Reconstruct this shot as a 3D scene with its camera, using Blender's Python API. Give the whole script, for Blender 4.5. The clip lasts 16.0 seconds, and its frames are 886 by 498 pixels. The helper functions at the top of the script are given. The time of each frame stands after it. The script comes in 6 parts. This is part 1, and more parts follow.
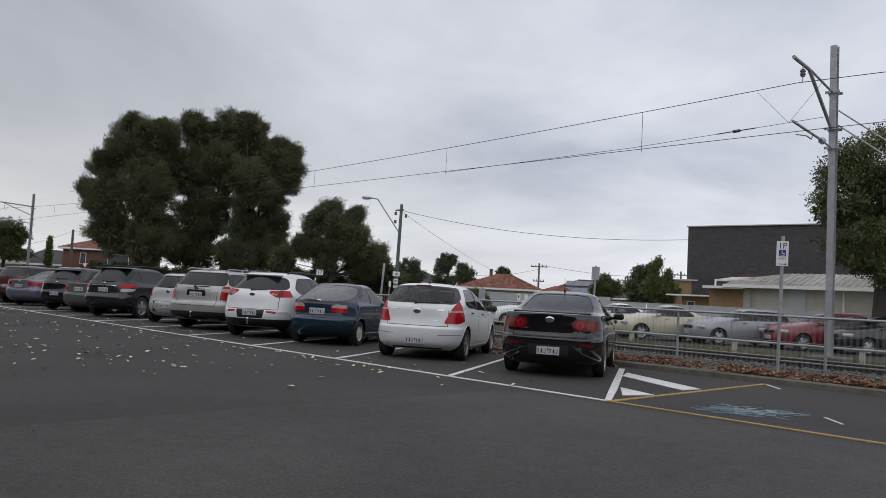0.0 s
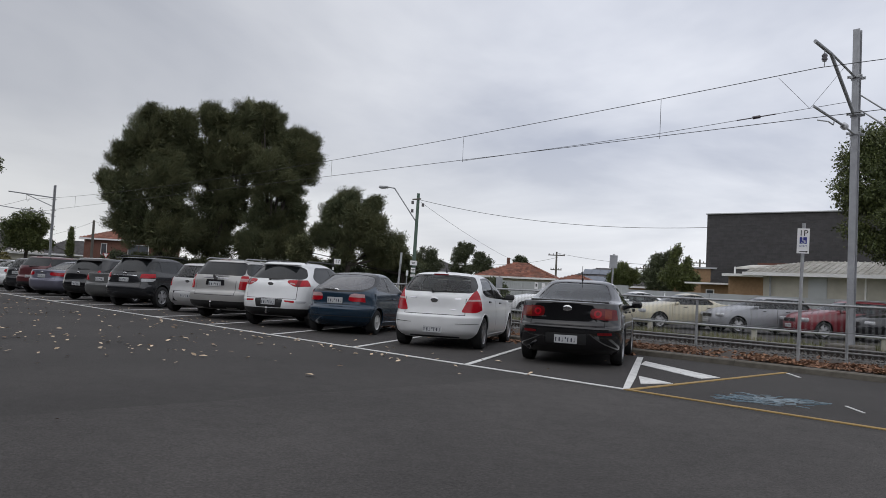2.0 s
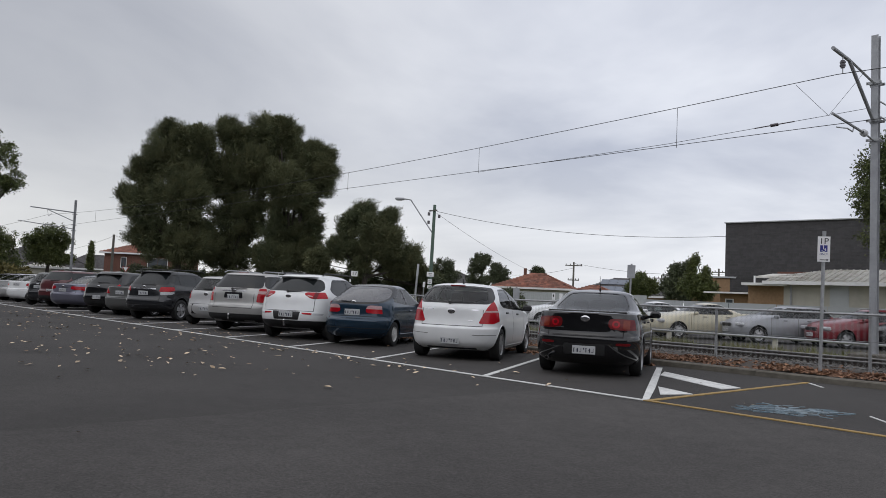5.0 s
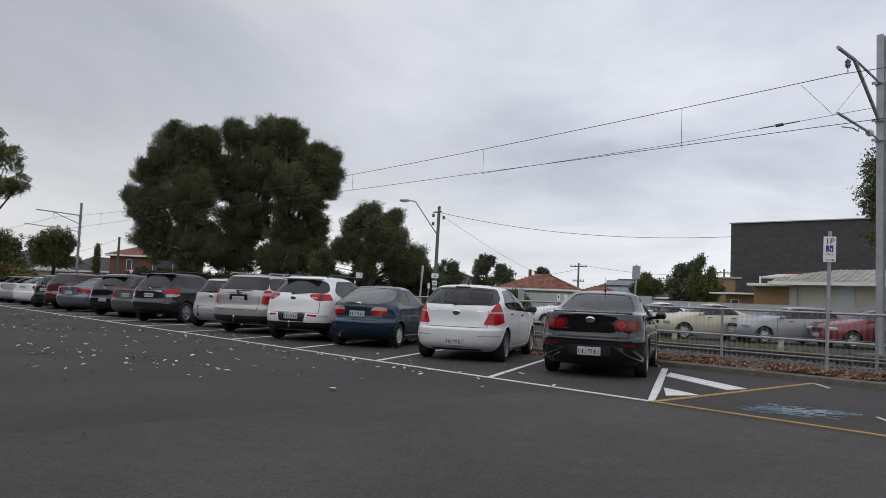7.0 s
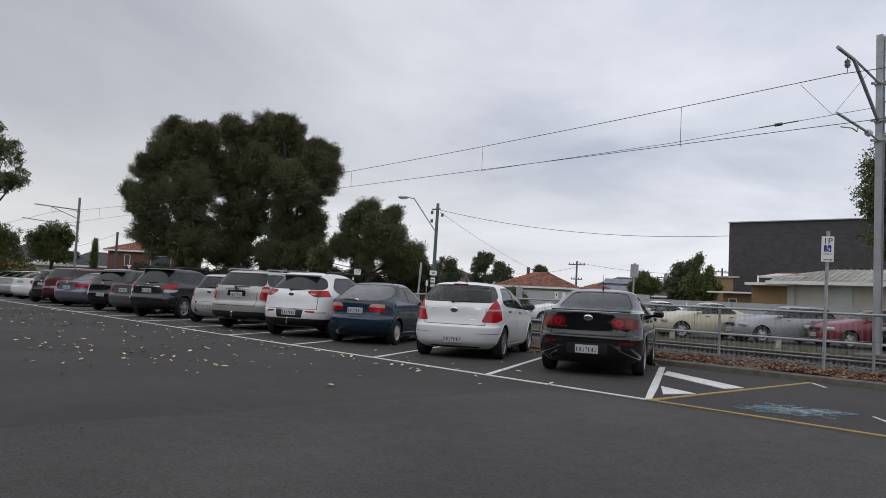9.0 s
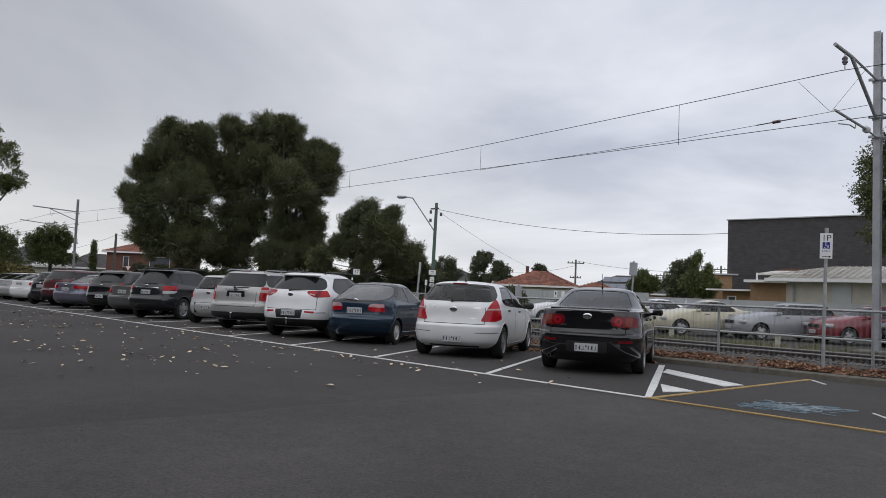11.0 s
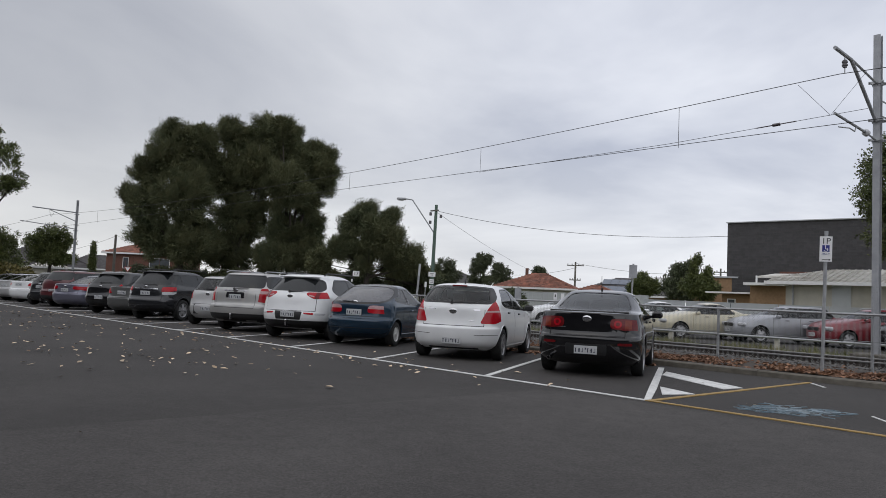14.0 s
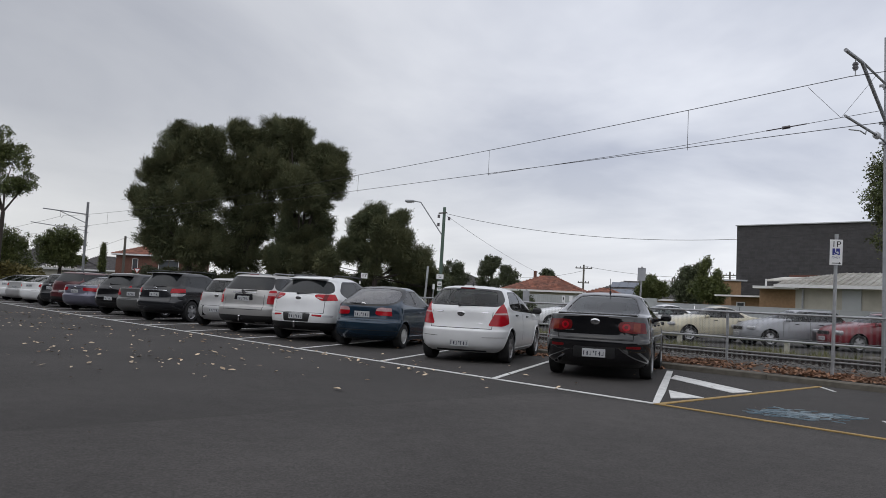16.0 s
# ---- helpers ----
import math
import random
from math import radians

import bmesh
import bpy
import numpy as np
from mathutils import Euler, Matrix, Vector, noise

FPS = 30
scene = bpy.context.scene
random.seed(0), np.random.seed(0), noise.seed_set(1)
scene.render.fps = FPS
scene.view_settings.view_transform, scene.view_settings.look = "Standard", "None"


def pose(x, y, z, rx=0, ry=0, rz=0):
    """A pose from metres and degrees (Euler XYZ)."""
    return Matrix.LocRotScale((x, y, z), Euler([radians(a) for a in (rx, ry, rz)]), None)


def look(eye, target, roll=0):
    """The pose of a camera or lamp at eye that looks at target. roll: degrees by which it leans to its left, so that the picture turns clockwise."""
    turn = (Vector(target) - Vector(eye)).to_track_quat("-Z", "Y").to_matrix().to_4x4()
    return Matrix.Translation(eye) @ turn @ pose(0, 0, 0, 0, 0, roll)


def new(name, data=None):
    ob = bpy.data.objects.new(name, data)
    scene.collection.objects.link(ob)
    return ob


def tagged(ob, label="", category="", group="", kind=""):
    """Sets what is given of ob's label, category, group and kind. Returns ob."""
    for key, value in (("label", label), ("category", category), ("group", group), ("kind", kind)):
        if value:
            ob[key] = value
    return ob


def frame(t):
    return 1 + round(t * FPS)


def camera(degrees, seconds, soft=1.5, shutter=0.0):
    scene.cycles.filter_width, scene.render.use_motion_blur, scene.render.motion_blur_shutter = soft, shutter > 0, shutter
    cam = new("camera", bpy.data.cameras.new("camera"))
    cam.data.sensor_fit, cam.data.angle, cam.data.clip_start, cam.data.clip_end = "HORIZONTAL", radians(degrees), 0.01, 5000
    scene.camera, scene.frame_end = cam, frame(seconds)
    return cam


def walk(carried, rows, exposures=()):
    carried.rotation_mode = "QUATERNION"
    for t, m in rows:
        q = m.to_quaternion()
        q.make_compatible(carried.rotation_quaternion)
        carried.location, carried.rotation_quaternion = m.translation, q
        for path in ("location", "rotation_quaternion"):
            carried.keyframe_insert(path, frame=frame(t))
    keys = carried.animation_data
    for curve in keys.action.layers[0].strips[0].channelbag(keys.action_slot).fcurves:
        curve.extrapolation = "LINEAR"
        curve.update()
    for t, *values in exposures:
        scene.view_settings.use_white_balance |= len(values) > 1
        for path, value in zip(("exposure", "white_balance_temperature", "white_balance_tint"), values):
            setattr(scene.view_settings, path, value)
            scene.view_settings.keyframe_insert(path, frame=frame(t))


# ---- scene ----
EYE = (5.2576, -8.4067, 1.1753)
PATH = [
    (0, look(EYE, (-1.793, -1.347, 1.846), 3.151)),
    (0.5, look(EYE, (-1.839, -1.391, 1.823), 3.336)),
    (1, look(EYE, (-1.937, -1.491, 1.812), 3.387)),
    (1.5, look(EYE, (-1.973, -1.527, 1.803), 3.247)),
    (2, look(EYE, (-1.953, -1.497, 1.687), 2.979)),
    (2.5, look(EYE, (-1.969, -1.514, 1.69), 2.64)),
    (3, look(EYE, (-2.006, -1.556, 1.727), 2.509)),
    (3.5, look(EYE, (-2.02, -1.575, 1.78), 2.595)),
    (4, look(EYE, (-2.056, -1.615, 1.795), 2.636)),
    (6.5, look(EYE, (-2.136, -1.708, 1.851), 2.476)),
    (7, look(EYE, (-2.144, -1.716, 1.841), 2.425)),
    (7.5, look(EYE, (-2.12, -1.688, 1.835), 2.294)),
    (8, look(EYE, (-2.119, -1.686, 1.82), 2.403)),
    (8.5, look(EYE, (-2.14, -1.708, 1.81), 2.665)),
    (9, look(EYE, (-2.131, -1.697, 1.805), 2.799)),
    (11.5, look(EYE, (-2.12, -1.685, 1.797), 2.377)),
    (12, look(EYE, (-2.119, -1.684, 1.802), 2.512)),
    (12.5, look(EYE, (-2.127, -1.694, 1.809), 2.587)),
    (13, look(EYE, (-2.125, -1.692, 1.816), 2.64)),
    (13.5, look(EYE, (-2.118, -1.685, 1.819), 2.622)),
    (14, look(EYE, (-2.118, -1.685, 1.824), 2.583)),
    (14.5, look(EYE, (-2.126, -1.695, 1.835), 2.534)),
    (15, look(EYE, (-2.137, -1.708, 1.842), 2.496)),
    (15.5, look(EYE, (-2.167, -1.741, 1.847), 2.659)),
    (16, look(EYE, (-2.19, -1.767, 1.85), 2.768)),
]
cam = camera(61.04, 16.0, soft=0.75)
walk(cam, PATH, [(0.0, -0.08), (1.0, -0.04), (2.5, 0.0), (16.0, 0.0)])

# ---- light ----
world = bpy.data.worlds.new("overcast_sky")
scene.world = world
world.use_nodes = True
SUN_ELEV, SUN_ROT = radians(52), radians(165)


def build_sky():
    nt = world.node_tree
    nt.nodes.clear()
    N, L = nt.nodes.new, nt.links.new
    out, bg = N("ShaderNodeOutputWorld"), N("ShaderNodeBackground")
    sky = N("ShaderNodeTexSky")
    sky.sky_type, sky.sun_disc = "NISHITA", False
    sky.sun_elevation, sky.sun_rotation = SUN_ELEV, SUN_ROT
    sky.air_density, sky.dust_density = 1.0, 3.0
    co = N("ShaderNodeTexCoord")
    sep = N("ShaderNodeSeparateXYZ")
    L(co.outputs["Generated"], sep.inputs[0])
    # cloud sheet seen in perspective: divide the direction by its height
    h = N("ShaderNodeMath"); h.operation = "ADD"; h.inputs[1].default_value = 0.16
    ab = N("ShaderNodeMath"); ab.operation = "MAXIMUM"; ab.inputs[1].default_value = 0.0
    L(sep.outputs[2], ab.inputs[0]); L(ab.outputs[0], h.inputs[0])
    dx, dy = N("ShaderNodeMath"), N("ShaderNodeMath")
    dx.operation = dy.operation = "DIVIDE"
    L(sep.outputs[0], dx.inputs[0]); L(h.outputs[0], dx.inputs[1])
    L(sep.outputs[1], dy.inputs[0]); L(h.outputs[0], dy.inputs[1])
    comb = N("ShaderNodeCombineXYZ")
    L(dx.outputs[0], comb.inputs[0]); L(dy.outputs[0], comb.inputs[1])
    n1 = N("ShaderNodeTexNoise")
    n1.inputs["Scale"].default_value, n1.inputs["Detail"].default_value, n1.inputs["Roughness"].default_value = 0.62, 6, 0.52
    n1.inputs["Distortion"].default_value = 0.35
    L(comb.outputs[0], n1.inputs["Vector"])
    ramp = N("ShaderNodeValToRGB")
    e = ramp.color_ramp.elements
    e[0].position, e[0].color = 0.36, (0.46, 0.49, 0.58, 1)
    e[1].position, e[1].color = 0.64, (0.84, 0.86, 0.92, 1)
    L(n1.outputs["Fac"], ramp.inputs[0])
    # the sheet brightens towards the horizon
    hz = N("ShaderNodeMapRange")
    hz.inputs["From Min"].default_value, hz.inputs["From Max"].default_value = 0.0, 0.20
    hz.inputs["To Min"].default_value, hz.inputs["To Max"].default_value = 0.72, 0.0
    L(ab.outputs[0], hz.inputs["Value"])
    # the sheet is thicker, so darker, towards the west
    dot = N("ShaderNodeVectorMath"); dot.operation = "DOT_PRODUCT"
    dot.inputs[1].default_value = (-0.98, -0.17, 0.0)
    L(co.outputs["Generated"], dot.inputs[0])
    gr = N("ShaderNodeMapRange")
    gr.interpolation_type = "SMOOTHSTEP"
    gr.inputs["From Min"].default_value, gr.inputs["From Max"].default_value = 0.35, 0.95
    gr.inputs["To Min"].default_value, gr.inputs["To Max"].default_value = 0.95, 0.54
    L(dot.outputs["Value"], gr.inputs["Value"])
    thin = N("ShaderNodeVectorMath"); thin.operation = "SCALE"
    L(ramp.outputs[0], thin.inputs[0]); L(gr.outputs[0], thin.inputs[3])
    mixh = N("ShaderNodeMixRGB")
    mixh.inputs[2].default_value = (0.93, 0.93, 0.91, 1)
    wz = N("ShaderNodeMapRange")
    wz.inputs["From Min"].default_value, wz.inputs["From Max"].default_value = 0.1, 0.9
    wz.inputs["To Min"].default_value, wz.inputs["To Max"].default_value = 0.30, 1.0
    L(dot.outputs["Value"], wz.inputs["Value"])
    hw = N("ShaderNodeMath"); hw.operation = "MULTIPLY"
    L(hz.outputs[0], hw.inputs[0]); L(wz.outputs[0], hw.inputs[1])
    L(hw.outputs[0], mixh.inputs[0]); L(thin.outputs[0], mixh.inputs[1])
    sc = N("ShaderNodeVectorMath"); sc.operation = "SCALE"; sc.inputs[3].default_value = 0.06
    L(sky.outputs[0], sc.inputs[0])
    mix = N("ShaderNodeMixRGB")
    mix.inputs[0].default_value = 0.88
    L(sc.outputs[0], mix.inputs[1]); L(mixh.outputs[0], mix.inputs[2])
    L(mix.outputs[0], bg.inputs[0])
    bg.inputs[1].default_value = 1.26
    L(bg.outputs[0], out.inputs[0])


build_sky()
sun = new("sun", bpy.data.lights.new("sun", "SUN"))
sun.data.energy, sun.data.angle, sun.data.color = 0.9, radians(170), (1.0, 0.97, 0.93)
sun.matrix_world = look((6, -22, 30), (0, 0, 0))


# ---- materials ----
def srgb(r, g, b):
    return tuple((c / 255 / 12.92 if c <= 10 else ((c / 255 + 0.055) / 1.055) ** 2.4) for c in (r, g, b)) + (1,)


def mat(name, col, rough=0.6, metal=0.0, var=0.15, scale=6.0, bump=0.0, bscale=40.0, col2=None, coat=0.0, spec=0.5,
        island=0.0, rnd=0.0):
    """A surface with grain at two scales, and an optional second colour in patches."""
    m = bpy.data.materials.new(name)
    m.use_nodes = True
    nt = m.node_tree
    N, L = nt.nodes.new, nt.links.new
    p = nt.nodes["Principled BSDF"]
    p.inputs["Roughness"].default_value, p.inputs["Metallic"].default_value = rough, metal
    p.inputs["Coat Weight"].default_value, p.inputs["Coat Roughness"].default_value = coat, 0.04
    p.inputs["Specular IOR Level"].default_value = spec
    co = N("ShaderNodeTexCoord")
    big, fine = N("ShaderNodeTexNoise"), N("ShaderNodeTexNoise")
    big.inputs["Scale"].default_value, big.inputs["Detail"].default_value = scale * 0.12, 4
    fine.inputs["Scale"].default_value, fine.inputs["Detail"].default_value = scale, 6
    L(co.outputs["Object"], big.inputs["Vector"]); L(co.outputs["Object"], fine.inputs["Vector"])
    c = tuple(col[:3]) + (1,)
    c2 = tuple((col2 or [v * (1 - var) for v in col[:3]])[:3]) + (1,)
    mx = N("ShaderNodeMixRGB")
    mx.inputs[1].default_value, mx.inputs[2].default_value = c, c2
    add = N("ShaderNodeMath"); add.operation = "ADD"
    L(big.outputs["Fac"], add.inputs[0]); L(fine.outputs["Fac"], add.inputs[1])
    mr = N("ShaderNodeMapRange")
    mr.inputs["From Min"].default_value, mr.inputs["From Max"].default_value = 0.72, 1.28
    L(add.outputs[0], mr.inputs["Value"]); L(mr.outputs[0], mx.inputs[0])
    last = mx.outputs[0]
    if island or rnd:
        src = N("ShaderNodeNewGeometry").outputs["Random Per Island"] if island else N("ShaderNodeObjectInfo").outputs["Random"]
        hs = N("ShaderNodeHueSaturation")
        vr = N("ShaderNodeMapRange")
        k = island or rnd
        vr.inputs["To Min"].default_value, vr.inputs["To Max"].default_value = 1 - k, 1 + k
        L(src, vr.inputs["Value"]); L(vr.outputs[0], hs.inputs["Value"]); L(last, hs.inputs["Color"])
        last = hs.outputs[0]
    L(last, p.inputs["Base Color"])
    rv = N("ShaderNodeMapRange")
    rv.inputs["To Min"].default_value, rv.inputs["To Max"].default_value = max(0.02, rough * 0.85), min(1, rough * 1.15)
    L(fine.outputs["Fac"], rv.inputs["Value"]); L(rv.outputs[0], p.inputs["Roughness"])
    if bump:
        bn, bp = N("ShaderNodeTexNoise"), N("ShaderNodeBump")
        bn.inputs["Scale"].default_value, bn.inputs["Detail"].default_value = bscale, 4
        bp.inputs["Strength"].default_value, bp.inputs["Distance"].default_value = bump, 0.01
        L(co.outputs["Object"], bn.inputs["Vector"]); L(bn.outputs["Fac"], bp.inputs["Height"])
        L(bp.outputs[0], p.inputs["Normal"])
    return m


def paint(name, col, metal=0.0, rough=0.28):
    return mat(name, col, rough, metal, 0.08, 3.0, coat=0.45, col2=[v * 0.9 + 0.008 for v in col[:3]])


def glass_mat(name, tint, clear, film=(0.012, 0.014, 0.015)):
    """Tinted car glass: clear share lets the view through, the rest is dark film under a glossy face."""
    m = bpy.data.materials.new(name)
    m.use_nodes = True
    nt = m.node_tree
    N, L = nt.nodes.new, nt.links.new
    nt.nodes.remove(nt.nodes["Principled BSDF"])
    out = nt.nodes["Material Output"]
    tr, gl, df, m1, m2, fr = (N("ShaderNodeBsdfTransparent"), N("ShaderNodeBsdfGlossy"), N("ShaderNodeBsdfDiffuse"),
                              N("ShaderNodeMixShader"), N("ShaderNodeMixShader"), N("ShaderNodeFresnel"))
    tr.inputs[0].default_value = tuple(tint) + (1,)
    df.inputs[0].default_value = tuple(film) + (1,)
    gl.inputs["Roughness"].default_value = 0.03
    fr.inputs[0].default_value = 1.55
    m1.inputs[0].default_value = clear
    L(df.outputs[0], m1.inputs[1]); L(tr.outputs[0], m1.inputs[2])
    L(fr.outputs[0], m2.inputs[0]); L(m1.outputs[0], m2.inputs[1]); L(gl.outputs[0], m2.inputs[2])
    L(m2.outputs[0], out.inputs[0])
    return m


def lamp_mat(name, col):
    return mat(name, col, 0.16, 0, 0.3, 30, coat=0.05, spec=0.35)


M = dict(
    asphalt=None,
    white_line=mat("road_paint_white", (0.72, 0.72, 0.70), 0.8, 0, 0.35, 14, 0.3, 90),
    yellow_line=mat("road_paint_yellow", (0.38, 0.25, 0.085), 0.8, 0, 0.35, 14, 0.3, 90),
    kerb=mat("kerb_concrete", (0.135, 0.122, 0.10), 0.9, 0, 0.4, 8, 0.5, 60),
    soil=mat("soil", (0.055, 0.042, 0.032), 1, 0, 0.4, 5, 0.8, 25),
    ballast=mat("ballast", (0.13, 0.12, 0.11), 0.95, 0, 0.5, 30, 1.0, 30, island=0.45),
    grass=mat("grass", (0.075, 0.10, 0.03), 0.9, 0, 0.4, 3, island=0.4, col2=(0.13, 0.115, 0.05)),
    leaf=mat("dry_leaf", (0.27, 0.150, 0.085), 0.8, 0, 0.4, 4, island=0.55, col2=(0.16, 0.085, 0.055)),
    pale_leaf=mat("pale_leaf", (0.62, 0.50, 0.36), 0.75, 0, 0.4, 4, island=0.40, col2=(0.48, 0.36, 0.24)),
    tan_leaf=mat("tan_leaf", (0.36, 0.25, 0.155), 0.75, 0, 0.4, 4, island=0.5, col2=(0.24, 0.14, 0.085)),
    rail_top=mat("rail_polished", (0.30, 0.29, 0.28), 0.4, 0.8, 0.2, 5),
    rail_side=mat("rail_rust", (0.035, 0.026, 0.022), 0.8, 0, 0.4, 12, 0.3, 60),
    galv=mat("galvanised_steel", (0.40, 0.41, 0.42), 0.5, 0.6, 0.3, 9, 0.1, 50),
    steel=mat("grey_painted_steel", (0.36, 0.37, 0.39), 0.55, 0.2, 0.25, 6, 0.1, 40),
    wire=mat("fence_wire", (0.30, 0.31, 0.31), 0.5, 0.6, 0.3, 20),
    cable=mat("cable", (0.03, 0.03, 0.03), 0.6, 0.2),
    insulator=mat("insulator", (0.05, 0.04, 0.05), 0.3, 0, coat=0.5),
    wood=mat("pole_timber", (0.16, 0.15, 0.13), 0.9, 0, 0.4, 10, 0.4, 40),
    green_pole=mat("pole_green", (0.10, 0.15, 0.12), 0.8, 0, 0.3, 8),
    dark_brick=mat("dark_grey_blockwork", (0.08, 0.077, 0.078), 0.9, 0, 0.25, 3, 0.3, 20, rnd=0.12),
    red_brick=mat("red_brick", (0.17, 0.080, 0.058), 0.9, 0, 0.3, 6, 0.3, 30),
    tan_brick=mat("tan_brick", (0.33, 0.21, 0.12), 0.9, 0, 0.25, 6, 0.3, 30),
    cream=mat("cream_render", (0.46, 0.44, 0.38), 0.9, 0, 0.2, 2, 0.2, 30),
    grey_sheet=mat("pale_grey_sheet", (0.42, 0.44, 0.45), 0.6, 0, 0.12, 2),
    tin=mat("weathered_tin_roof", (0.66, 0.65, 0.61), 0.65, 0, 0.4, 2.5, col2=(0.38, 0.35, 0.30)),
    tile=mat("terracotta_tile", (0.25, 0.088, 0.052), 0.9, 0, 0.5, 5, 0.4, 25, island=0.4, col2=(0.13, 0.062, 0.045)),
    dark_tile=mat("dark_grey_tile", (0.07, 0.065, 0.065), 0.85, 0, 0.3, 5, island=0.25),
    white=mat("white_paint", (0.75, 0.75, 0.74), 0.5, 0, 0.08, 4),
    sign_white=mat("sign_white", (0.78, 0.78, 0.78), 0.45, 0, 0.06, 5),
    sign_blue=mat("sign_blue", (0.02, 0.03, 0.22), 0.45),
    sign_black=mat("sign_black", (0.02, 0.02, 0.02), 0.5),
    sign_red=mat("sign_red", (0.40, 0.02, 0.02), 0.5),
    solar=mat("solar_panel", (0.10, 0.12, 0.16), 0.2, 0.3, 0.2, 5),
    window=mat("house_window", (0.10, 0.11, 0.12), 0.12, 0, 0.3, 2),
    bark=mat("bark", (0.055, 0.045, 0.038), 0.95, 0, 0.4, 8, 0.6, 30),
    casuarina=mat("casuarina_foliage", (0.086, 0.102, 0.056), 0.9, 0, 0.4, 1.6, island=0.24, col2=(0.120, 0.120, 0.060), spec=0.2),
    broadleaf=mat("broadleaf_foliage", (0.064, 0.086, 0.024), 0.6, 0, 0.4, 1.5, island=0.5, col2=(0.100, 0.112, 0.030)),
    shrub=mat("shrub_foliage", (0.085, 0.100, 0.050), 0.7, 0, 0.4, 1.5, island=0.5, col2=(0.035, 0.045, 0.02)),
    yellow_shrub=mat("yellow_shrub_foliage", (0.13, 0.11, 0.03), 0.7, 0, 0.4, 1.5, island=0.5),
    tyre=mat("tyre_rubber", (0.018, 0.018, 0.018), 0.85, 0, 0.3, 20, 0.2, 80),
    alloy=mat("alloy_rim", (0.42, 0.42, 0.43), 0.35, 0.7, 0.2, 8),
    hubcap=mat("silver_hubcap", (0.62, 0.62, 0.60), 0.45, 0.2, 0.2, 8),
    black_trim=mat("black_plastic", (0.016, 0.016, 0.017), 0.55, 0, 0.3, 30),
    underbody=mat("underbody", (0.012, 0.012, 0.012), 0.95),
    interior=mat("car_interior", (0.055, 0.055, 0.058), 0.9, 0, 0.3, 20),
    seal=mat("gloss_black_seal", (0.010, 0.010, 0.011), 0.22, 0, 0.2, 20),
    chrome=mat("chrome", (0.62, 0.62, 0.63), 0.15, 1.0),
    red_lamp=lamp_mat("red_lamp", (0.42, 0.004, 0.013)),
    dark_red_lamp=lamp_mat("dark_red_lamp", (0.14, 0.006, 0.008)),
    pink_lamp=lamp_mat("clear_pink_lamp", (0.52, 0.32, 0.32)),
    amber_lamp=lamp_mat("amber_lamp", (0.22, 0.028, 0.012)),
    clear_lamp=lamp_mat("clear_lamp", (0.55, 0.56, 0.58)),
    plate=mat("number_plate_white", (0.47, 0.48, 0.49), 0.4, 0, 0.06, 10),
    plate_ink=mat("number_plate_ink", (0.03, 0.035, 0.06), 0.5),
    glass=glass_mat("car_glass", (0.80, 0.86, 0.84), 0.93),
    # less clear glass with a paler grey film
    pale_film_glass=glass_mat("pale_film_glass", (0.80, 0.84, 0.84), 0.62, (0.26, 0.26, 0.28)),
    dark_glass=glass_mat("privacy_glass", (0.40, 0.43, 0.43), 0.03),
)


def asphalt_material(name, col):
    m = mat(name, col, 0.9, 0, 0.25, 40, 0.5, 160, spec=0.3)
    nt = m.node_tree
    N, L = nt.nodes.new, nt.links.new
    p = nt.nodes["Principled BSDF"]
    src = p.inputs["Base Color"].links[0].from_socket
    co = N("ShaderNodeTexCoord")
    # broad patches of wear and oil
    n = N("ShaderNodeTexNoise")
    n.inputs["Scale"].default_value, n.inputs["Detail"].default_value = 0.35, 6
    L(co.outputs["Object"], n.inputs["Vector"])
    r = N("ShaderNodeMapRange")
    r.inputs["From Min"].default_value, r.inputs["From Max"].default_value = 0.35, 0.65
    r.inputs["To Min"].default_value, r.inputs["To Max"].default_value = 0.82, 1.15
    L(n.outputs["Fac"], r.inputs["Value"])
    # light stone specks
    v = N("ShaderNodeTexVoronoi")
    v.inputs["Scale"].default_value = 45
    L(co.outputs["Object"], v.inputs["Vector"])
    s = N("ShaderNodeMapRange")
    s.inputs["From Min"].default_value, s.inputs["From Max"].default_value = 0.0, 0.16
    s.inputs["To Min"].default_value, s.inputs["To Max"].default_value = 1.9, 1.0
    L(v.outputs["Distance"], s.inputs["Value"])
    # fine grit
    g = N("ShaderNodeTexNoise")
    g.inputs["Scale"].default_value, g.inputs["Detail"].default_value, g.inputs["Roughness"].default_value = 70, 5, 0.75
    L(co.outputs["Object"], g.inputs["Vector"])
    gm = N("ShaderNodeMapRange")
    gm.inputs["From Min"].default_value, gm.inputs["From Max"].default_value = 0.32, 0.68
    gm.inputs["To Min"].default_value, gm.inputs["To Max"].default_value = 0.50, 1.50
    L(g.outputs["Fac"], gm.inputs["Value"])
    m0 = N("ShaderNodeMath"); m0.operation = "MULTIPLY"
    L(r.outputs[0], m0.inputs[0]); L(gm.outputs[0], m0.inputs[1])
    mu = N("ShaderNodeMath"); mu.operation = "MULTIPLY"
    L(m0.outputs[0], mu.inputs[0]); L(s.outputs[0], mu.inputs[1])
    hs = N("ShaderNodeHueSaturation")
    L(src, hs.inputs["Color"]); L(mu.outputs[0], hs.inputs["Value"]); L(hs.outputs[0], p.inputs["Base Color"])
    return m


M["asphalt"] = asphalt_material("asphalt", (0.052, 0.048, 0.0455))
M["new_asphalt"] = asphalt_material("paler_asphalt", (0.064, 0.059, 0.056))


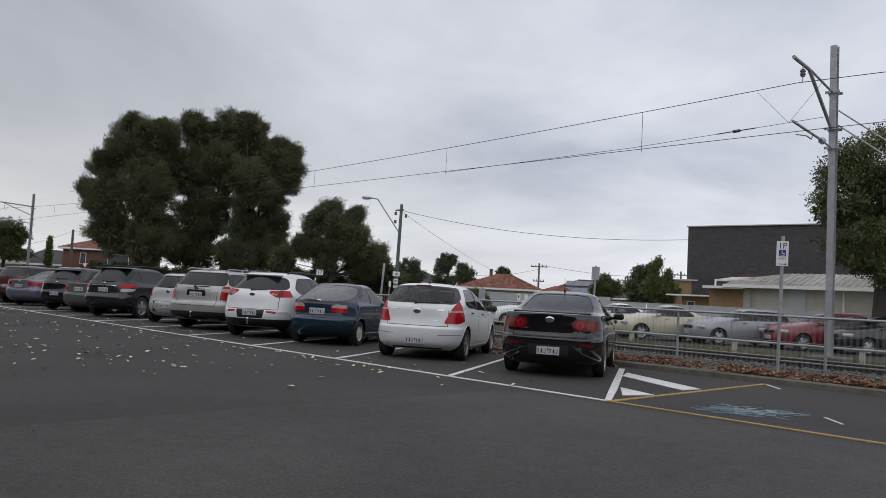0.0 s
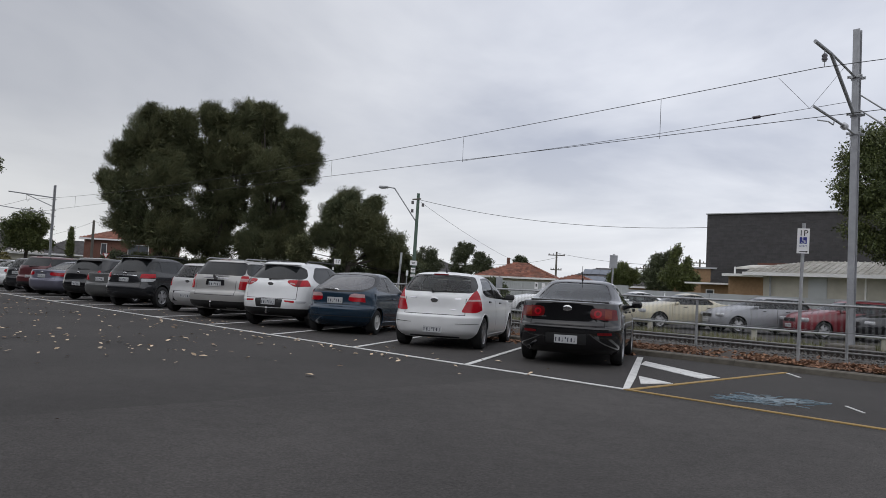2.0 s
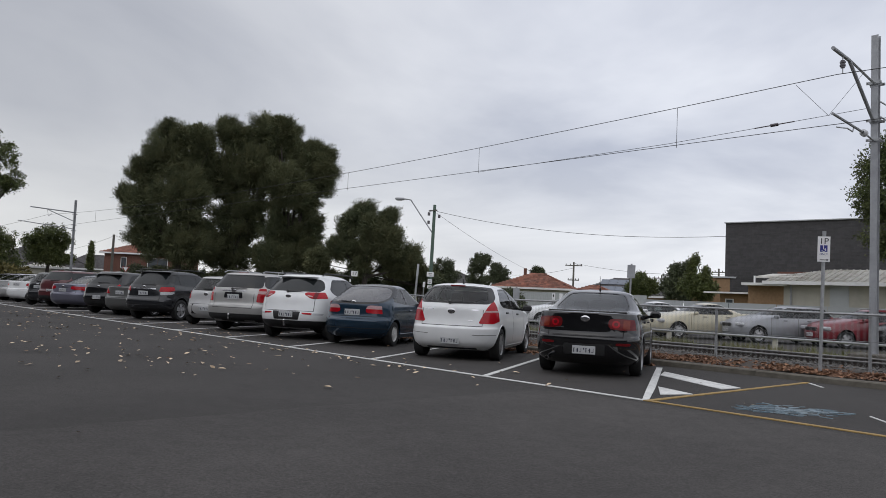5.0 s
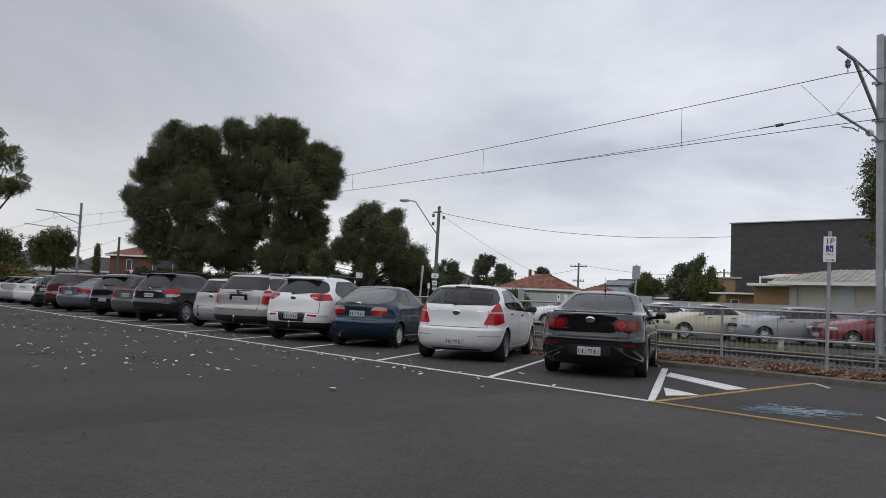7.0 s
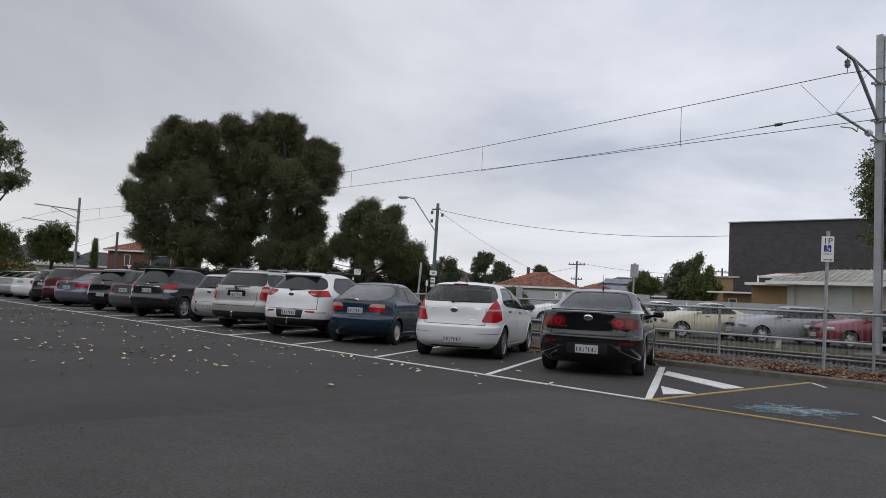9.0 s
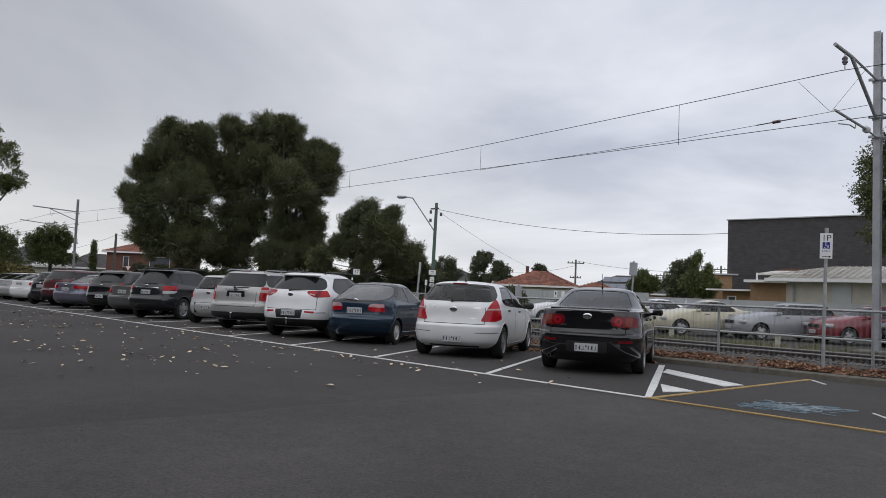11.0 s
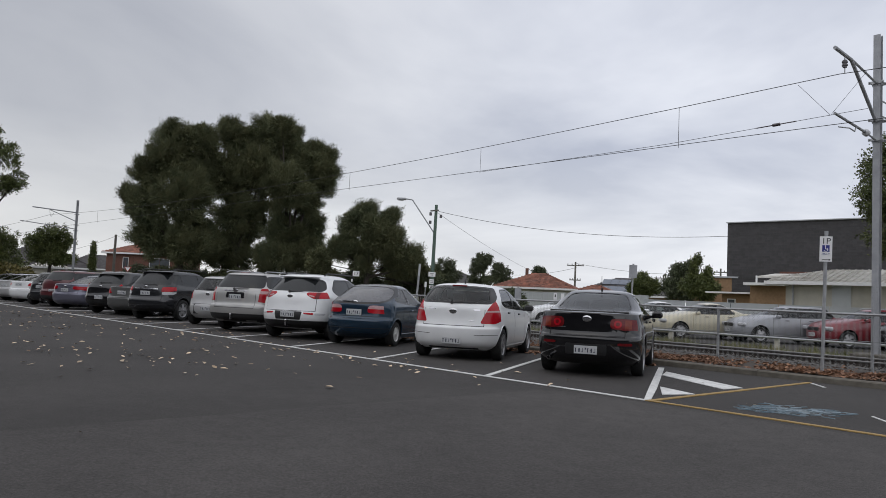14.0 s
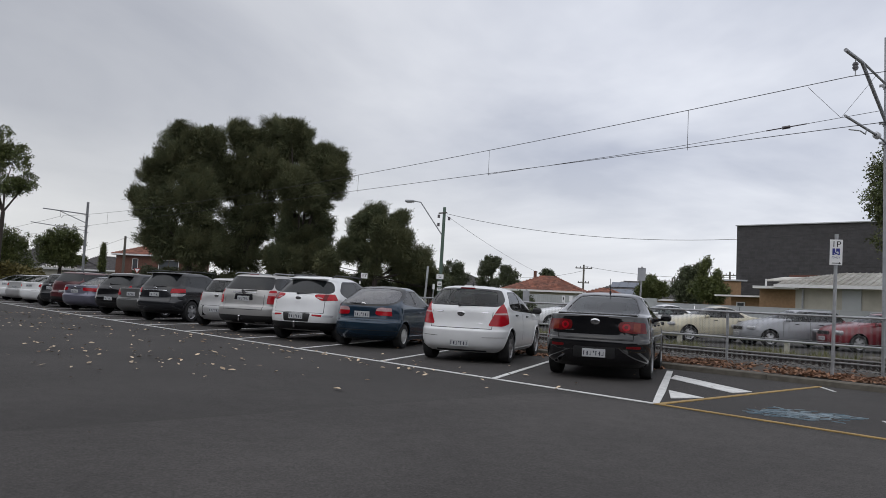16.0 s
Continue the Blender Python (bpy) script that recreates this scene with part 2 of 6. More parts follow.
# ---- mesh tools ----
def mesh_of(name, bm, material, smooth=None):
    me = bpy.data.meshes.new(name)
    bmesh.ops.recalc_face_normals(bm, faces=bm.faces[:]) if smooth is None else None
    bm.to_mesh(me)
    bm.free()
    me.materials.append(M[material] if isinstance(material, str) else material)
    if smooth is not None:
        me.polygons.foreach_set("use_smooth", [True] * len(me.polygons))
        me.set_sharp_from_angle(angle=radians(smooth))
    return me


def part(name, bm, material, parent=None, label="", smooth=None):
    ob = new(name, mesh_of(name, bm, material, smooth))
    ob.parent = parent
    return tagged(ob, label)


def piece(name, me, parent, m=None):
    ob = new(name, me)
    ob.parent = parent
    if m is not None:
        ob.matrix_basis = m
    return ob


def empty(name, m, label="", category="", group="", kind=""):
    ob = new(name)
    ob.empty_display_size = 0.1
    ob.matrix_basis = m
    return tagged(ob, label, category, group, kind)


def box(bm, c, s, bevel=0.0, m=None):
    r = bmesh.ops.create_cube(bm, size=1, matrix=Matrix.Translation(c) @ Matrix.Diagonal((*s, 1)))
    vs = r["verts"]
    if bevel:
        es = list({e for v in vs for e in v.link_edges})
        o = bmesh.ops.bevel(bm, geom=es, offset=bevel, segments=1, affect="EDGES", profile=0.5)
        vs = list({v for v in vs if v.is_valid} | set(o["verts"]))
    if m is not None:
        bmesh.ops.transform(bm, matrix=m, verts=[v for v in vs if v.is_valid])
    return bm


def boxes(*items):
    bm = bmesh.new()
    for it in items:
        box(bm, *it)
    return bm


def tube(bm, a, b, r0, r1=None, n=10, cap=True):
    a, b = Vector(a), Vector(b)
    r1 = r0 if r1 is None else r1
    q = (b - a).to_track_quat("Z", "Y")
    rings = []
    for p, r in ((a, r0), (b, r1)):
        rings.append([bm.verts.new(p + q @ Vector((math.cos(2 * math.pi * i / n) * r, math.sin(2 * math.pi * i / n) * r, 0))) for i in range(n)])
    for i in range(n):
        bm.faces.new((rings[0][i], rings[0][(i + 1) % n], rings[1][(i + 1) % n], rings[1][i]))
    if cap:
        bm.faces.new(rings[0][::-1]); bm.faces.new(rings[1])
    return bm


def polytube(bm, pts, r, n=6):
    for a, b in zip(pts, pts[1:]):
        tube(bm, a, b, r, r, n)
    return bm


def slab(bm, pts, z0, z1):
    """A plate with the given outline."""
    lo, hi = [bm.verts.new((x, y, z0)) for x, y in pts], [bm.verts.new((x, y, z1)) for x, y in pts]
    n = len(pts)
    bm.faces.new(hi); bm.faces.new(lo[::-1])
    for i in range(n):
        bm.faces.new((lo[i], lo[(i + 1) % n], hi[(i + 1) % n], hi[i]))
    return bm


def lathe(bm, prof, n=28, axis="Y", cap=False):
    """prof: (radius, offset along the axis)."""
    rings = []
    for r, o in prof:
        rings.append([bm.verts.new((r * math.cos(2 * math.pi * i / n), o, r * math.sin(2 * math.pi * i / n))) for i in range(n)])
    for a, b in zip(rings, rings[1:]):
        for i in range(n):
            bm.faces.new((a[i], a[(i + 1) % n], b[(i + 1) % n], b[i]))
    if cap:
        bm.faces.new(rings[-1]); bm.faces.new(rings[0][::-1])
    return bm


def text_part(name, body, size, material, parent, m, label=""):
    cu = bpy.data.curves.new(name, "FONT")
    cu.body, cu.size, cu.extrude, cu.align_x, cu.align_y = body, size, 0.001, "CENTER", "CENTER"
    tmp = new(name, cu)
    me = bpy.data.meshes.new_from_object(tmp.evaluated_get(bpy.context.evaluated_depsgraph_get()))
    bpy.data.objects.remove(tmp)
    me.materials.clear(); me.materials.append(M[material])
    ob = piece(name, me, parent, m)
    return tagged(ob, label)


# ---- ground and markings ----
S60, C60 = math.sin(radians(60)), math.cos(radians(60))
BAY = 2.86
KERB_Y = 5.35


def ground_sheet():
    """One sheet to the horizon, gently uneven near by."""
    bm = bmesh.new()
    slab(bm, [(-1500, -1500), (1500, -1500), (1500, 1500), (-1500, 1500)], -0.6, -0.03)
    tagged(part("ground", bm, "grass"), "flat grassy suburban ground", "ground", kind="structure")
    bm = bmesh.new()
    n = 60
    xs, ys = np.linspace(-90, 40, n + 1), np.linspace(-45, KERB_Y, 31)
    vs = [[bm.verts.new((x, y, 0.004 * noise.noise((x * 0.15, y * 0.15, 3)) if y < KERB_Y - 0.1 and abs(y) > 0.1 else 0)) for x in xs] for y in ys]
    for a, b in zip(vs, vs[1:]):
        for i in range(n):
            bm.faces.new((a[i], a[i + 1], b[i + 1], b[i]))
    tagged(part("road", bm, "asphalt", smooth=60), "worn dark grey asphalt car park", "asphalt", kind="structure")


ground_sheet()
bm = bmesh.new()
rnd = random.Random(8)
edge = [(-1.32 + 0.05 * rnd.uniform(-1, 1), -30 + i * 0.6) for i in range(50)]
slab(bm, edge + [(-1.0, -0.28), (14, -0.28), (14, -30)], -0.01, 0.0062)
tagged(part("asphalt_patch", bm, "new_asphalt"), "slightly paler relaid asphalt of the drive lane", "asphalt", kind="structure")


def strip(bm, pts, width, z0=0.002, z1=0.010):
    for a, b in zip(pts, pts[1:]):
        a, b = Vector((*a, 0)), Vector((*b, 0))
        d = (b - a).normalized()
        s = Vector((-d.y, d.x, 0)) * width / 2
        slab(bm, [(p.x, p.y) for p in (a - s, b - s, b + s, a + s)], z0, z1)
    return bm


def marking(name, bm, material, label):
    return tagged(part(name, bm, material), label, "road marking", "bay markings", "structure")


bm = bmesh.new()
strip(bm, [(-62, 0), (0, 0)], 0.09)
marking("bay_end_line", bm, "white_line", "long worn white line along the bay ends")
for k in range(1, 19):
    x = -BAY * k * (1 + 0.002 * k)
    bm = bmesh.new()
    strip(bm, [(x - 0.03, 0.05), (x - 4.9 * C60 * (1 if k > 1 else 0.95), 4.9 * S60)], 0.09)
    marking("bay_divider_line", bm, "white_line", "worn white line between two angled bays")
bm = bmesh.new()
slab(bm, [(-0.105, 0.06), (-0.01, 0.06), (-0.71, 1.34), (-0.80, 1.27)], 0.002, 0.0105)
slab(bm, [(-0.80, 1.27), (-0.71, 1.34), (-2.70, 4.84), (-2.79, 4.77)], 0.002, 0.0105)
marking("island_edge_line", bm, "white_line", "thick white edge line of the painted island")
bm = bmesh.new()
slab(bm, [(-2.2, 4.08), (-1.85, 3.35), (-0.22, 2.36), (-0.16, 2.86)], 0.002, 0.0105)
marking("island_chevron_bar", bm, "white_line", "wide white bar in the painted island")
bm = bmesh.new()
slab(bm, [(-0.83, 1.62), (-0.26, 0.74), (-0.08, 1.28)], 0.002, 0.0105)
marking("island_chevron_bar", bm, "white_line", "small white triangle in the painted island")
bm = bmesh.new()
strip(bm, [(-0.02, -0.02), (4.8, -0.02)], 0.085, 0.002, 0.012)
marking("yellow_bay_line", bm, "yellow_line", "worn yellow line across the bay mouth")
bm = bmesh.new()
strip(bm, [(0.02, 0.02), (-0.06, 5.1)], 0.085, 0.002, 0.012)
marking("yellow_bay_line", bm, "yellow_line", "worn yellow side line of the disabled bay")
bm = bmesh.new()
rnd = random.Random(5)
for i in range(230):
    u, v = rnd.gauss(0, 0.42), rnd.gauss(0, 0.30)
    if abs(u) > 0.75 or abs(v) > 0.55:
        continue
    x, y = 1.36 + u * 0.70 + v * 0.05, 1.00 + v * 1.0 + u * 0.25
    w, l, a = rnd.uniform(0.008, 0.035), rnd.uniform(0.05, 0.20), rnd.gauss(0.75, 0.5)
    d = Vector((math.cos(a), math.sin(a)))
    s = Vector((-d.y, d.x)) * w / 2
    c = Vector((x, y))
    slab(bm, [tuple(c - d * l / 2 - s), tuple(c + d * l / 2 - s * 0.4), tuple(c + d * l / 2 + s), tuple(c - d * l / 2 + s * 0.5)], 0.002, 0.008 + 0.00001 * i)
M["worn_blue"] = mat("worn_blue_paint", (0.10, 0.17, 0.22), 0.85, 0, 0.3, 12, island=0.35, col2=(0.24, 0.28, 0.30))
marking("worn_disabled_symbol", bm, "worn_blue", "worn flaking blue and white wheelchair symbol paint")
bm = bmesh.new()
strip(bm, [(2.10, 1.45), (2.42, 1.05)], 0.03)
strip(bm, [(0.02, 5.0), (0.41, 4.51)], 0.05)
marking("faded_white_dash", bm, "white_line", "faded scraps of white paint")

# kerb in cast lengths, soil strip, ballast, far lot
kerb = empty("kerb", pose(0, 0, 0), "weathered concrete kerb in cast lengths", "kerb", kind="structure")
bm = bmesh.new()
prof = [(0, -0.05), (0.02, 0.085), (0.05, 0.105), (0.15, 0.11), (0.16, -0.05)]
ra, rb = [bm.verts.new((-1.496, y, z)) for y, z in prof], [bm.verts.new((1.496, y, z)) for y, z in prof]
for i in range(4):
    bm.faces.new((ra[i], rb[i], rb[i + 1], ra[i + 1]))
bm.faces.new(ra); bm.faces.new(rb[::-1])
kerb_me = mesh_of("kerb_length", bm, "kerb")
for i in range(-28, 8):
    piece("kerb_length", kerb_me, kerb, pose(i * 3.0 + 0.4, KERB_Y, 0.002 * (i % 3)))


def rough_strip(name, x0, x1, y0, y1, z, material, label, category, nx, ny, amp, edge=True):
    bm = bmesh.new()
    vs = []
    for j in range(ny + 1):
        y = y0 + (y1 - y0) * j / ny
        vs.append([bm.verts.new((x0 + (x1 - x0) * i / nx, y, (z[0] + (z[1] - z[0]) * j / ny) +
                                 amp * noise.noise((i * 0.7, j * 0.9, z[0])) + amp * 0.6 * noise.noise((i * 0.2, j * 0.3, 9)))) for i in range(nx + 1)])
    for a, b in zip(vs, vs[1:]):
        for i in range(nx):
            bm.faces.new((a[i], a[i + 1], b[i + 1], b[i]))
    return tagged(part(name, bm, material, smooth=60), label, category, kind="structure")


rough_strip("soil_verge", -85, 25, KERB_Y + 0.15, 8.3, (0.10, 0.10), "soil", "bare dark soil strip behind the kerb", "soil", 220, 6, 0.02)
rough_strip("ballast_bed", -140, 40, 8.2, 13.2, (0.06, 0.06), "ballast", "grey stone ballast under the railway", "ballast", 240, 10, 0.03)
rough_strip("grass_verge", -140, 60, 13.1, 16.4, (0.06, -0.02), "grass", "rough grass beside the railway", "grass", 160, 6, 0.04)
bm = bmesh.new()
slab(bm, [(-140, 16.3), (60, 16.3), (60, 29), (-140, 29)], -0.2, 0.0)
tagged(part("far_road", bm, "asphalt"), "asphalt of the car park across the railway", "asphalt", kind="structure")


def ballast_stones():
    r = random.Random(7)
    vs, fs = [], []
    for i in range(5200):
        x, y = r.uniform(-16, 5), r.uniform(8.2, 13.2)
        if x < -9 and r.random() < 0.5:
            continue
        s = r.uniform(0.025, 0.06)
        b = len(vs)
        for dx, dy, dz in ((1, 0, 0), (-1, 0, 0), (0, 1, 0), (0, -1, 0), (0, 0, 1), (0, 0, -1)):
            k = s * r.uniform(0.6, 1.2)
            vs.append((x + dx * k, y + dy * k, 0.085 + dz * k * 0.8))
        fs += [(b + p, b + q, b + t) for p, q, t in ((0, 2, 4), (2, 1, 4), (1, 3, 4), (3, 0, 4), (2, 0, 5), (1, 2, 5), (3, 1, 5), (0, 3, 5))]
    me = bpy.data.meshes.new("ballast_stones")
    me.from_pydata(vs, [], fs)
    me.materials.append(M["ballast"])
    tagged(new("ballast_stones", me), "loose grey ballast stones", "stones", kind="stuff")


ballast_stones()


def railway():
    track = empty("railway_track", pose(0, 10.6, 0.0), "single railway track with dark rusty rails", "railway track", kind="structure")
    for y in (-0.8, 0.8):
        bm = boxes(((-45, y, 0.06), (190, 0.14, 0.02)), ((-45, y, 0.115), (190, 0.02, 0.11)))
        web = part("rail", bm, "rail_side", track, "rusty dark steel rail")
        bm = boxes(((-45, y, 0.185), (190, 0.07, 0.035), 0.008))
        part("rail_head", bm, "rail_top", web, "polished rail head")
    bm = boxes(((0, 0, 0), (0.23, 2.6, 0.13), 0.01))
    me = mesh_of("sleeper", bm, "wood")
    for i in range(-48, 14):
        piece("sleeper", me, track, pose(i * 0.68, 0, 0.0, 0, 0, (i * 37 % 5 - 2) * 0.3))


railway()


def weeds():
    """Dry tufts of grass beside the track."""
    r = random.Random(17)
    vs, fs = [], []
    for i in range(2200):
        x = r.uniform(-26, 6)
        y = 12.2 + abs(r.gauss(1.6, 1.2))
        if y > 17.2 or noise.noise((x * 0.5, y * 0.6, 4)) < -0.12:
            continue
        for k in range(7):
            h, a = r.uniform(0.06, 0.25), r.uniform(0, 6.28)
            bx, by = x + r.gauss(0, 0.08), y + r.gauss(0, 0.08)
            lx, ly = math.cos(a) * h * 0.45, math.sin(a) * h * 0.45
            w = r.uniform(0.008, 0.02)
            b = len(vs)
            vs += [(bx - w * math.sin(a), by + w * math.cos(a), 0.02), (bx + w * math.sin(a), by - w * math.cos(a), 0.02), (bx + lx, by + ly, 0.02 + h)]
            fs.append((b, b + 1, b + 2))
    me = bpy.data.meshes.new("weeds")
    me.from_pydata(vs, [], fs)
    me.materials.append(M["weed"])
    tagged(new("weeds", me), "dry straw-coloured grass tufts beside the railway", "grass", kind="stuff")


M["weed"] = mat("dry_grass", (0.17, 0.15, 0.075), 0.9, 0, 0.4, 3, island=0.4, col2=(0.09, 0.11, 0.04))
weeds()


def leaf_pile(name, spots, material, label, size, seed, tilt=0.5):
    """Curled leaves: each a folded blade of four faces."""
    r = random.Random(seed)
    vs, fs = [], []
    for x, y, z in spots:
        s = r.uniform(*size)
        q = Euler((r.gauss(0, tilt), r.gauss(0, tilt), r.uniform(0, 6.28))).to_matrix()
        c = r.uniform(0.1, 0.45) * s * (1 if tilt > 0.3 else 0.6)
        b = len(vs)
        for p in ((-s, 0, 0), (-s * 0.2, -s * 0.55, c), (s * 0.5, -s * 0.35, c * 0.9), (s, 0, c * 0.4), (s * 0.4, s * 0.5, c), (-s * 0.3, s * 0.45, c * 0.8), (0, 0, 0)):
            v = q @ Vector(p)
            vs.append((x + v.x, y + v.y, max(z + v.z + 0.01, z + 0.003)))
        fs += [(b, b + 1, b + 6), (b + 1, b + 2, b + 6), (b + 2, b + 3, b + 6), (b + 3, b + 4, b + 6), (b + 4, b + 5, b + 6), (b + 5, b, b + 6)]
    me = bpy.data.meshes.new(name)
    me.from_pydata(vs, [], fs)
    me.materials.append(M[material])
    return tagged(new(name, me), label, "leaves", kind="stuff")


def litter():
    r = random.Random(3)
    spots = []
    while len(spots) < 8500:
        x, y = r.uniform(-14, 5), KERB_Y + 0.2 + abs(r.gauss(0.6, 0.55))
        d = noise.noise((x * 0.9, y * 1.1, 1)) + 0.5 * noise.noise((x * 2.3, y * 2.0, 5))
        if y > 8.1 or r.random() > 0.45 + d:
            continue
        spots.append((x, y, 0.11 + 0.10 * max(0, d) * r.random()))
    leaf_pile("leaf_litter", spots, "leaf", "deep brown fallen leaves along the fence", (0.028, 0.066), 11)
    spots = [(r.uniform(-14, -3), KERB_Y - abs(r.gauss(0, 0.35)), 0.0) for i in range(900)]
    leaf_pile("gutter_leaves", spots, "leaf", "brown leaves gathered in the gutter", (0.035, 0.07), 12)
    # scattered pale leaves on the asphalt, thicker towards the far bays
    spots = []
    while len(spots) < 330:
        x, y = r.uniform(-30, 3), r.uniform(-6.6, 1.0)
        den = 0.55 + 0.9 * noise.noise((x * 0.35, y * 0.45, 2)) - 0.10 * max(0, x + 8) - 0.09 * max(0, -y - 4)
        if r.random() < den * 0.9 and not (x > -5 and y < -3.2):
            spots.append((x, y, 0.012))
    spots += [(0.82, 0.93, 0.012), (0.95, 0.90, 0.012), (-3.0, 0.9, 0.01), (-2.7, -0.4, 0.01), (-1.9, 0.8, 0.01), (-4.3, 1.9, 0.01)]
    spots += [(r.uniform(-11, -4), r.uniform(-5.6, -2.4), 0.012) for i in range(34)]
    spots += [(r.uniform(-13, -2.5), r.gauss(-0.7, 0.6), 0.012) for i in range(55)]
    spots += [(-4.05 + r.gauss(0, 0.25), -0.55 + r.gauss(0, 0.12), 0.012) for i in range(7)]
    leaf_pile("scattered_leaves", spots, "pale_leaf", "scattered pale dry leaves on the asphalt", (0.022, 0.065), 13, 0.18)
    brown = [(-0.91, -6.47, 0.016)]
    while len(brown) < 200:
        x, y = r.uniform(-26, 3), r.uniform(-6.0, 4.8)
        den = 0.5 + 0.9 * noise.noise((x * 0.35, y * 0.45, 2)) - 0.10 * max(0, x + 7) - 0.1 * max(0, -y - 3)
        if r.random() < den * 0.9 and not (x > -5 and y < -2.5):
            brown.append((x, y, 0.012))
    leaf_pile("brown_leaves", brown, "tan_leaf", "tan curled leaves strewn over the parking bays", (0.022, 0.06), 14, 0.18)


litter()


# plain unseen wall added behind the viewer, for dark reflections in the cars
bm = boxes(((-20, -27, 4.5), (150, 0.5, 9.0)))
tagged(part("wall_south", bm, "dark_brick"), "long plain dark wall added out of view to darken reflections", "wall", kind="structure")
# second unseen wall, added to close the east side
bm = boxes(((45, -8, 4.0), (0.5, 37, 8.0)))
tagged(part("wall_east", bm, "dark_brick"), "plain dark wall added out of view, closing the car park", "wall", kind="structure")


# ---- fence ----
def fence():
    FY = 7.5
    f = empty("chain_link_fence", pose(0, FY, 0.1), "galvanised chain-link fence with a pipe top rail", "fence", kind="structure")
    bm = bmesh.new()
    tube(bm, (-80, 0, 1.12), (14, 0, 1.12), 0.024, n=8)
    part("top_rail", bm, "galv", f)
    bm = bmesh.new()
    tube(bm, (-80, 0, 0.60), (14, 0, 0.60), 0.006, n=5); tube(bm, (-80, 0, 0.08), (14, 0, 0.08), 0.005, n=5)
    part("tension_wire", bm, "wire", f)
    bm = bmesh.new()
    tube(bm, (0, 0, -0.1), (0, 0, 1.12), 0.03, n=10)
    tube(bm, (0, 0, 1.08), (0, 0, 1.16), 0.042, n=10)
    me = mesh_of("post", bm, "galv", 40)
    for i in range(-25, 5):
        piece("post", me, f, pose(i * 3.14 - 3.0 + 3.14, 0.03, 0, 0, 0, i * 31))
    # woven wire: each wire zigzags against its neighbours
    vs, fs = [], []
    p, r = 0.056, 0.0024
    x0, x1 = -17.0, 8.0
    nwire = int((x1 - x0) / (2 * p))
    rows = int(1.08 / p)
    for w in range(nwire):
        for sgn in (1, -1):
            xc = x0 + w * 2 * p
            for k in range(rows):
                a = Vector((xc + sgn * p * (0.5 if k % 2 else -0.5) + (p if sgn < 0 else p) * 0.5, 0.004 * sgn, 0.03 + k * p))
                b = Vector((xc + sgn * p * (-0.5 if k % 2 else 0.5) + (p if sgn < 0 else p) * 0.5, -0.004 * sgn, 0.03 + (k + 1) * p))
                d = (b - a).normalized()
                s = Vector((d.z, 0, -d.x)) * r
                t = Vector((0, r, 0))
                i = len(vs)
                vs += [tuple(q) for q in (a - s, a + s, a - t * 1.6, b - s, b + s, b - t * 1.6)]
                fs += [(i, i + 2, i + 5, i + 3), (i + 2, i + 1, i + 4, i + 5), (i + 1, i, i + 3, i + 4)]
    me = bpy.data.meshes.new("wire_mesh")
    me.from_pydata(vs, [], fs)
    me.materials.append(M["wire"])
    tagged(piece("wire_mesh", me, f), kind="stuff")


fence()


def low_rail():
    g = empty("low_barrier_rail", pose(0, 14.6, 0.0), "low grey pipe barrier on short posts beside the railway", "barrier", kind="structure")
    bm = bmesh.new()
    tube(bm, (-90, 0, 0.42), (20, 0, 0.42), 0.035, n=8)
    part("pipe", bm, "galv", g)
    bm = boxes(((0, 0, 0.2), (0.13, 0.13, 0.44), 0.01))
    me = mesh_of("post", bm, "cream")
    for i in range(-24, 6):
        piece("post", me, g, pose(i * 3.6 - 1.2, 0.09, 0))


low_rail()


# ---- overhead line ----
MAST_Y, WIRE_Y = 12.9, 10.6


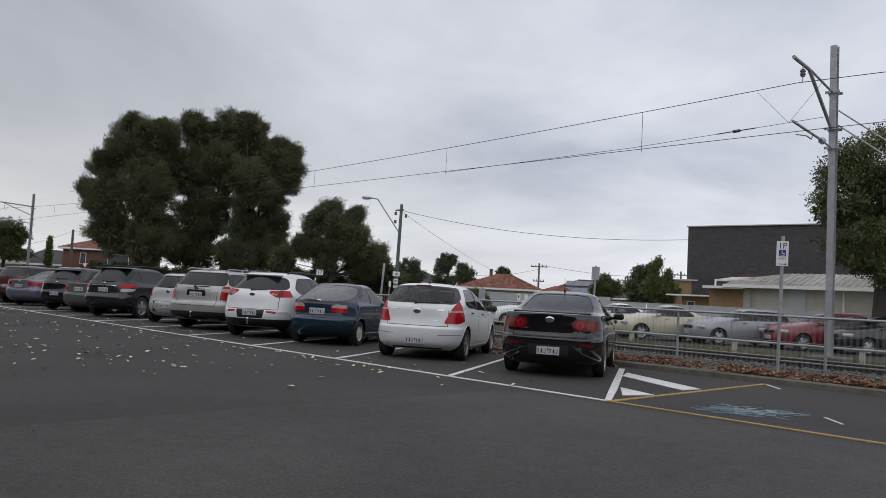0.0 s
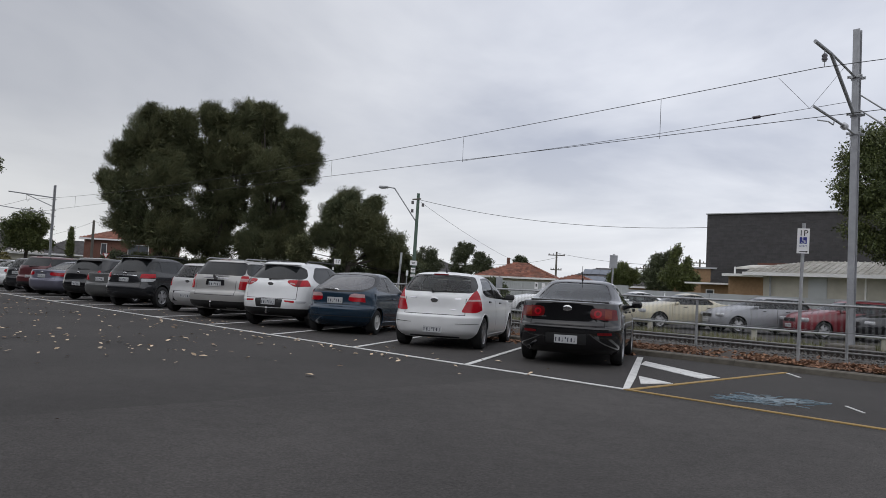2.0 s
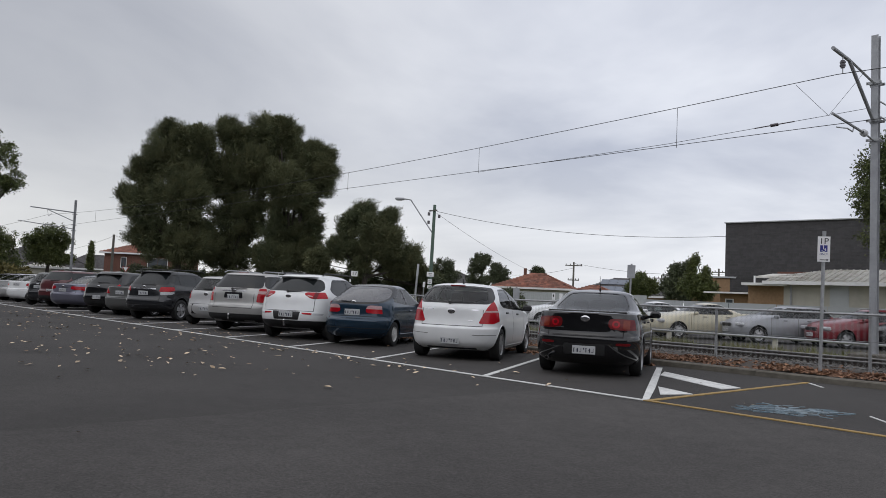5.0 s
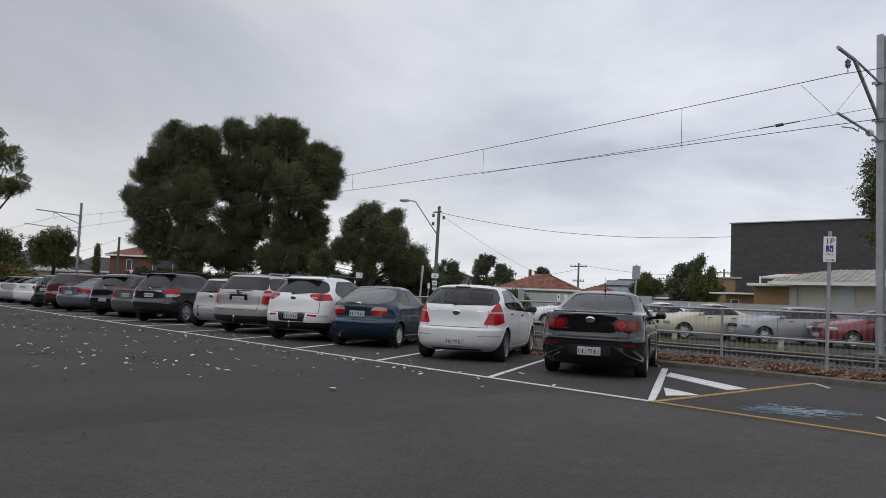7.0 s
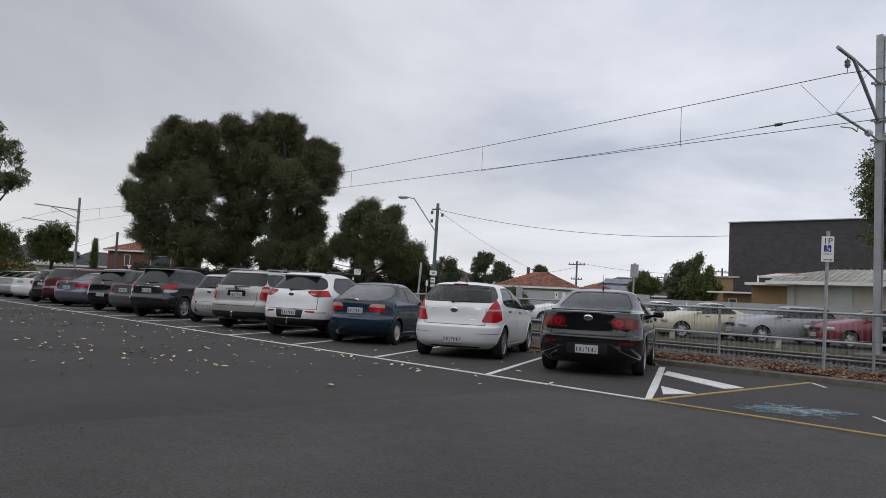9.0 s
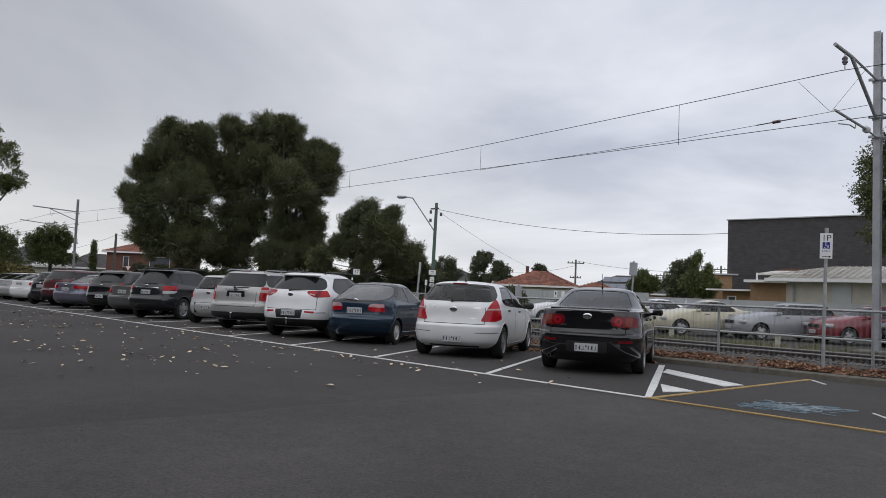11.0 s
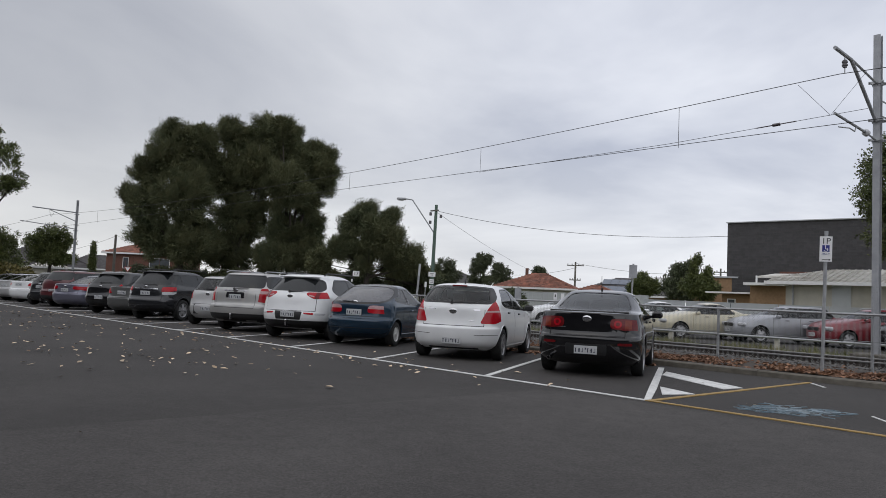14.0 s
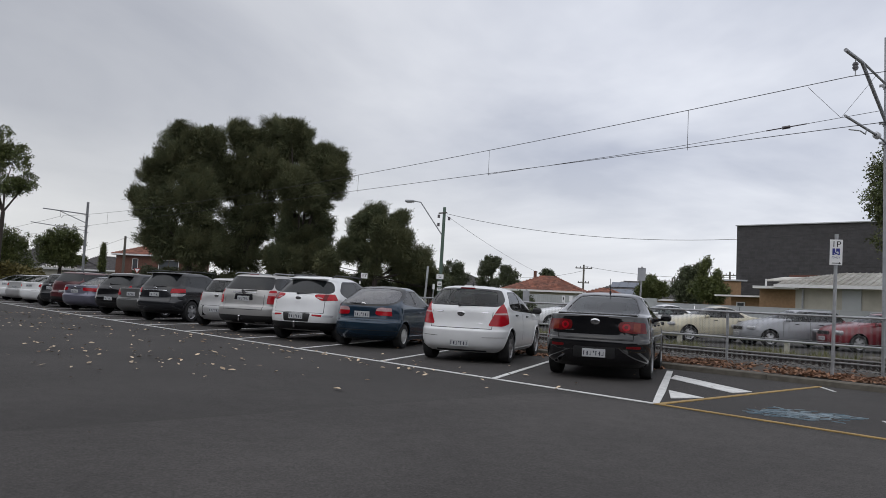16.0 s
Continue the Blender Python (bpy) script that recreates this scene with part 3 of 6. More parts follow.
def mast(x, brace):
    g = empty("overhead_line_mast", pose(x, MAST_Y, 0.06), "tall grey steel overhead-line mast with a bracket arm", "mast", "overhead line masts")
    H = 8.52
    bm = boxes(((0, -0.085, H / 2), (0.17, 0.014, H)), ((0, 0.085, H / 2), (0.17, 0.014, H)), ((0, 0, H / 2), (0.012, 0.156, H)))
    part("column", bm, "steel", g)
    bm = boxes(((0, 0, 0.06), (0.95, 0.95, 0.24), 0.03))
    part("footing", bm, "kerb", g, "pale concrete footing")
    bolt = mesh_of("bolt", tube(bmesh.new(), (0, -0.09, 0), (0, -0.108, 0), 0.018, n=6), "galv")
    for i in range(12):
        for sx in (-0.05, 0.05):
            piece("bolt", bolt, g, pose(sx, 0, 0.35 + i * 0.14))
    for nm, z in (("upper_clamp", 7.23), ("middle_clamp", 6.24), ("lower_clamp", 5.72)):
        bm = boxes(((0, -0.14, z), (0.36, 0.03, 0.07)), ((0, 0.14, z), (0.36, 0.03, 0.07)))
        for sx in (-0.15, 0.15):
            tube(bm, (sx, -0.2, z), (sx, 0.2, z), 0.012, n=6)
        part(nm, bm, "galv", g)
    if not brace:
        # straight-armed pattern: level upper tube with a strut, and a lower arm
        part("cantilever_arm", polytube(bmesh.new(), [(0, -0.1, 7.38), (0, -3.7, 7.52)], 0.05, 8), "steel", g)
        part("arm_strut", polytube(bmesh.new(), [(0, -0.1, 6.60), (0, -2.3, 7.42)], 0.035, 8), "steel", g)
        part("registration_arm", polytube(bmesh.new(), [(0, -0.1, 5.88), (0, -4.6, 6.22)], 0.035, 8), "steel", g)
        part("steady_arm", polytube(bmesh.new(), [(0, -2.6, 6.06), (0, -2.4, 5.72)], 0.02, 6), "galv", g)
        part("jumper_wire", polytube(bmesh.new(), [(0, -2.3, 7.35), (0.3, -2.3, 6.9), (0.8, -2.35, 6.75), (1.3, -2.3, 7.0)], 0.012, 5), "cable", g)
        return g
    # bent cantilever arm, its strut and the chain-like stay
    dy = WIRE_Y - MAST_Y
    arm = bmesh.new()
    polytube(arm, [(0, -0.14, 6.20), (0, -1.88, 7.39), (0, -2.92, 7.43)], 0.045, 10)
    part("cantilever_arm", arm, "steel", g)
    bm = bmesh.new()
    a, b = Vector((0, -0.16, 7.22)), Vector((0, -1.88, 7.41))
    for i in range(22):
        tube(bm, a.lerp(b, i / 22), a.lerp(b, (i + 0.6) / 22), 0.032, n=6)
    tube(bm, a, b, 0.014, n=6)
    part("stay_insulator", bm, "galv", g)
    bm = bmesh.new()
    tube(bm, (0, dy * 1.0, 7.42), (0, dy * 1.0, 6.96), 0.014, n=6)
    part("hanger_rod", bm, "galv", g)
    bm = bmesh.new()
    for z, r in ((7.28, 0.05), (7.25, 0.07), (7.21, 0.055), (7.17, 0.07), (7.13, 0.05)):
        tube(bm, (0, dy * 1.0, z), (0, dy * 1.0, z - 0.035), r, n=10)
    part("hanger_insulator", bm, "insulator", g)
    bm = bmesh.new()
    tube(bm, (0, -0.14, 5.70), (0, dy * 0.3, 5.76), 0.024, n=8)
    tube(bm, (0, dy * 0.42, 5.78), (0, -2.9, 5.86), 0.032, n=8)
    part("registration_arm", bm, "steel", g)
    bm = bmesh.new()
    lathe(bm, [(0.04, -0.12), (0.09, -0.06), (0.04, 0), (0.09, 0.05), (0.04, 0.12)], 12)
    bmesh.ops.transform(bm, matrix=pose(0, dy * 0.36, 5.77, -4), verts=bm.verts[:])
    part("arm_insulator", bm, "clear_lamp", g)
    bm = bmesh.new()
    polytube(bm, [(0, dy * 0.66, 5.81), (0, dy * 0.70, 5.66), (0, dy * 0.85, 5.68), (0, -2.65, 5.58)], 0.016, 6)
    part("steady_arm", bm, "galv", g)
    if brace:
        bm = bmesh.new()
        polytube(bm, [(0.1, 0.05, 6.75), (3.2, 0.5, 4.2)], 0.022, 6)
        polytube(bm, [(0.1, 0.05, 6.35), (4.2, 0.5, 3.0)], 0.022, 6)
        part("guy_wire", bm, "galv", g)
    return g


mast(-1.5, True)
mast(-68.0, False)


def wires():
    def sag(bm, a, b, s, r, n=24):
        a, b = Vector(a), Vector(b)
        pts = []
        for i in range(n + 1):
            t = i / n
            p = a.lerp(b, t)
            p.z -= 4 * s * t * (1 - t)
            pts.append(p)
        return polytube(bm, pts, r, 5), pts
    xa, xb = -1.6, -68.0
    g = empty("overhead_wires", pose(0, 0, 0), "thin dark overhead contact and catenary wires", "overhead wire", kind="structure")
    bm = bmesh.new()
    _, cat = sag(bm, (xa, WIRE_Y, 7.02), (xb, WIRE_Y, 7.02), 0.62, 0.010, 40)
    sag(bm, (xa, WIRE_Y, 7.02), (66, WIRE_Y, 7.0), 0.62, 0.010)
    sag(bm, (xb, WIRE_Y, 7.0), (-135, WIRE_Y - 1.5, 7.0), 0.6, 0.013)
    part("catenary_wire", bm, "cable", g)
    bm = bmesh.new()
    sag(bm, (xa, WIRE_Y - 0.35, 5.71), (xb, WIRE_Y - 0.1, 5.79), 0.0, 0.009)
    sag(bm, (xa, WIRE_Y - 0.35, 5.71), (66, WIRE_Y, 5.73), 0.02, 0.009)
    sag(bm, (xb, WIRE_Y, 5.7), (-135, WIRE_Y - 1.5, 5.7), 0.02, 0.009)
    part("contact_wire", bm, "cable", g)
    bm = bmesh.new()
    polytube(bm, [(-1.7, MAST_Y - 0.1, 6.64), (-6.2, 10.62, 5.87), (-13.8, 10.58, 5.76)], 0.007, 5)
    part("anchor_wire", bm, "cable", g)
    bm = bmesh.new()
    pa, pb = Vector((-1.7, 12.8, 6.64)), Vector((-6.2, 10.62, 5.87))
    tube(bm, pa.lerp(pb, 0.42), pa.lerp(pb, 0.46), 0.045, n=8); tube(bm, pa.lerp(pb, 0.34), pa.lerp(pb, 0.54), 0.016, n=6)
    part("wire_insulator", bm, "insulator", g)
    bm = bmesh.new()
    for x in (-5.9, -13.8, -21.9, -30, -38, -46, -55, 6, 14):
        t = (x - xa) / (xb - xa) if x < xa else (x - xa) / (66 - xa)
        zc = 7.02 - 4 * 0.62 * t * (1 - t)
        tube(bm, (x, WIRE_Y, zc), (x, WIRE_Y, 5.72), 0.008, n=4)
    part("dropper", bm, "cable", g)
    bm = bmesh.new()
    polytube(bm, [(-2.6, WIRE_Y, 6.93), (-1.85, WIRE_Y + 0.1, 6.06), (-1.0, WIRE_Y, 6.98)], 0.005, 4)
    part("bridle", bm, "cable", g)


wires()


# ---- vehicles ----
def catmull(rows, per=2):
    out = []
    R = [np.array(r, float) for r in rows]
    for i in range(len(R) - 1):
        p0, p1, p2, p3 = R[max(i - 1, 0)], R[i], R[i + 1], R[min(i + 2, len(R) - 1)]
        for k in range(per):
            t = k / per
            q = 0.5 * ((2 * p1) + (p2 - p0) * t + (2 * p0 - 5 * p1 + 4 * p2 - p3) * t * t + (3 * p1 - p0 - 3 * p2 + p3) * t ** 3)
            q = np.minimum(np.maximum(q, np.minimum(p1, p2)), np.maximum(p1, p2))
            out.append(q)
    out.append(R[-1])
    return out


def half_ring(z, xr, xf, w, S):
    """Right half of the outline at one height, from the tail's middle to the nose's middle."""
    k = min(1.0, (xf - xr) / 2.2)
    up = min(1.0, max(0.0, (z - S["belt"] + 0.05) / 0.4))
    dr, df = (S.get("rd", 0.46) + 0.10 * up) * k, 0.66 * k
    nr, nf = S.get("rn", 3.3) - 0.5 * up, 2.5
    pts = []
    for i in range(14):
        a = math.pi / 2 * i / 14
        pts.append((xr + dr * (1 - math.cos(a)), w * math.sin(a) ** (2 / nr)))
    x1, x2 = xr + dr, xf - df
    for i in range(13):
        pts.append((x1 + (x2 - x1) * i / 12, w))
    for i in range(1, 12):
        a = math.pi / 2 * (1 - i / 11)
        pts.append((xf - df * (1 - math.cos(a)), w * max(0.0, math.sin(a)) ** (2 / nf)))
    xm, h = S["wb"] * 0.45, S["len"] / 2
    return [Vector((x, y * (1 - 0.055 * min(1, abs((x - xm) / h)) ** 3), z)) for x, y in pts]


def side_y(S, x, z):
    """Half width of the body at a place along it and a height."""
    R = S["rows"]
    zs = [r[0] for r in R]
    ring = half_ring(z, *[float(np.interp(z, zs, [r[k] for r in R])) for k in (1, 2, 3)], S)[:27]
    return float(np.interp(x, [p.x for p in ring], [p.y for p in ring]))


def shell(S):
    bm = bmesh.new()
    rings = []
    for z, xr, xf, w in catmull(S["rows"], S.get("fine", 2)):
        h = half_ring(z, xr, xf, w, S)
        full = [Vector((p.x, -p.y, p.z)) for p in h] + [p for p in h[-2:0:-1]]
        rings.append([bm.verts.new(p) for p in full])
    n = len(rings[0])
    for a, b in zip(rings, rings[1:]):
        for i in range(n):
            bm.faces.new((a[i], a[(i + 1) % n], b[(i + 1) % n], b[i]))
    # crowned roof
    top = rings[-1]
    c = sum((v.co for v in top), Vector()) / n
    inner = [bm.verts.new(c.lerp(v.co, 0.5) + Vector((0, 0, 0.012))) for v in top]
    for i in range(n):
        bm.faces.new((top[i], top[(i + 1) % n], inner[(i + 1) % n], inner[i]))
    bm.faces.new(inner)
    bm.faces.new(rings[0][::-1])
    bmesh.ops.recalc_face_normals(bm, faces=bm.faces[:])
    return bm


def carve(bm, planes, pick):
    """Cuts the convex region inside all planes out of the faces that pick accepts; returns it as a mesh of its own."""
    pl = [(Vector(c), Vector(n).normalized()) for c, n in planes]
    near = lambda f: not any(all((v.co - c).dot(n) > -1e-6 for v in f.verts) for c, n in pl)
    fs = [f for f in bm.faces if pick(f) and near(f)]
    for c, n in pl:
        if not fs:
            break
        geom = list({v for f in fs for v in f.verts}) + list({e for f in fs for e in f.edges}) + fs
        res = bmesh.ops.bisect_plane(bm, geom=geom, dist=1e-5, plane_co=c, plane_no=n)
        fs = [f for f in res["geom"] if isinstance(f, bmesh.types.BMFace) and (f.calc_center_median() - c).dot(n) < 1e-5]
    bm.normal_update()
    ins = fs
    nb = bmesh.new()
    mp = {}
    for f in ins:
        for v in f.verts:
            if v not in mp:
                mp[v] = nb.verts.new(v.co)
        try:
            nb.faces.new([mp[v] for v in f.verts])
        except ValueError:
            pass
    bmesh.ops.delete(bm, geom=ins, context="FACES")
    nb.normal_update()
    return nb


def rounded(poly, r, n=3):
    """The convex outline with its corners rounded."""
    out, m = [], len(poly)
    for i in range(m):
        p0, p, p1 = (np.array(poly[k % m], float) for k in (i - 1, i, i + 1))
        d0, d1 = np.linalg.norm(p0 - p), np.linalg.norm(p1 - p)
        a, b = p + (p0 - p) * min(r, 0.45 * d0) / d0, p + (p1 - p) * min(r, 0.45 * d1) / d1
        for k in range(n + 1):
            t = k / n
            q = a * (1 - t) ** 2 + p * 2 * t * (1 - t) + b * t * t
            out.append((float(q[0]), float(q[1])))
    return out


def wider(planes, d):
    return [(Vector(c) + Vector(n).normalized() * d, n) for c, n in planes]


def hull(pts):
    """Convex outline round the points."""
    pts = sorted(set(pts))
    def half(ps):
        h = []
        for p in ps:
            while len(h) > 1 and (h[-1][0] - h[-2][0]) * (p[1] - h[-2][1]) - (h[-1][1] - h[-2][1]) * (p[0] - h[-2][0]) <= 0:
                h.pop()
            h.append(p)
        return h[:-1]
    return half(pts) + half(pts[::-1])


def poly_planes(poly, ax):
    """Planes of a convex outline; ax 'x': outline in (y, z) seen from the tail, 'y': in (x, z) seen from the side."""
    c = np.mean(poly, axis=0)
    out = []
    for (a0, a1), (b0, b1) in zip(poly, poly[1:] + poly[:1]):
        n0, n1 = b1 - a1, -(b0 - a0)
        if (c[0] - a0) * n0 + (c[1] - a1) * n1 > 0:
            n0, n1 = -n0, -n1
        out.append(((0, a0, a1), (0, n0, n1)) if ax == "x" else ((a0, 0, a1), (n0, 0, n1)))
    return out


def proud(bm, d, t=0.0):
    bm.normal_update()
    for v in bm.verts:
        v.co += v.normal * d
    if t:
        bmesh.ops.solidify(bm, geom=bm.faces[:], thickness=t)
    return bm


def round_poly(cx, cy, rx, ry, n=14, a0=0.0, a1=2 * math.pi):
    return [(cx + rx * math.cos(a0 + (a1 - a0) * i / n), cy + ry * math.sin(a0 + (a1 - a0) * i / n)) for i in range(n + (a1 - a0 < 6.2))]


WHEELS = {}


def wheel_meshes(kind, r):
    key = (kind, round(r, 2))
    if key in WHEELS:
        return WHEELS[key]
    rr = r * (0.66 if kind != "cap" else 0.60)
    bm = lathe(bmesh.new(), [(rr, 0.09), (r * 0.86, 0.105), (r * 0.965, 0.09), (r, 0.05), (r, -0.05), (r * 0.965, -0.09), (r * 0.86, -0.105), (rr, -0.09), (rr, 0.09)], 32)
    tyre = mesh_of("tyre", bm, "tyre", 40)
    bm = lathe(bmesh.new(), [(rr * 0.95, 0.0), (rr, 0.03), (rr, -0.09), (0.02, -0.09)], 28)
    back = mesh_of("wheel", bm, "underbody", 40)
    bm = lathe(bmesh.new(), [(rr * 1.01, 0.098), (rr * 0.93, 0.088), (rr * 0.90, 0.06), (rr * 0.93, 0.03)], 28)
    n = {"cap": 9, "five": 5, "six": 6, "seven": 7}[kind]
    wide = {"cap": 0.62, "five": 0.40, "six": 0.34, "seven": 0.34}[kind]
    for i in range(n):
        a = 2 * math.pi * i / n
        d, s = Vector((math.cos(a), 0, math.sin(a))), Vector((-math.sin(a), 0, math.cos(a)))
        w0, w1 = rr * math.pi / n * wide * 0.8, rr * math.pi / n * wide * 1.5
        q = [d * rr * 0.16 - s * w0 + Vector((0, 0.085, 0)), d * rr * 0.16 + s * w0 + Vector((0, 0.085, 0)),
             d * rr * 0.95 + s * w1 + Vector((0, 0.075, 0)), d * rr * 0.95 - s * w1 + Vector((0, 0.075, 0))]
        lo = [p - Vector((0, 0.03, 0)) for p in q]
        vq, vl = [bm.verts.new(p) for p in q], [bm.verts.new(p) for p in lo]
        bm.faces.new(vq); bm.faces.new(vl[::-1])
        for j in range(4):
            bm.faces.new((vq[j], vl[j], vl[(j + 1) % 4], vq[(j + 1) % 4]))
    lathe(bm, [(rr * 0.24, 0.06), (rr * 0.24, 0.09), (rr * 0.12, 0.10), (0.001, 0.10)], 14)
    rim = mesh_of("rim", bm, "hubcap" if kind == "cap" else "alloy", 40)
    WHEELS[key] = (back, tyre, rim)
    return WHEELS[key]


def add_wheels(car, S):
    r, back_tyre_rim = S["r"], wheel_meshes(S.get("wheel", "five"), S["r"])
    for x in (0, S["wb"]):
        for sg in (-1, 1):
            m = pose(x, sg * (S["track"] / 2), r, 0, (x * 50 + sg * 20), 180 if sg < 0 else 0)
            w = piece("wheel", back_tyre_rim[0], car, m)
            piece("tyre", back_tyre_rim[1], w)
            piece("rim", back_tyre_rim[2], w)


def plate_part(car, x, z, lean=0, name="number_plate"):
    m = pose(x, 0, z, 0, lean, 0)
    bm = boxes(((0, 0, 0), (0.012, 0.372, 0.134), 0.004))
    p = part(name, bm, "plate", car, "white registration plate")
    p.matrix_basis = m
    bm = bmesh.new()
    for i in range(6):
        y = -0.148 + i * 0.052 + (0.04 if i > 2 else 0)
        box(bm, (-0.0075, y + 0.006 * ((i * 7) % 3 - 1), -0.006), (0.002, 0.008 + 0.007 * ((i * 5) % 3), 0.066)); box(bm, (-0.0075, y + 0.006, -0.006 + 0.029 * ((i % 3) - 1)), (0.002, 0.03, 0.009))
    box(bm, (-0.0075, 0.0, 0.02), (0.002, 0.022, 0.03))
    part("plate_marking", bm, "plate_ink", p, "dark bars of plate writing")
    return p


def rear_x(S, z):
    rows = S["rows"]
    return float(np.interp(z, [r[0] for r in rows], [r[1] for r in rows]))


def car(name, label, x, y, head, S):
    g = empty(name, pose(x, y, 0.0, 0, 0, head), label, S.get("category", "car"), S.get("group", "parked cars in the angled row"))
    col = M[S["paint"]]
    bm = shell(S)
    top = S["rows"][-1][0]
    gl, sgl = S.get("glass", "glass"), S.get("side_glass", S.get("glass", "glass"))
    parts = []
    # glass
    rn = S.get("round", 2)
    hp = S["rear_win"]
    pl = poly_planes(rounded(hp + [(-a, b) for a, b in hp[::-1]], S.get("win_r", 0.07), rn), "x")
    ho = S.get("rear_outer")
    po = poly_planes(rounded(ho + [(-a, b) for a, b in ho[::-1]], 0.05, rn), "x") if ho else wider(pl, S.get("seal", 0.028))
    seal = carve(bm, po, lambda f: f.normal.x < -0.05 and f.calc_center_median().x < S["wb"] * 0.5)
    parts.append(("rear_window", proud(carve(seal, pl, lambda f: True), -0.006), gl))
    parts.append(("rear_window_surround", seal, "seal"))
    hp = S.get("wind", [(0.66, S["belt"] + 0.05), (0.52, top - 0.10)])
    pl = poly_planes(rounded(hp + [(-a, b) for a, b in hp[::-1]], 0.07, 2), "x")
    parts.append(("windscreen", proud(carve(bm, pl, lambda f: f.normal.x > 0.25 and f.calc_center_median().x > S["wb"] * 0.4), -0.006), "glass"))
    for sg in (-1, 1):
        dlo = poly_planes(rounded(hull([p for w in S["side_win"] for p in w]), 0.09, rn), "y")
        seal = carve(bm, wider(dlo, 0.02), lambda f: f.normal.y * sg > 0.3)
        for w in S["side_win"]:
            parts.append(("side_window", proud(carve(seal, poly_planes(rounded(w, 0.06, rn), "y"), lambda f: True), -0.006), sgl))
        parts.append(("side_window_surround", seal, "seal"))
    # lamps, with their inner lenses
    for sg in (-1, 1):
        for mt, poly, xmax, *inner in S["lamps"]:
            pl = poly_planes([(a * sg, b) for a, b in rounded(poly, S.get("lamp_r", 0.05), rn)], "x")
            lamp = carve(bm, pl + [((xmax, 0, 0), (1, 0, 0))], lambda f: f.normal.x < 0.5 and f.calc_center_median().y * sg > 0)
            for m2, p2 in inner:
                lens = carve(lamp, poly_planes([(a * sg, b) for a, b in p2], "x"), lambda f: True)
                parts.append(("lamp_lens", proud(lens, 0.008, 0.02), m2))
            parts.append(("tail_light", proud(lamp, 0.006, 0.02), mt))
    for mt, poly, nm in S.get("rear_bits", []):
        parts.append((nm, proud(carve(bm, poly_planes(rounded(poly, 0.025, rn), "x"), lambda f: f.normal.x < -0.2 and f.calc_center_median().x < 0.3), 0.004, 0.01), mt))
    zs, yw = S.get("seam", (0.655, 0.60))
    for poly in ([(-yw, zs), (yw, zs), (yw, zs + 0.011), (-yw, zs + 0.011)],):
        parts.append(("panel_gap", proud(carve(bm, poly_planes(poly, "x"), lambda f: f.normal.x < -0.2 and f.calc_center_median().x < 0.2), -0.004), "underbody"))
    for sg in (-1, 1):
        for y0 in (yw,):
            poly = [(sg * y0, zs), (sg * (y0 + 0.011), zs), (sg * (y0 + 0.011), S["belt"] - 0.02), (sg * y0, S["belt"] - 0.02)]
            parts.append(("panel_gap", proud(carve(bm, poly_planes(poly, "x"), lambda f: f.normal.x < -0.2 and f.calc_center_median().x < 0.2), -0.004), "underbody"))
        for gx in S.get("gaps", (1.0, 2.12)):
            poly = [(gx, 0.34), (gx + 0.012, 0.34), (gx + 0.012, S["belt"] - 0.01), (gx, S["belt"] - 0.01)]
            parts.append(("door_gap", proud(carve(bm, poly_planes(poly, "y"), lambda f: f.normal.y * sg > 0.3), -0.004), "underbody"))
    # wheel arches and lower cladding
    for sg in (-1, 1):
        for ax in (0, S["wb"]):
            arch = round_poly(ax, S["r"], S["r"] + 0.055, S["r"] + 0.06, 12, 0, math.pi) + [(ax - S["r"] - 0.055, 0.0), (ax + S["r"] + 0.055, 0.0)]
            carve(bm, poly_planes(arch, "y"), lambda f: f.normal.y * sg > 0.3).free()
    if S.get("clad"):
        parts.append(("lower_cladding", carve(bm, [((0, 0, S["clad"]), (0, 0, 1))], lambda f: f.normal.z > -0.9), "black_trim"))
    part("body", bm, col, g, S.get("body_label", ""), 32)
    for nm, b, mt in parts:
        if len(b.faces):
            part(nm, b, mt, g, smooth=32)
        else:
            b.free()
    # wheel wells and floor pan
    bm = boxes(((S["wb"] / 2, 0, 0.42), (S["wb"] - 2 * S["r"] - 0.16, S["rows"][3][3] * 1.86, 0.34)), ((S["wb"] / 2, 0, 0.5), (S["wb"] + 1.0, 0.95, 0.3)))
    for ax in (0, S["wb"]):
        for sg in (-1, 1):
            ring = round_poly(ax, S["r"], S["r"] + 0.06, S["r"] + 0.065, 12, 0, math.pi)
            a = [bm.verts.new((u, sg * S["rows"][3][3] * 0.97, v)) for u, v in ring]
            b = [bm.verts.new((u, sg * 0.45, v)) for u, v in ring]
            for i in range(len(ring) - 1):
                bm.faces.new((a[i], a[i + 1], b[i + 1], b[i]))
    part("underbody", bm, "underbody", g)
    # cabin: seats with headrests, dash
    bm = bmesh.new()
    wS = S["rows"][3][3]
    x0 = S["seat_x"]
    box(bm, (x0 + 0.25, 0, 0.52), (0.55, wS * 1.5, 0.2), 0.04)
    box(bm, (x0, 0, 0.75), (0.16, wS * 1.5, 0.5), 0.04)
    for yy in (-0.40, 0.40):
        box(bm, (x0 - 0.04, yy, 1.05 * S.get("hs", 1)), (0.09, 0.26, 0.17), 0.03)
        box(bm, (x0 + 0.95, yy, 0.78), (0.14, 0.50, 0.62), 0.05)
        box(bm, (x0 + 0.90, yy, 1.16 * S.get("hs", 1)), (0.09, 0.27, 0.2), 0.03)
    box(bm, (S["wb"] - 0.75, 0, S["belt"] - 0.12), (0.5, wS * 1.7, 0.2), 0.05)
    part("seats", bm, "interior", g)
    add_wheels(g, S)
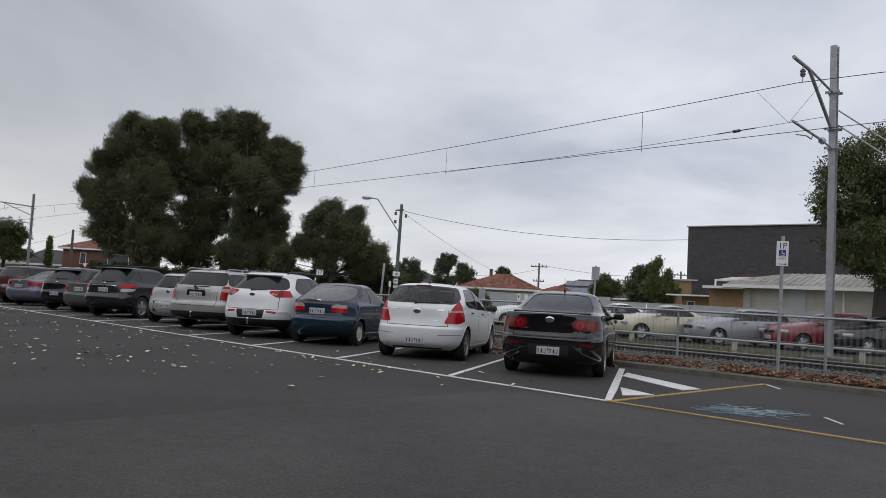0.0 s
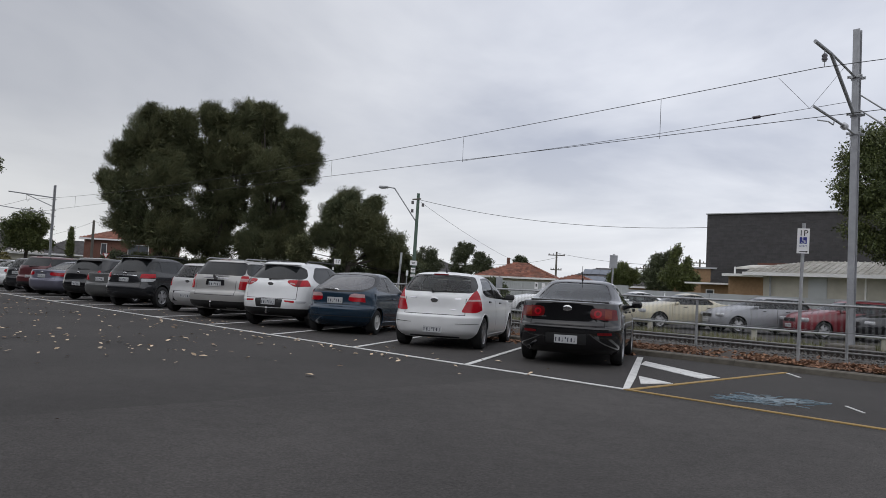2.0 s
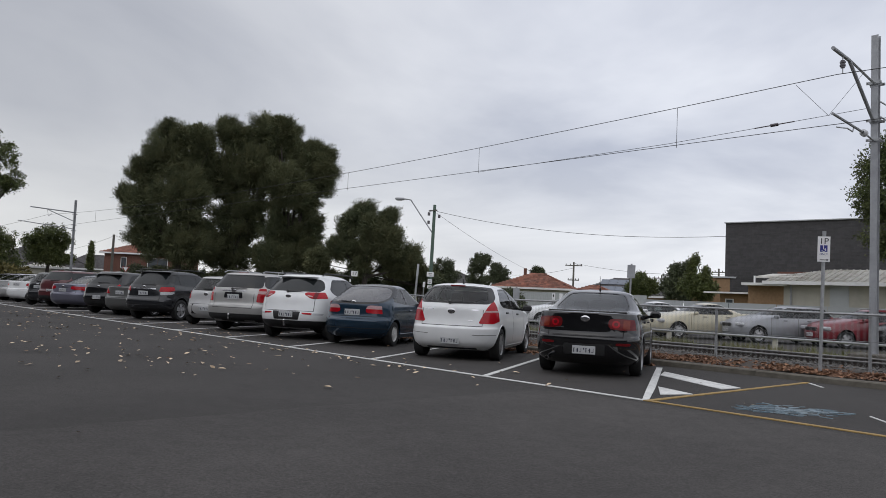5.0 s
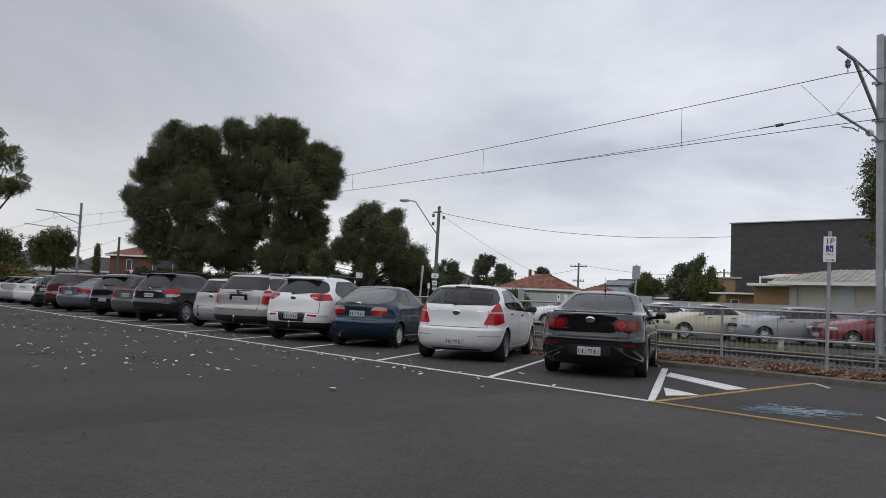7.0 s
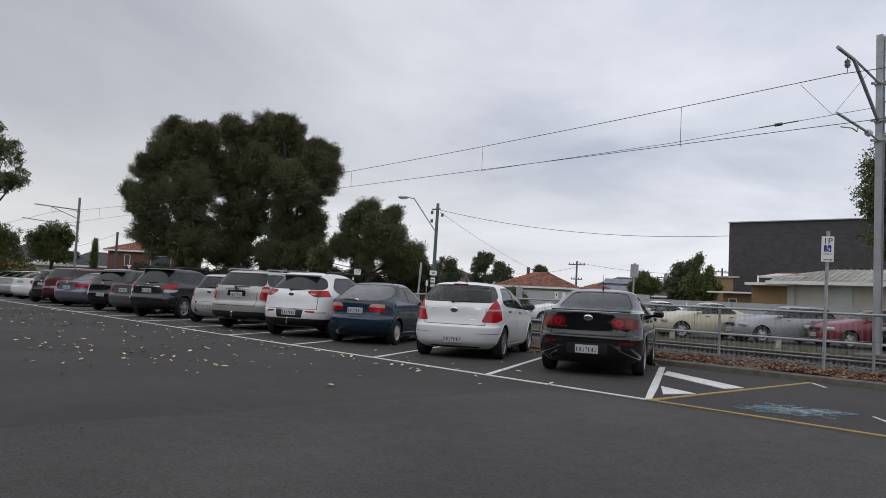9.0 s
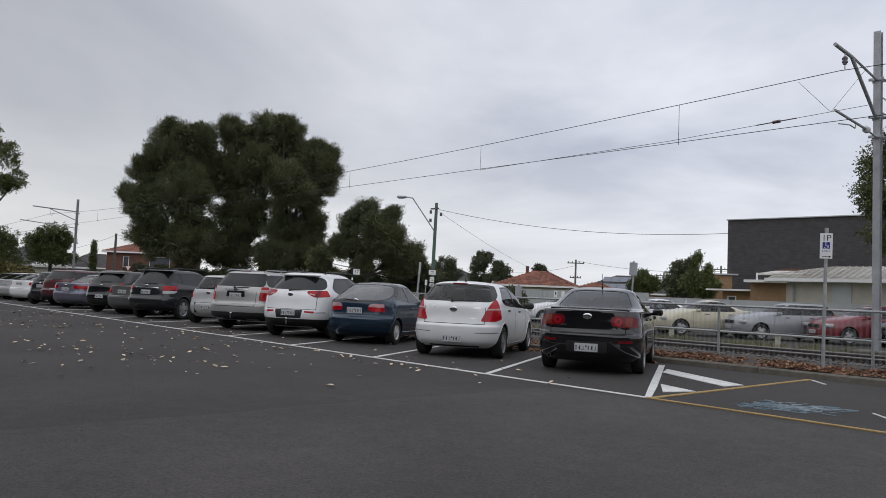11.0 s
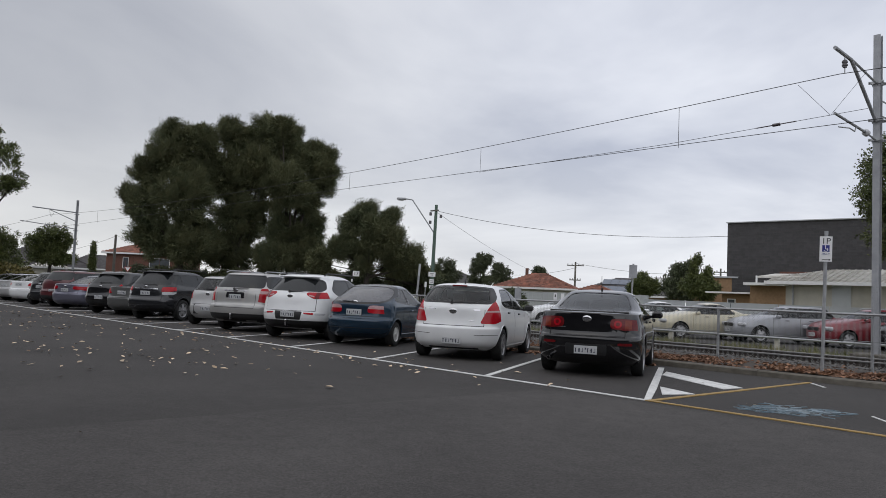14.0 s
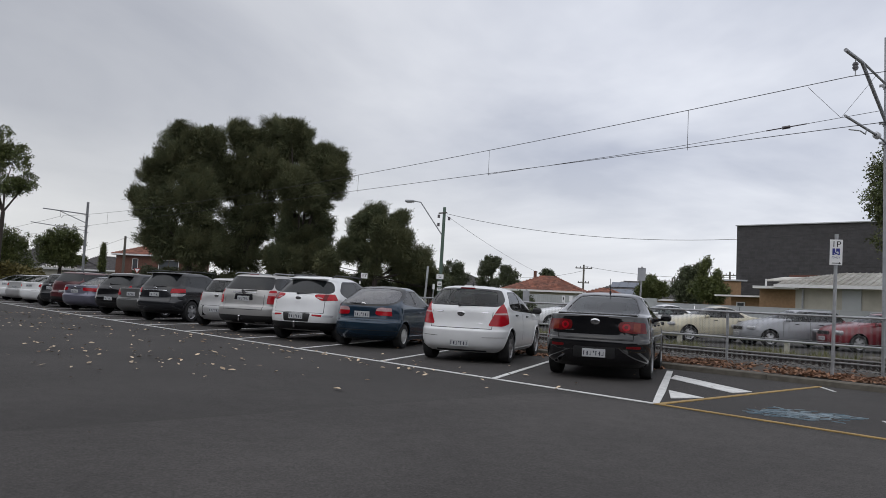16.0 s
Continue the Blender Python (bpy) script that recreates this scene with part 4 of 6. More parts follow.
    if S.get("fine"):
        for sg in (-1, 1):
            for ax in (0, S["wb"]):
                q = [(u, v) for u, v in round_poly(ax, S["r"], S["r"] + 0.062, S["r"] + 0.067, 18, -0.2, math.pi + 0.2)]
                bm = polytube(bmesh.new(), [(u, sg * (side_y(S, u, v) - 0.003), v) for u, v in q], 0.014, 8)
                part("wheel_arch_lip", bm, "black_trim" if S.get("clad") else col, g, smooth=60)
            z = S.get("clad", 0.0) or 0.27
            bm = bmesh.new()
            q = [S["r"] + 0.08 + (S["wb"] - 2 * S["r"] - 0.16) * k / 8 for k in range(9)]
            polytube(bm, [(u, sg * (side_y(S, u, z) - 0.012), z) for u in q], 0.026, 8)
            part("sill", bm, "black_trim" if S.get("clad") else col, g, smooth=60)
    # mirrors
    for sg in (-1, 1):
        bm = bmesh.new()
        box(bm, (S["mirror_x"], sg * (wS + 0.09), S["belt"] + 0.03), (0.10, 0.20, 0.13), 0.035)
        box(bm, (S["mirror_x"] + 0.02, sg * (wS - 0.03), S["belt"] - 0.01), (0.05, 0.10, 0.05))
        part("wing_mirror", bm, col if not S.get("black_mirror") else "black_trim", g, smooth=40)
    px = rear_x(S, S["plate_z"]) - 0.012
    plate_part(g, px, S["plate_z"], S.get("plate_lean", 0))
    if S.get("badge"):
        bz = S["badge"]
        bm = lathe(bmesh.new(), [(0.001, 0.0), (0.05, 0.0), (0.06, 0.012), (0.045, 0.02), (0.001, 0.014)], 18)
        b = part("badge", bm, "chrome", g, "plain chrome badge", 40)
        b.matrix_basis = pose(rear_x(S, bz) + 0.004, 0, bz, 0, 0, 90) @ Matrix.Diagonal((1.25, 1, 0.85, 1))
    if S.get("wiper"):
        wz, wl = S["wiper"]
        bm = bmesh.new()
        a = Vector((rear_x(S, wz) - 0.02, 0.05, wz))
        b = Vector((rear_x(S, wz + 0.02) - 0.01, -wl, wz + 0.02))
        tube(bm, a, b, 0.016, 0.008, 6); tube(bm, a - Vector((0.01, 0, 0)), a + Vector((0.05, 0, 0)), 0.03, n=8)
        part("rear_wiper", bm, "black_trim", g)
    if S.get("brake"):
        z = S["brake"]
        bm = boxes(((rear_x(S, z) + 0.0, 0, z), (0.05, 0.30, 0.035), 0.008))
        part("high_brake_light", bm, "dark_red_lamp", g)
    if S.get("spoiler"):
        z0, ln, wd = S["spoiler"]
        xs = rear_x(S, z0)
        bm = boxes(((xs + 0.06, 0, z0), (ln + 0.12, wd, 0.035), 0.014))
        part("roof_spoiler", bm, col, g, smooth=40)
    if S.get("rails"):
        xa, xb, yy, zz = S["rails"]
        for sg in (-1, 1):
            bm = bmesh.new()
            polytube(bm, [(xa, sg * yy, zz - 0.05), (xa + 0.15, sg * yy, zz), ((xa + xb) / 2, sg * yy, zz + 0.012), (xb - 0.15, sg * yy, zz), (xb, sg * yy, zz - 0.06)], 0.017, 8)
            part("roof_rail", bm, S.get("rail_mat", "black_trim"), g, smooth=60)
    if S.get("exhaust"):
        y = S["exhaust"]
        bm = lathe(bmesh.new(), [(0.028, 0.0), (0.033, 0.0), (0.033, 0.18), (0.028, 0.18), (0.028, 0.0)], 14)
        e = part("exhaust_pipe", bm, "chrome", g, smooth=40)
        e.matrix_basis = pose(rear_x(S, 0.3) + 0.12, y, 0.285, 0, 0, 90)
    if S.get("tow"):
        bm = bmesh.new()
        polytube(bm, [(rear_x(S, 0.4) + 0.2, 0, 0.36), (rear_x(S, 0.4) - 0.13, 0, 0.36), (rear_x(S, 0.4) - 0.13, 0, 0.44)], 0.024, 8)
        bmesh.ops.create_uvsphere(bm, u_segments=10, v_segments=8, radius=0.034, matrix=Matrix.Translation((rear_x(S, 0.4) - 0.13, 0, 0.47)))
        part("tow_ball", bm, "chrome", g, smooth=50)
    if S.get("aerial"):
        ax, az, ln = S["aerial"]
        bm = tube(bmesh.new(), (ax, 0, az), (ax - ln * 0.25, 0, az + ln), 0.007, 0.004, 6)
        tube(bm, (ax + 0.02, 0, az - 0.02), (ax, 0, az + 0.04), 0.022, 0.012, 8)
        part("aerial", bm, "black_trim", g)
    # door seams and handles on both sides
    for sg in (-1, 1):
        for hx, hz in S.get("handles", []):
            w = float(np.interp(hz, [r[0] for r in S["rows"]], [r[3] for r in S["rows"]]))
            bm = boxes(((hx, sg * (w * 0.995 + 0.012), hz), (0.17, 0.03, 0.032), 0.01))
            part("door_handle", bm, S.get("handle_mat", "black_trim"), g)
    return g


# ---- foliage ----
CROWNS = []


def right_of(x, y):
    d = Vector((x - EYE[0], y - EYE[1], 0)).normalized()
    return Vector((d.y, -d.x, 0)), d


VIEW = look(EYE, (-2.127, -1.694, 1.809), 2.587).to_3x3()


def at_bearing(u, d, v=None):
    """Place on the ground at a bearing given across the opening view and a distance."""
    v = 526 + (u - 784) * 0.0447 if v is None else v
    w = VIEW @ Vector((u - 784, 441 - v, -1330))
    k = d / math.hypot(w.x, w.y)
    return EYE[0] + w.x * k, EYE[1] + w.y * k


def foliage(lobes, count, length, width, up, seed, per=14, spread=0.35, clumps=13):
    """Tufts of blades over the skin and inside of uneven lobes. lobes: centre, radii."""
    r = np.random.default_rng(seed)
    # each lobe breaks up into smaller tufted clumps on its skin
    sub = []
    for (cx, cy, cz), (ax, ay, az) in lobes:
        sub.append(((cx, cy, cz), (ax * 0.84, ay * 0.84, az * 0.84)))
        for k in range(clumps):
            v = r.normal(size=3)
            v /= np.linalg.norm(v)
            q = r.uniform(0.26, 0.48)
            sub.append(((cx + v[0] * ax * 0.74, cy + v[1] * ay * 0.74, cz + v[2] * az * 0.74), (ax * q, ay * q, az * q * 0.85)))
    lobes = sub
    c = np.array([l[0] for l in lobes], float)
    rad = np.array([l[1] for l in lobes], float)
    area = (rad[:, 0] * rad[:, 2])
    which = r.choice(len(lobes), size=count, p=area / area.sum())
    d = r.normal(size=(count, 3))
    d /= np.linalg.norm(d, axis=1)[:, None]
    wob = np.array([noise.noise(Vector(v) * 2.2 + Vector((float(w) * 3.1, 0, 0))) for v, w in zip(d, which)])
    depth = r.power(3.2, size=count) * (0.92 + 0.35 * wob)
    base = c[which] + d * rad[which] * depth[:, None]
    n = count * per
    b = np.repeat(base, per, axis=0) + r.normal(size=(n, 3)) * spread * 0.35
    o = np.repeat(d, per, axis=0) + r.normal(size=(n, 3)) * 0.55 + np.array([0.12, 0.3, up])
    o /= np.linalg.norm(o, axis=1)[:, None]
    ln = r.uniform(*length, size=n)[:, None]
    s = np.cross(o, r.normal(size=(n, 3)))
    s /= np.linalg.norm(s, axis=1)[:, None] + 1e-9
    w = r.uniform(*width, size=n)[:, None]
    tip = b + o * ln
    mid = b + o * ln * 0.45
    vs = np.stack([b - s * w * 0.25, mid + s * w * 0.5, tip, mid - s * w * 0.5], axis=1).reshape(-1, 3)
    return vs, n


def brush_foliage(lobes, count, seed, length=(0.16, 0.36), width=(0.026, 0.050), lean=(0.25, 0.12, 0.75)):
    """Feathery crown: brushes of near-parallel needles that sweep up and outwards, round a darker inner mass."""
    r = np.random.default_rng(seed)
    cen, rad, aim = [], [], []
    for (cx, cy, cz), (ax, ay, az) in lobes:
        m = max(12, int(11 * ax * az))
        v = r.normal(size=(m, 3))
        v /= np.linalg.norm(v, axis=1)[:, None]
        reach = 0.35 + 0.60 * r.power(1.6, size=m)
        cen.append(np.array([cx, cy, cz]) + v * np.array([ax, ay, az]) * reach[:, None])
        rad.append(r.uniform(0.24, 0.56, size=m))
        d = v * 0.75 + np.array(lean) + r.normal(size=(m, 3)) * 0.25
        aim.append(d / np.linalg.norm(d, axis=1)[:, None])
    cen, rad, aim = np.concatenate(cen), np.concatenate(rad), np.concatenate(aim)
    which = r.choice(len(cen), size=count, p=rad ** 2 / (rad ** 2).sum())
    b = cen[which] + np.clip(r.normal(size=(count, 3)), -1.7, 1.7) * rad[which][:, None] * 0.55 + aim[which] * (r.uniform(-0.7, 0.8, size=count) * rad[which])[:, None]
    o = aim[which] + r.normal(size=(count, 3)) * 0.30
    ln, w = r.uniform(*length, size=count)[:, None], r.uniform(*width, size=count)[:, None]
    # inner mass of broader sprays
    k = count // 7
    lc, lr = np.array([l[0] for l in lobes], float), np.array([l[1] for l in lobes], float)
    wl = r.choice(len(lc), size=k, p=(lr[:, 0] * lr[:, 2]) / (lr[:, 0] * lr[:, 2]).sum())
    v = r.normal(size=(k, 3))
    v /= np.linalg.norm(v, axis=1)[:, None]
    b = np.concatenate([b, lc[wl] + v * lr[wl] * (r.power(2.0, size=k) * 0.70)[:, None]])
    o = np.concatenate([o, v + r.normal(size=(k, 3)) * 0.6])
    ln, w = np.concatenate([ln, r.uniform(0.3, 0.6, size=(k, 1))]), np.concatenate([w, r.uniform(0.07, 0.13, size=(k, 1))])
    o /= np.linalg.norm(o, axis=1)[:, None]
    n = len(b)
    s = np.cross(o, r.normal(size=(n, 3)))
    s /= np.linalg.norm(s, axis=1)[:, None] + 1e-9
    droop = np.array([0.0, 0.0, -1.0]) * ln * 0.10
    vs = np.stack([b - s * w * 0.3, b + o * ln * 0.5 + s * w * 0.5, b + o * ln + droop, b + o * ln * 0.5 - s * w * 0.5], axis=1).reshape(-1, 3)
    return vs, n


def quad_mesh(name, vs, n, material):
    me = bpy.data.meshes.new(name)
    me.vertices.add(4 * n)
    me.vertices.foreach_set("co", vs.astype(np.float32).ravel())
    me.loops.add(4 * n)
    me.loops.foreach_set("vertex_index", np.arange(4 * n, dtype=np.int32))
    me.polygons.add(n)
    me.polygons.foreach_set("loop_start", np.arange(0, 4 * n, 4, dtype=np.int32))
    me.update(calc_edges=True)
    me.materials.append(M[material])
    return me


def tree(name, label, x, y, lobes, material, count, trunk_r, seed, length=(0.12, 0.30), width=(0.030, 0.060), up=0.7, z0=-0.05, category="tree", per=14, brush=0):
    """lobes: sideways, depth, height, radius sideways, radius in height; sideways as seen from the car park."""
    R, D = right_of(x, y)
    g = empty(name, pose(x, y, z0), label, category, "trees")
    ls = []
    for u, v, z, ru, rz in lobes:
        ru, rz = (ru * 0.92, rz * 0.92) if brush else (ru, rz)
        p = R * u + D * v
        ls.append(((p.x, p.y, z), (ru, ru, rz)))
    rn = random.Random(seed)
    bm = bmesh.new()
    top = max(l[0][2] for l in ls)
    mid = Vector((0.1, 0.1, min(l[0][2] for l in ls) * 0.75))
    tube(bm, (0, 0, 0), mid, trunk_r * 1.25, trunk_r, 9)
    for (px, py, pz), rr in ls:
        e = Vector((px, py, pz))
        k = mid.lerp(e, 0.5) + Vector((rn.uniform(-.3, .3), rn.uniform(-.3, .3), rn.uniform(0, .5)))
        tube(bm, mid, k, trunk_r * 0.6, trunk_r * 0.35, 7)
        tube(bm, k, e, trunk_r * 0.35, trunk_r * 0.12, 6)
        for j in range(3):
            q = e + Vector((rn.uniform(-1, 1) * rr[0] * 0.6, rn.uniform(-1, 1) * rr[1] * 0.6, rn.uniform(-0.4, 0.6) * rr[2]))
            tube(bm, k.lerp(e, rn.uniform(0.4, 1)), q, trunk_r * 0.14, trunk_r * 0.04, 5)
    part("trunk", bm, "bark", g, smooth=60)
    vs, n = brush_foliage(ls, brush, seed) if brush else foliage(ls, count, length, width, up, seed, per)
    o = new("crown", quad_mesh("crown", vs, n, material))
    o.parent = g
    if category == "tree":
        CROWNS.append(o)
    return g


def lobes_from(items, cx, ks, kz, zb, yb):
    """Lobes of a crown from its silhouette: centre, half width and half height in plan units ks and kz."""
    rn = random.Random(len(items))
    return [((a - cx) * ks, rn.uniform(-1, 1) * c * ks * 0.6, zb + (yb - b) * kz, c * ks, d * kz) for a, b, c, d in items]


K, KZ = 0.048, 0.0525
CAS = (-57.5, 22.4)


def casuarinas():
    label = "tall dark green she-oak with feathery drooping needles"
    west = [(368, 268, 26, 26), (352, 312, 34, 46), (372, 420, 34, 46), (238, 360, 14, 22), (302, 246, 22, 18), (306, 295, 44, 52), (264, 375, 32, 44), (328, 262, 34, 26), (285, 425, 50, 45), (335, 360, 55, 60), (355, 250, 32, 30), (345, 440, 55, 42), (268, 322, 30, 36)]
    middle = [(446, 240, 28, 26), (500, 300, 30, 40), (492, 280, 28, 36), (420, 245, 42, 34), (405, 310, 60, 60), (440, 385, 66, 60), (480, 232, 34, 28), (474, 214, 20, 18), (405, 226, 20, 16), (420, 445, 65, 38), (460, 300, 50, 50)]
    east = [(542, 272, 26, 28), (496, 250, 28, 30), (512, 245, 38, 40), (500, 222, 22, 20), (588, 272, 18, 20), (594, 300, 14, 18), (560, 262, 20, 18), (565, 290, 34, 40), (520, 330, 55, 50), (555, 355, 32, 32), (520, 410, 52, 55), (500, 455, 55, 32), (570, 265, 26, 22), (548, 445, 30, 40), (562, 400, 34, 36), (578, 445, 28, 30), (585, 320, 20, 24)]
    groups = [(330, west), (430, middle), (525, east)]
    R, D = right_of(*CAS)
    for i, (cx, items) in enumerate(groups):
        p = Vector((*CAS, 0)) + R * (cx - 410) * K + D * (0, 1.5, -1.0)[i]
        tree("she_oak_tree", label, p.x, p.y, lobes_from(items, cx, K, KZ, 2.6, 480), "casuarina", 0, 0.30, 20 + i, brush=190000)
    tree("she_oak_tree", "smaller she-oak with upswept feathery tufts", *at_bearing(646, 62),
         lobes_from([(622, 388, 28, 32), (660, 400, 30, 30), (646, 370, 18, 18), (688, 380, 16, 20), (736, 444, 16, 16), (690, 425, 36, 40), (722, 455, 28, 30), (640, 440, 30, 26), (600, 435, 16, 22), (704, 468, 30, 16), (672, 430, 32, 26), (640, 468, 24, 12), (612, 425, 22, 22), (596, 436, 16, 22), (742, 462, 18, 18)], 650, 0.042, 0.0455, 2.7, 485),
         "casuarina", 0, 0.20, 31, brush=110000)


casuarinas()
tree("yellow_bush", "low yellowing hedge bush", -66.0, 7.0, [(0, 0, 1.7, 2.2, 0.8), (-2.0, 0, 1.6, 1.8, 0.8)], "yellow_shrub", 300, 0.1, 44, (0.2, 0.4), (0.1, 0.2), 0.1, category="bush")
tree("street_tree", "large dense evergreen with trailing ivy-like leaves", -4.6, 29.2,
     [(0.2, 0, 8.6, 2.4, 1.7), (-1.2, 0, 7.0, 2.0, 1.8), (1.8, 0, 7.4, 2.4, 2.2), (-0.6, 0, 5.2, 2.0, 1.6), (1.6, 0.5, 5.0, 2.2, 1.6), (0.4, 0, 3.8, 1.5, 1.0), (3.6, 0, 6.0, 2.2, 2.4)],
     "broadleaf", 5200, 0.35, 45, (0.07, 0.16), (0.05, 0.10), -0.2, per=26)


def far_tree(across, d, items, seed, mt="shrub", cnt=350, nm="garden_tree", lb="grey-green garden tree among the houses"):
    x, y = at_bearing(across, d)
    k = d / 1345.0
    hy = 526 + (across - 784) * 0.0447
    tree(nm, lb, x, y, [((u - across) * k, 0, EYE[2] + (hy - v) * k, ru * k, rv * k) for u, v, ru, rv in items], mt, cnt * 2, 0.16, seed, (0.10, 0.24), (0.06, 0.12), 0.2, per=22)


far_tree(86, 85, [(84, 440, 22, 16), (84, 422, 26, 18), (64, 440, 18, 22), (100, 430, 20, 16), (82, 456, 28, 15), (106, 458, 20, 12)], 41, "broadleaf", 700, "street_tree", "dense rounded dark green broadleaf tree")
far_tree(-25, 72, [(-14, 304, 28, 25), (-50, 284, 42, 38), (6, 338, 22, 15), (-36, 344, 38, 26), (-80, 310, 50, 50)], 42, "broadleaf", 800, "street_tree", "large overhanging broadleaf tree")
far_tree(-5, 78, [(-4, 436, 30, 26), (-35, 430, 40, 35), (12, 466, 22, 16), (-30, 465, 45, 24)], 43, "broadleaf", 600, "street_tree", "low dense broadleaf tree behind the cars")
far_tree(163, 95, [(163, 474, 3.2, 14), (163, 455, 2.6, 15), (163, 441, 1.6, 9)], 60, "broadleaf", 160, "cypress_tree", "slim dark pencil cypress")
far_tree(790, 95, [(785, 470, 20, 20), (800, 485, 18, 16), (775, 490, 16, 16)], 51)
far_tree(850, 100, [(848, 465, 18, 18), (845, 487, 20, 18), (862, 455, 10, 10)], 52)
far_tree(885, 98, [(885, 480, 18, 18), (878, 497, 24, 14), (895, 497, 14, 12)], 53)
far_tree(1140, 80, [(1135, 500, 20, 18), (1152, 508, 18, 14), (1125, 512, 14, 12)], 54, "broadleaf")
far_tree(1205, 62, [(1214, 522, 16, 12), (1205, 490, 20, 24), (1195, 510, 20, 18), (1218, 480, 14, 16)], 55, "shrub")
far_tree(1240, 58, [(1232, 505, 22, 20), (1250, 512, 20, 16), (1230, 480, 5, 22), (1252, 490, 4, 18), (1236, 462, 3, 10)], 56, "broadleaf", 420)
far_tree(905, 42, [(905, 525, 12, 12), (915, 535, 14, 14), (900, 548, 18, 14)], 57, "shrub", 260, "fence_bush", "scrubby green bush beside the railway")
far_tree(953, 110, [(955, 478, 12, 8)], 58, "shrub", 120)
def undergrowth():
    """Low scrub and garden growth along the far side, below the tall trees."""
    r = random.Random(77)
    for i in range(15):
        u = 250 + i * 34
        far_tree(u, 74 + r.uniform(-4, 8), [(u + r.uniform(-8, 8), 484 + (u - 250) * 0.035 + r.uniform(-5, 6), r.uniform(16, 24), r.uniform(14, 22)), (u + 15, 494 + (u - 250) * 0.03, 20, 14)], 80 + i, "casuarina" if i % 3 else "shrub", 150,
                 "scrub_bush", "dark scrub under the tall she-oaks")
    for i in range(9):
        u = 570 + i * 25
        far_tree(u, 66 + r.uniform(-3, 5), [(u + r.uniform(-6, 6), 492 + (u - 570) * 0.05 + r.uniform(-6, 5), r.uniform(12, 18), r.uniform(10, 17)), (u + 10, 506 + (u - 570) * 0.04, 15, 10)], 140 + i, "casuarina" if i % 2 else "shrub", 110,
                 "scrub_bush", "dark scrub beside the road")
    for i in range(16):
        u = -120 + i * 62
        far_tree(u, 150 + r.uniform(-10, 10), [(u + r.uniform(-10, 10), 482 + (u + 120) * 0.03 + r.uniform(-6, 6), r.uniform(26, 40), r.uniform(8, 14)), (u + 30, 488 + (u + 120) * 0.03, 30, 9)], 110 + i, "shrub", 130,
                 "far_garden_tree", "far grey-green garden trees on the skyline")


undergrowth()
far_tree(745, 64, [(745, 480, 22, 16), (765, 488, 16, 12), (560, 470, 24, 26), (575, 490, 20, 14)], 59, "casuarina", 420)


# ---- buildings ----
def hip_roof(bm, x0, x1, y0, y1, ze, zr, over=0.5, ridge=None):
    x0, x1, y0, y1 = x0 - over, x1 + over, y0 - over, y1 + over
    h = min(x1 - x0, y1 - y0) / 2
    if x1 - x0 >= y1 - y0:
        a, b = (x0 + h, (y0 + y1) / 2), (x1 - h, (y0 + y1) / 2)
    else:
        a, b = ((x0 + x1) / 2, y0 + h), ((x0 + x1) / 2, y1 - h)
    v = [bm.verts.new((x, y, ze)) for x, y in ((x0, y0), (x1, y0), (x1, y1), (x0, y1))]
    r = [bm.verts.new((*a, zr)), bm.verts.new((*b, zr + 0.001))]
    if x1 - x0 >= y1 - y0:
        fs = [(v[0], v[1], r[1], r[0]), (v[1], v[2], r[1]), (v[2], v[3], r[0], r[1]), (v[3], v[0], r[0])]
    else:
        fs = [(v[0], v[1], r[0]), (v[1], v[2], r[1], r[0]), (v[2], v[3], r[1]), (v[3], v[0], r[0], r[1])]
    for f in fs:
        bm.faces.new(f)
    bm.faces.new(v[::-1])
    return bm


def tile_courses(parent, x0, x1, y0, y1, ze, zr, material, over=0.5, step=0.34, gap=0.3):
    """Courses of roof tiles as small lapped blocks over the two slopes that face the car park."""
    x0, x1, y0, y1 = x0 - over, x1 + over, y0 - over, y1 + over
    h = min(x1 - x0, y1 - y0) / 2
    n = int(math.hypot(h, zr - ze) / step)
    r = random.Random(9)
    vs, fs = [], []
    def tile(c, along, down):
        i = len(vs)
        a, d, up = Vector(along), Vector(down), Vector((0, 0, 0.035))
        p = Vector(c)
        for q in (p, p + a, p + a + d, p + d):
            vs.append(tuple(q))
        for q in (p + up * 0.3, p + a + up * 0.3, p + a + d + up, p + d + up):
            vs.append(tuple(q))
        fs.extend([(i + 4, i + 5, i + 6, i + 7), (i + 3, i + 7, i + 6, i + 2), (i + 1, i + 5, i + 4, i), (i, i + 4, i + 7, i + 3), (i + 2, i + 6, i + 5, i + 1)])
    for k in range(n):
        t = k / n
        z = ze + (zr - ze) * (t + 1 / n) + 0.01
        z2 = (zr - ze) / n
        xa, xb, yy = x0 + h * t, x1 - h * t, y0 + h * (t + 1 / n)
        m = max(1, int((xb - xa) / gap))
        for j in range(m):
            w = (xb - xa) / m
            tile((xa + j * w, yy, z), (w * 0.94, 0, 0), (0, -h / n, -z2))
        ya, yb, xx = y0 + h * t, y1 - h * t, x1 - h * (t + 1 / n)
        m = max(1, int((yb - ya) / gap))
        for j in range(m):
            w = (yb - ya) / m
            tile((xx, ya + j * w, z), (0, w * 0.94, 0), (h / n, 0, -z2))
    me = bpy.data.meshes.new("tiling")
    me.from_pydata(vs, [], fs)
    me.materials.append(M[material])
    return tagged(piece("tiling", me, parent), kind="stuff")


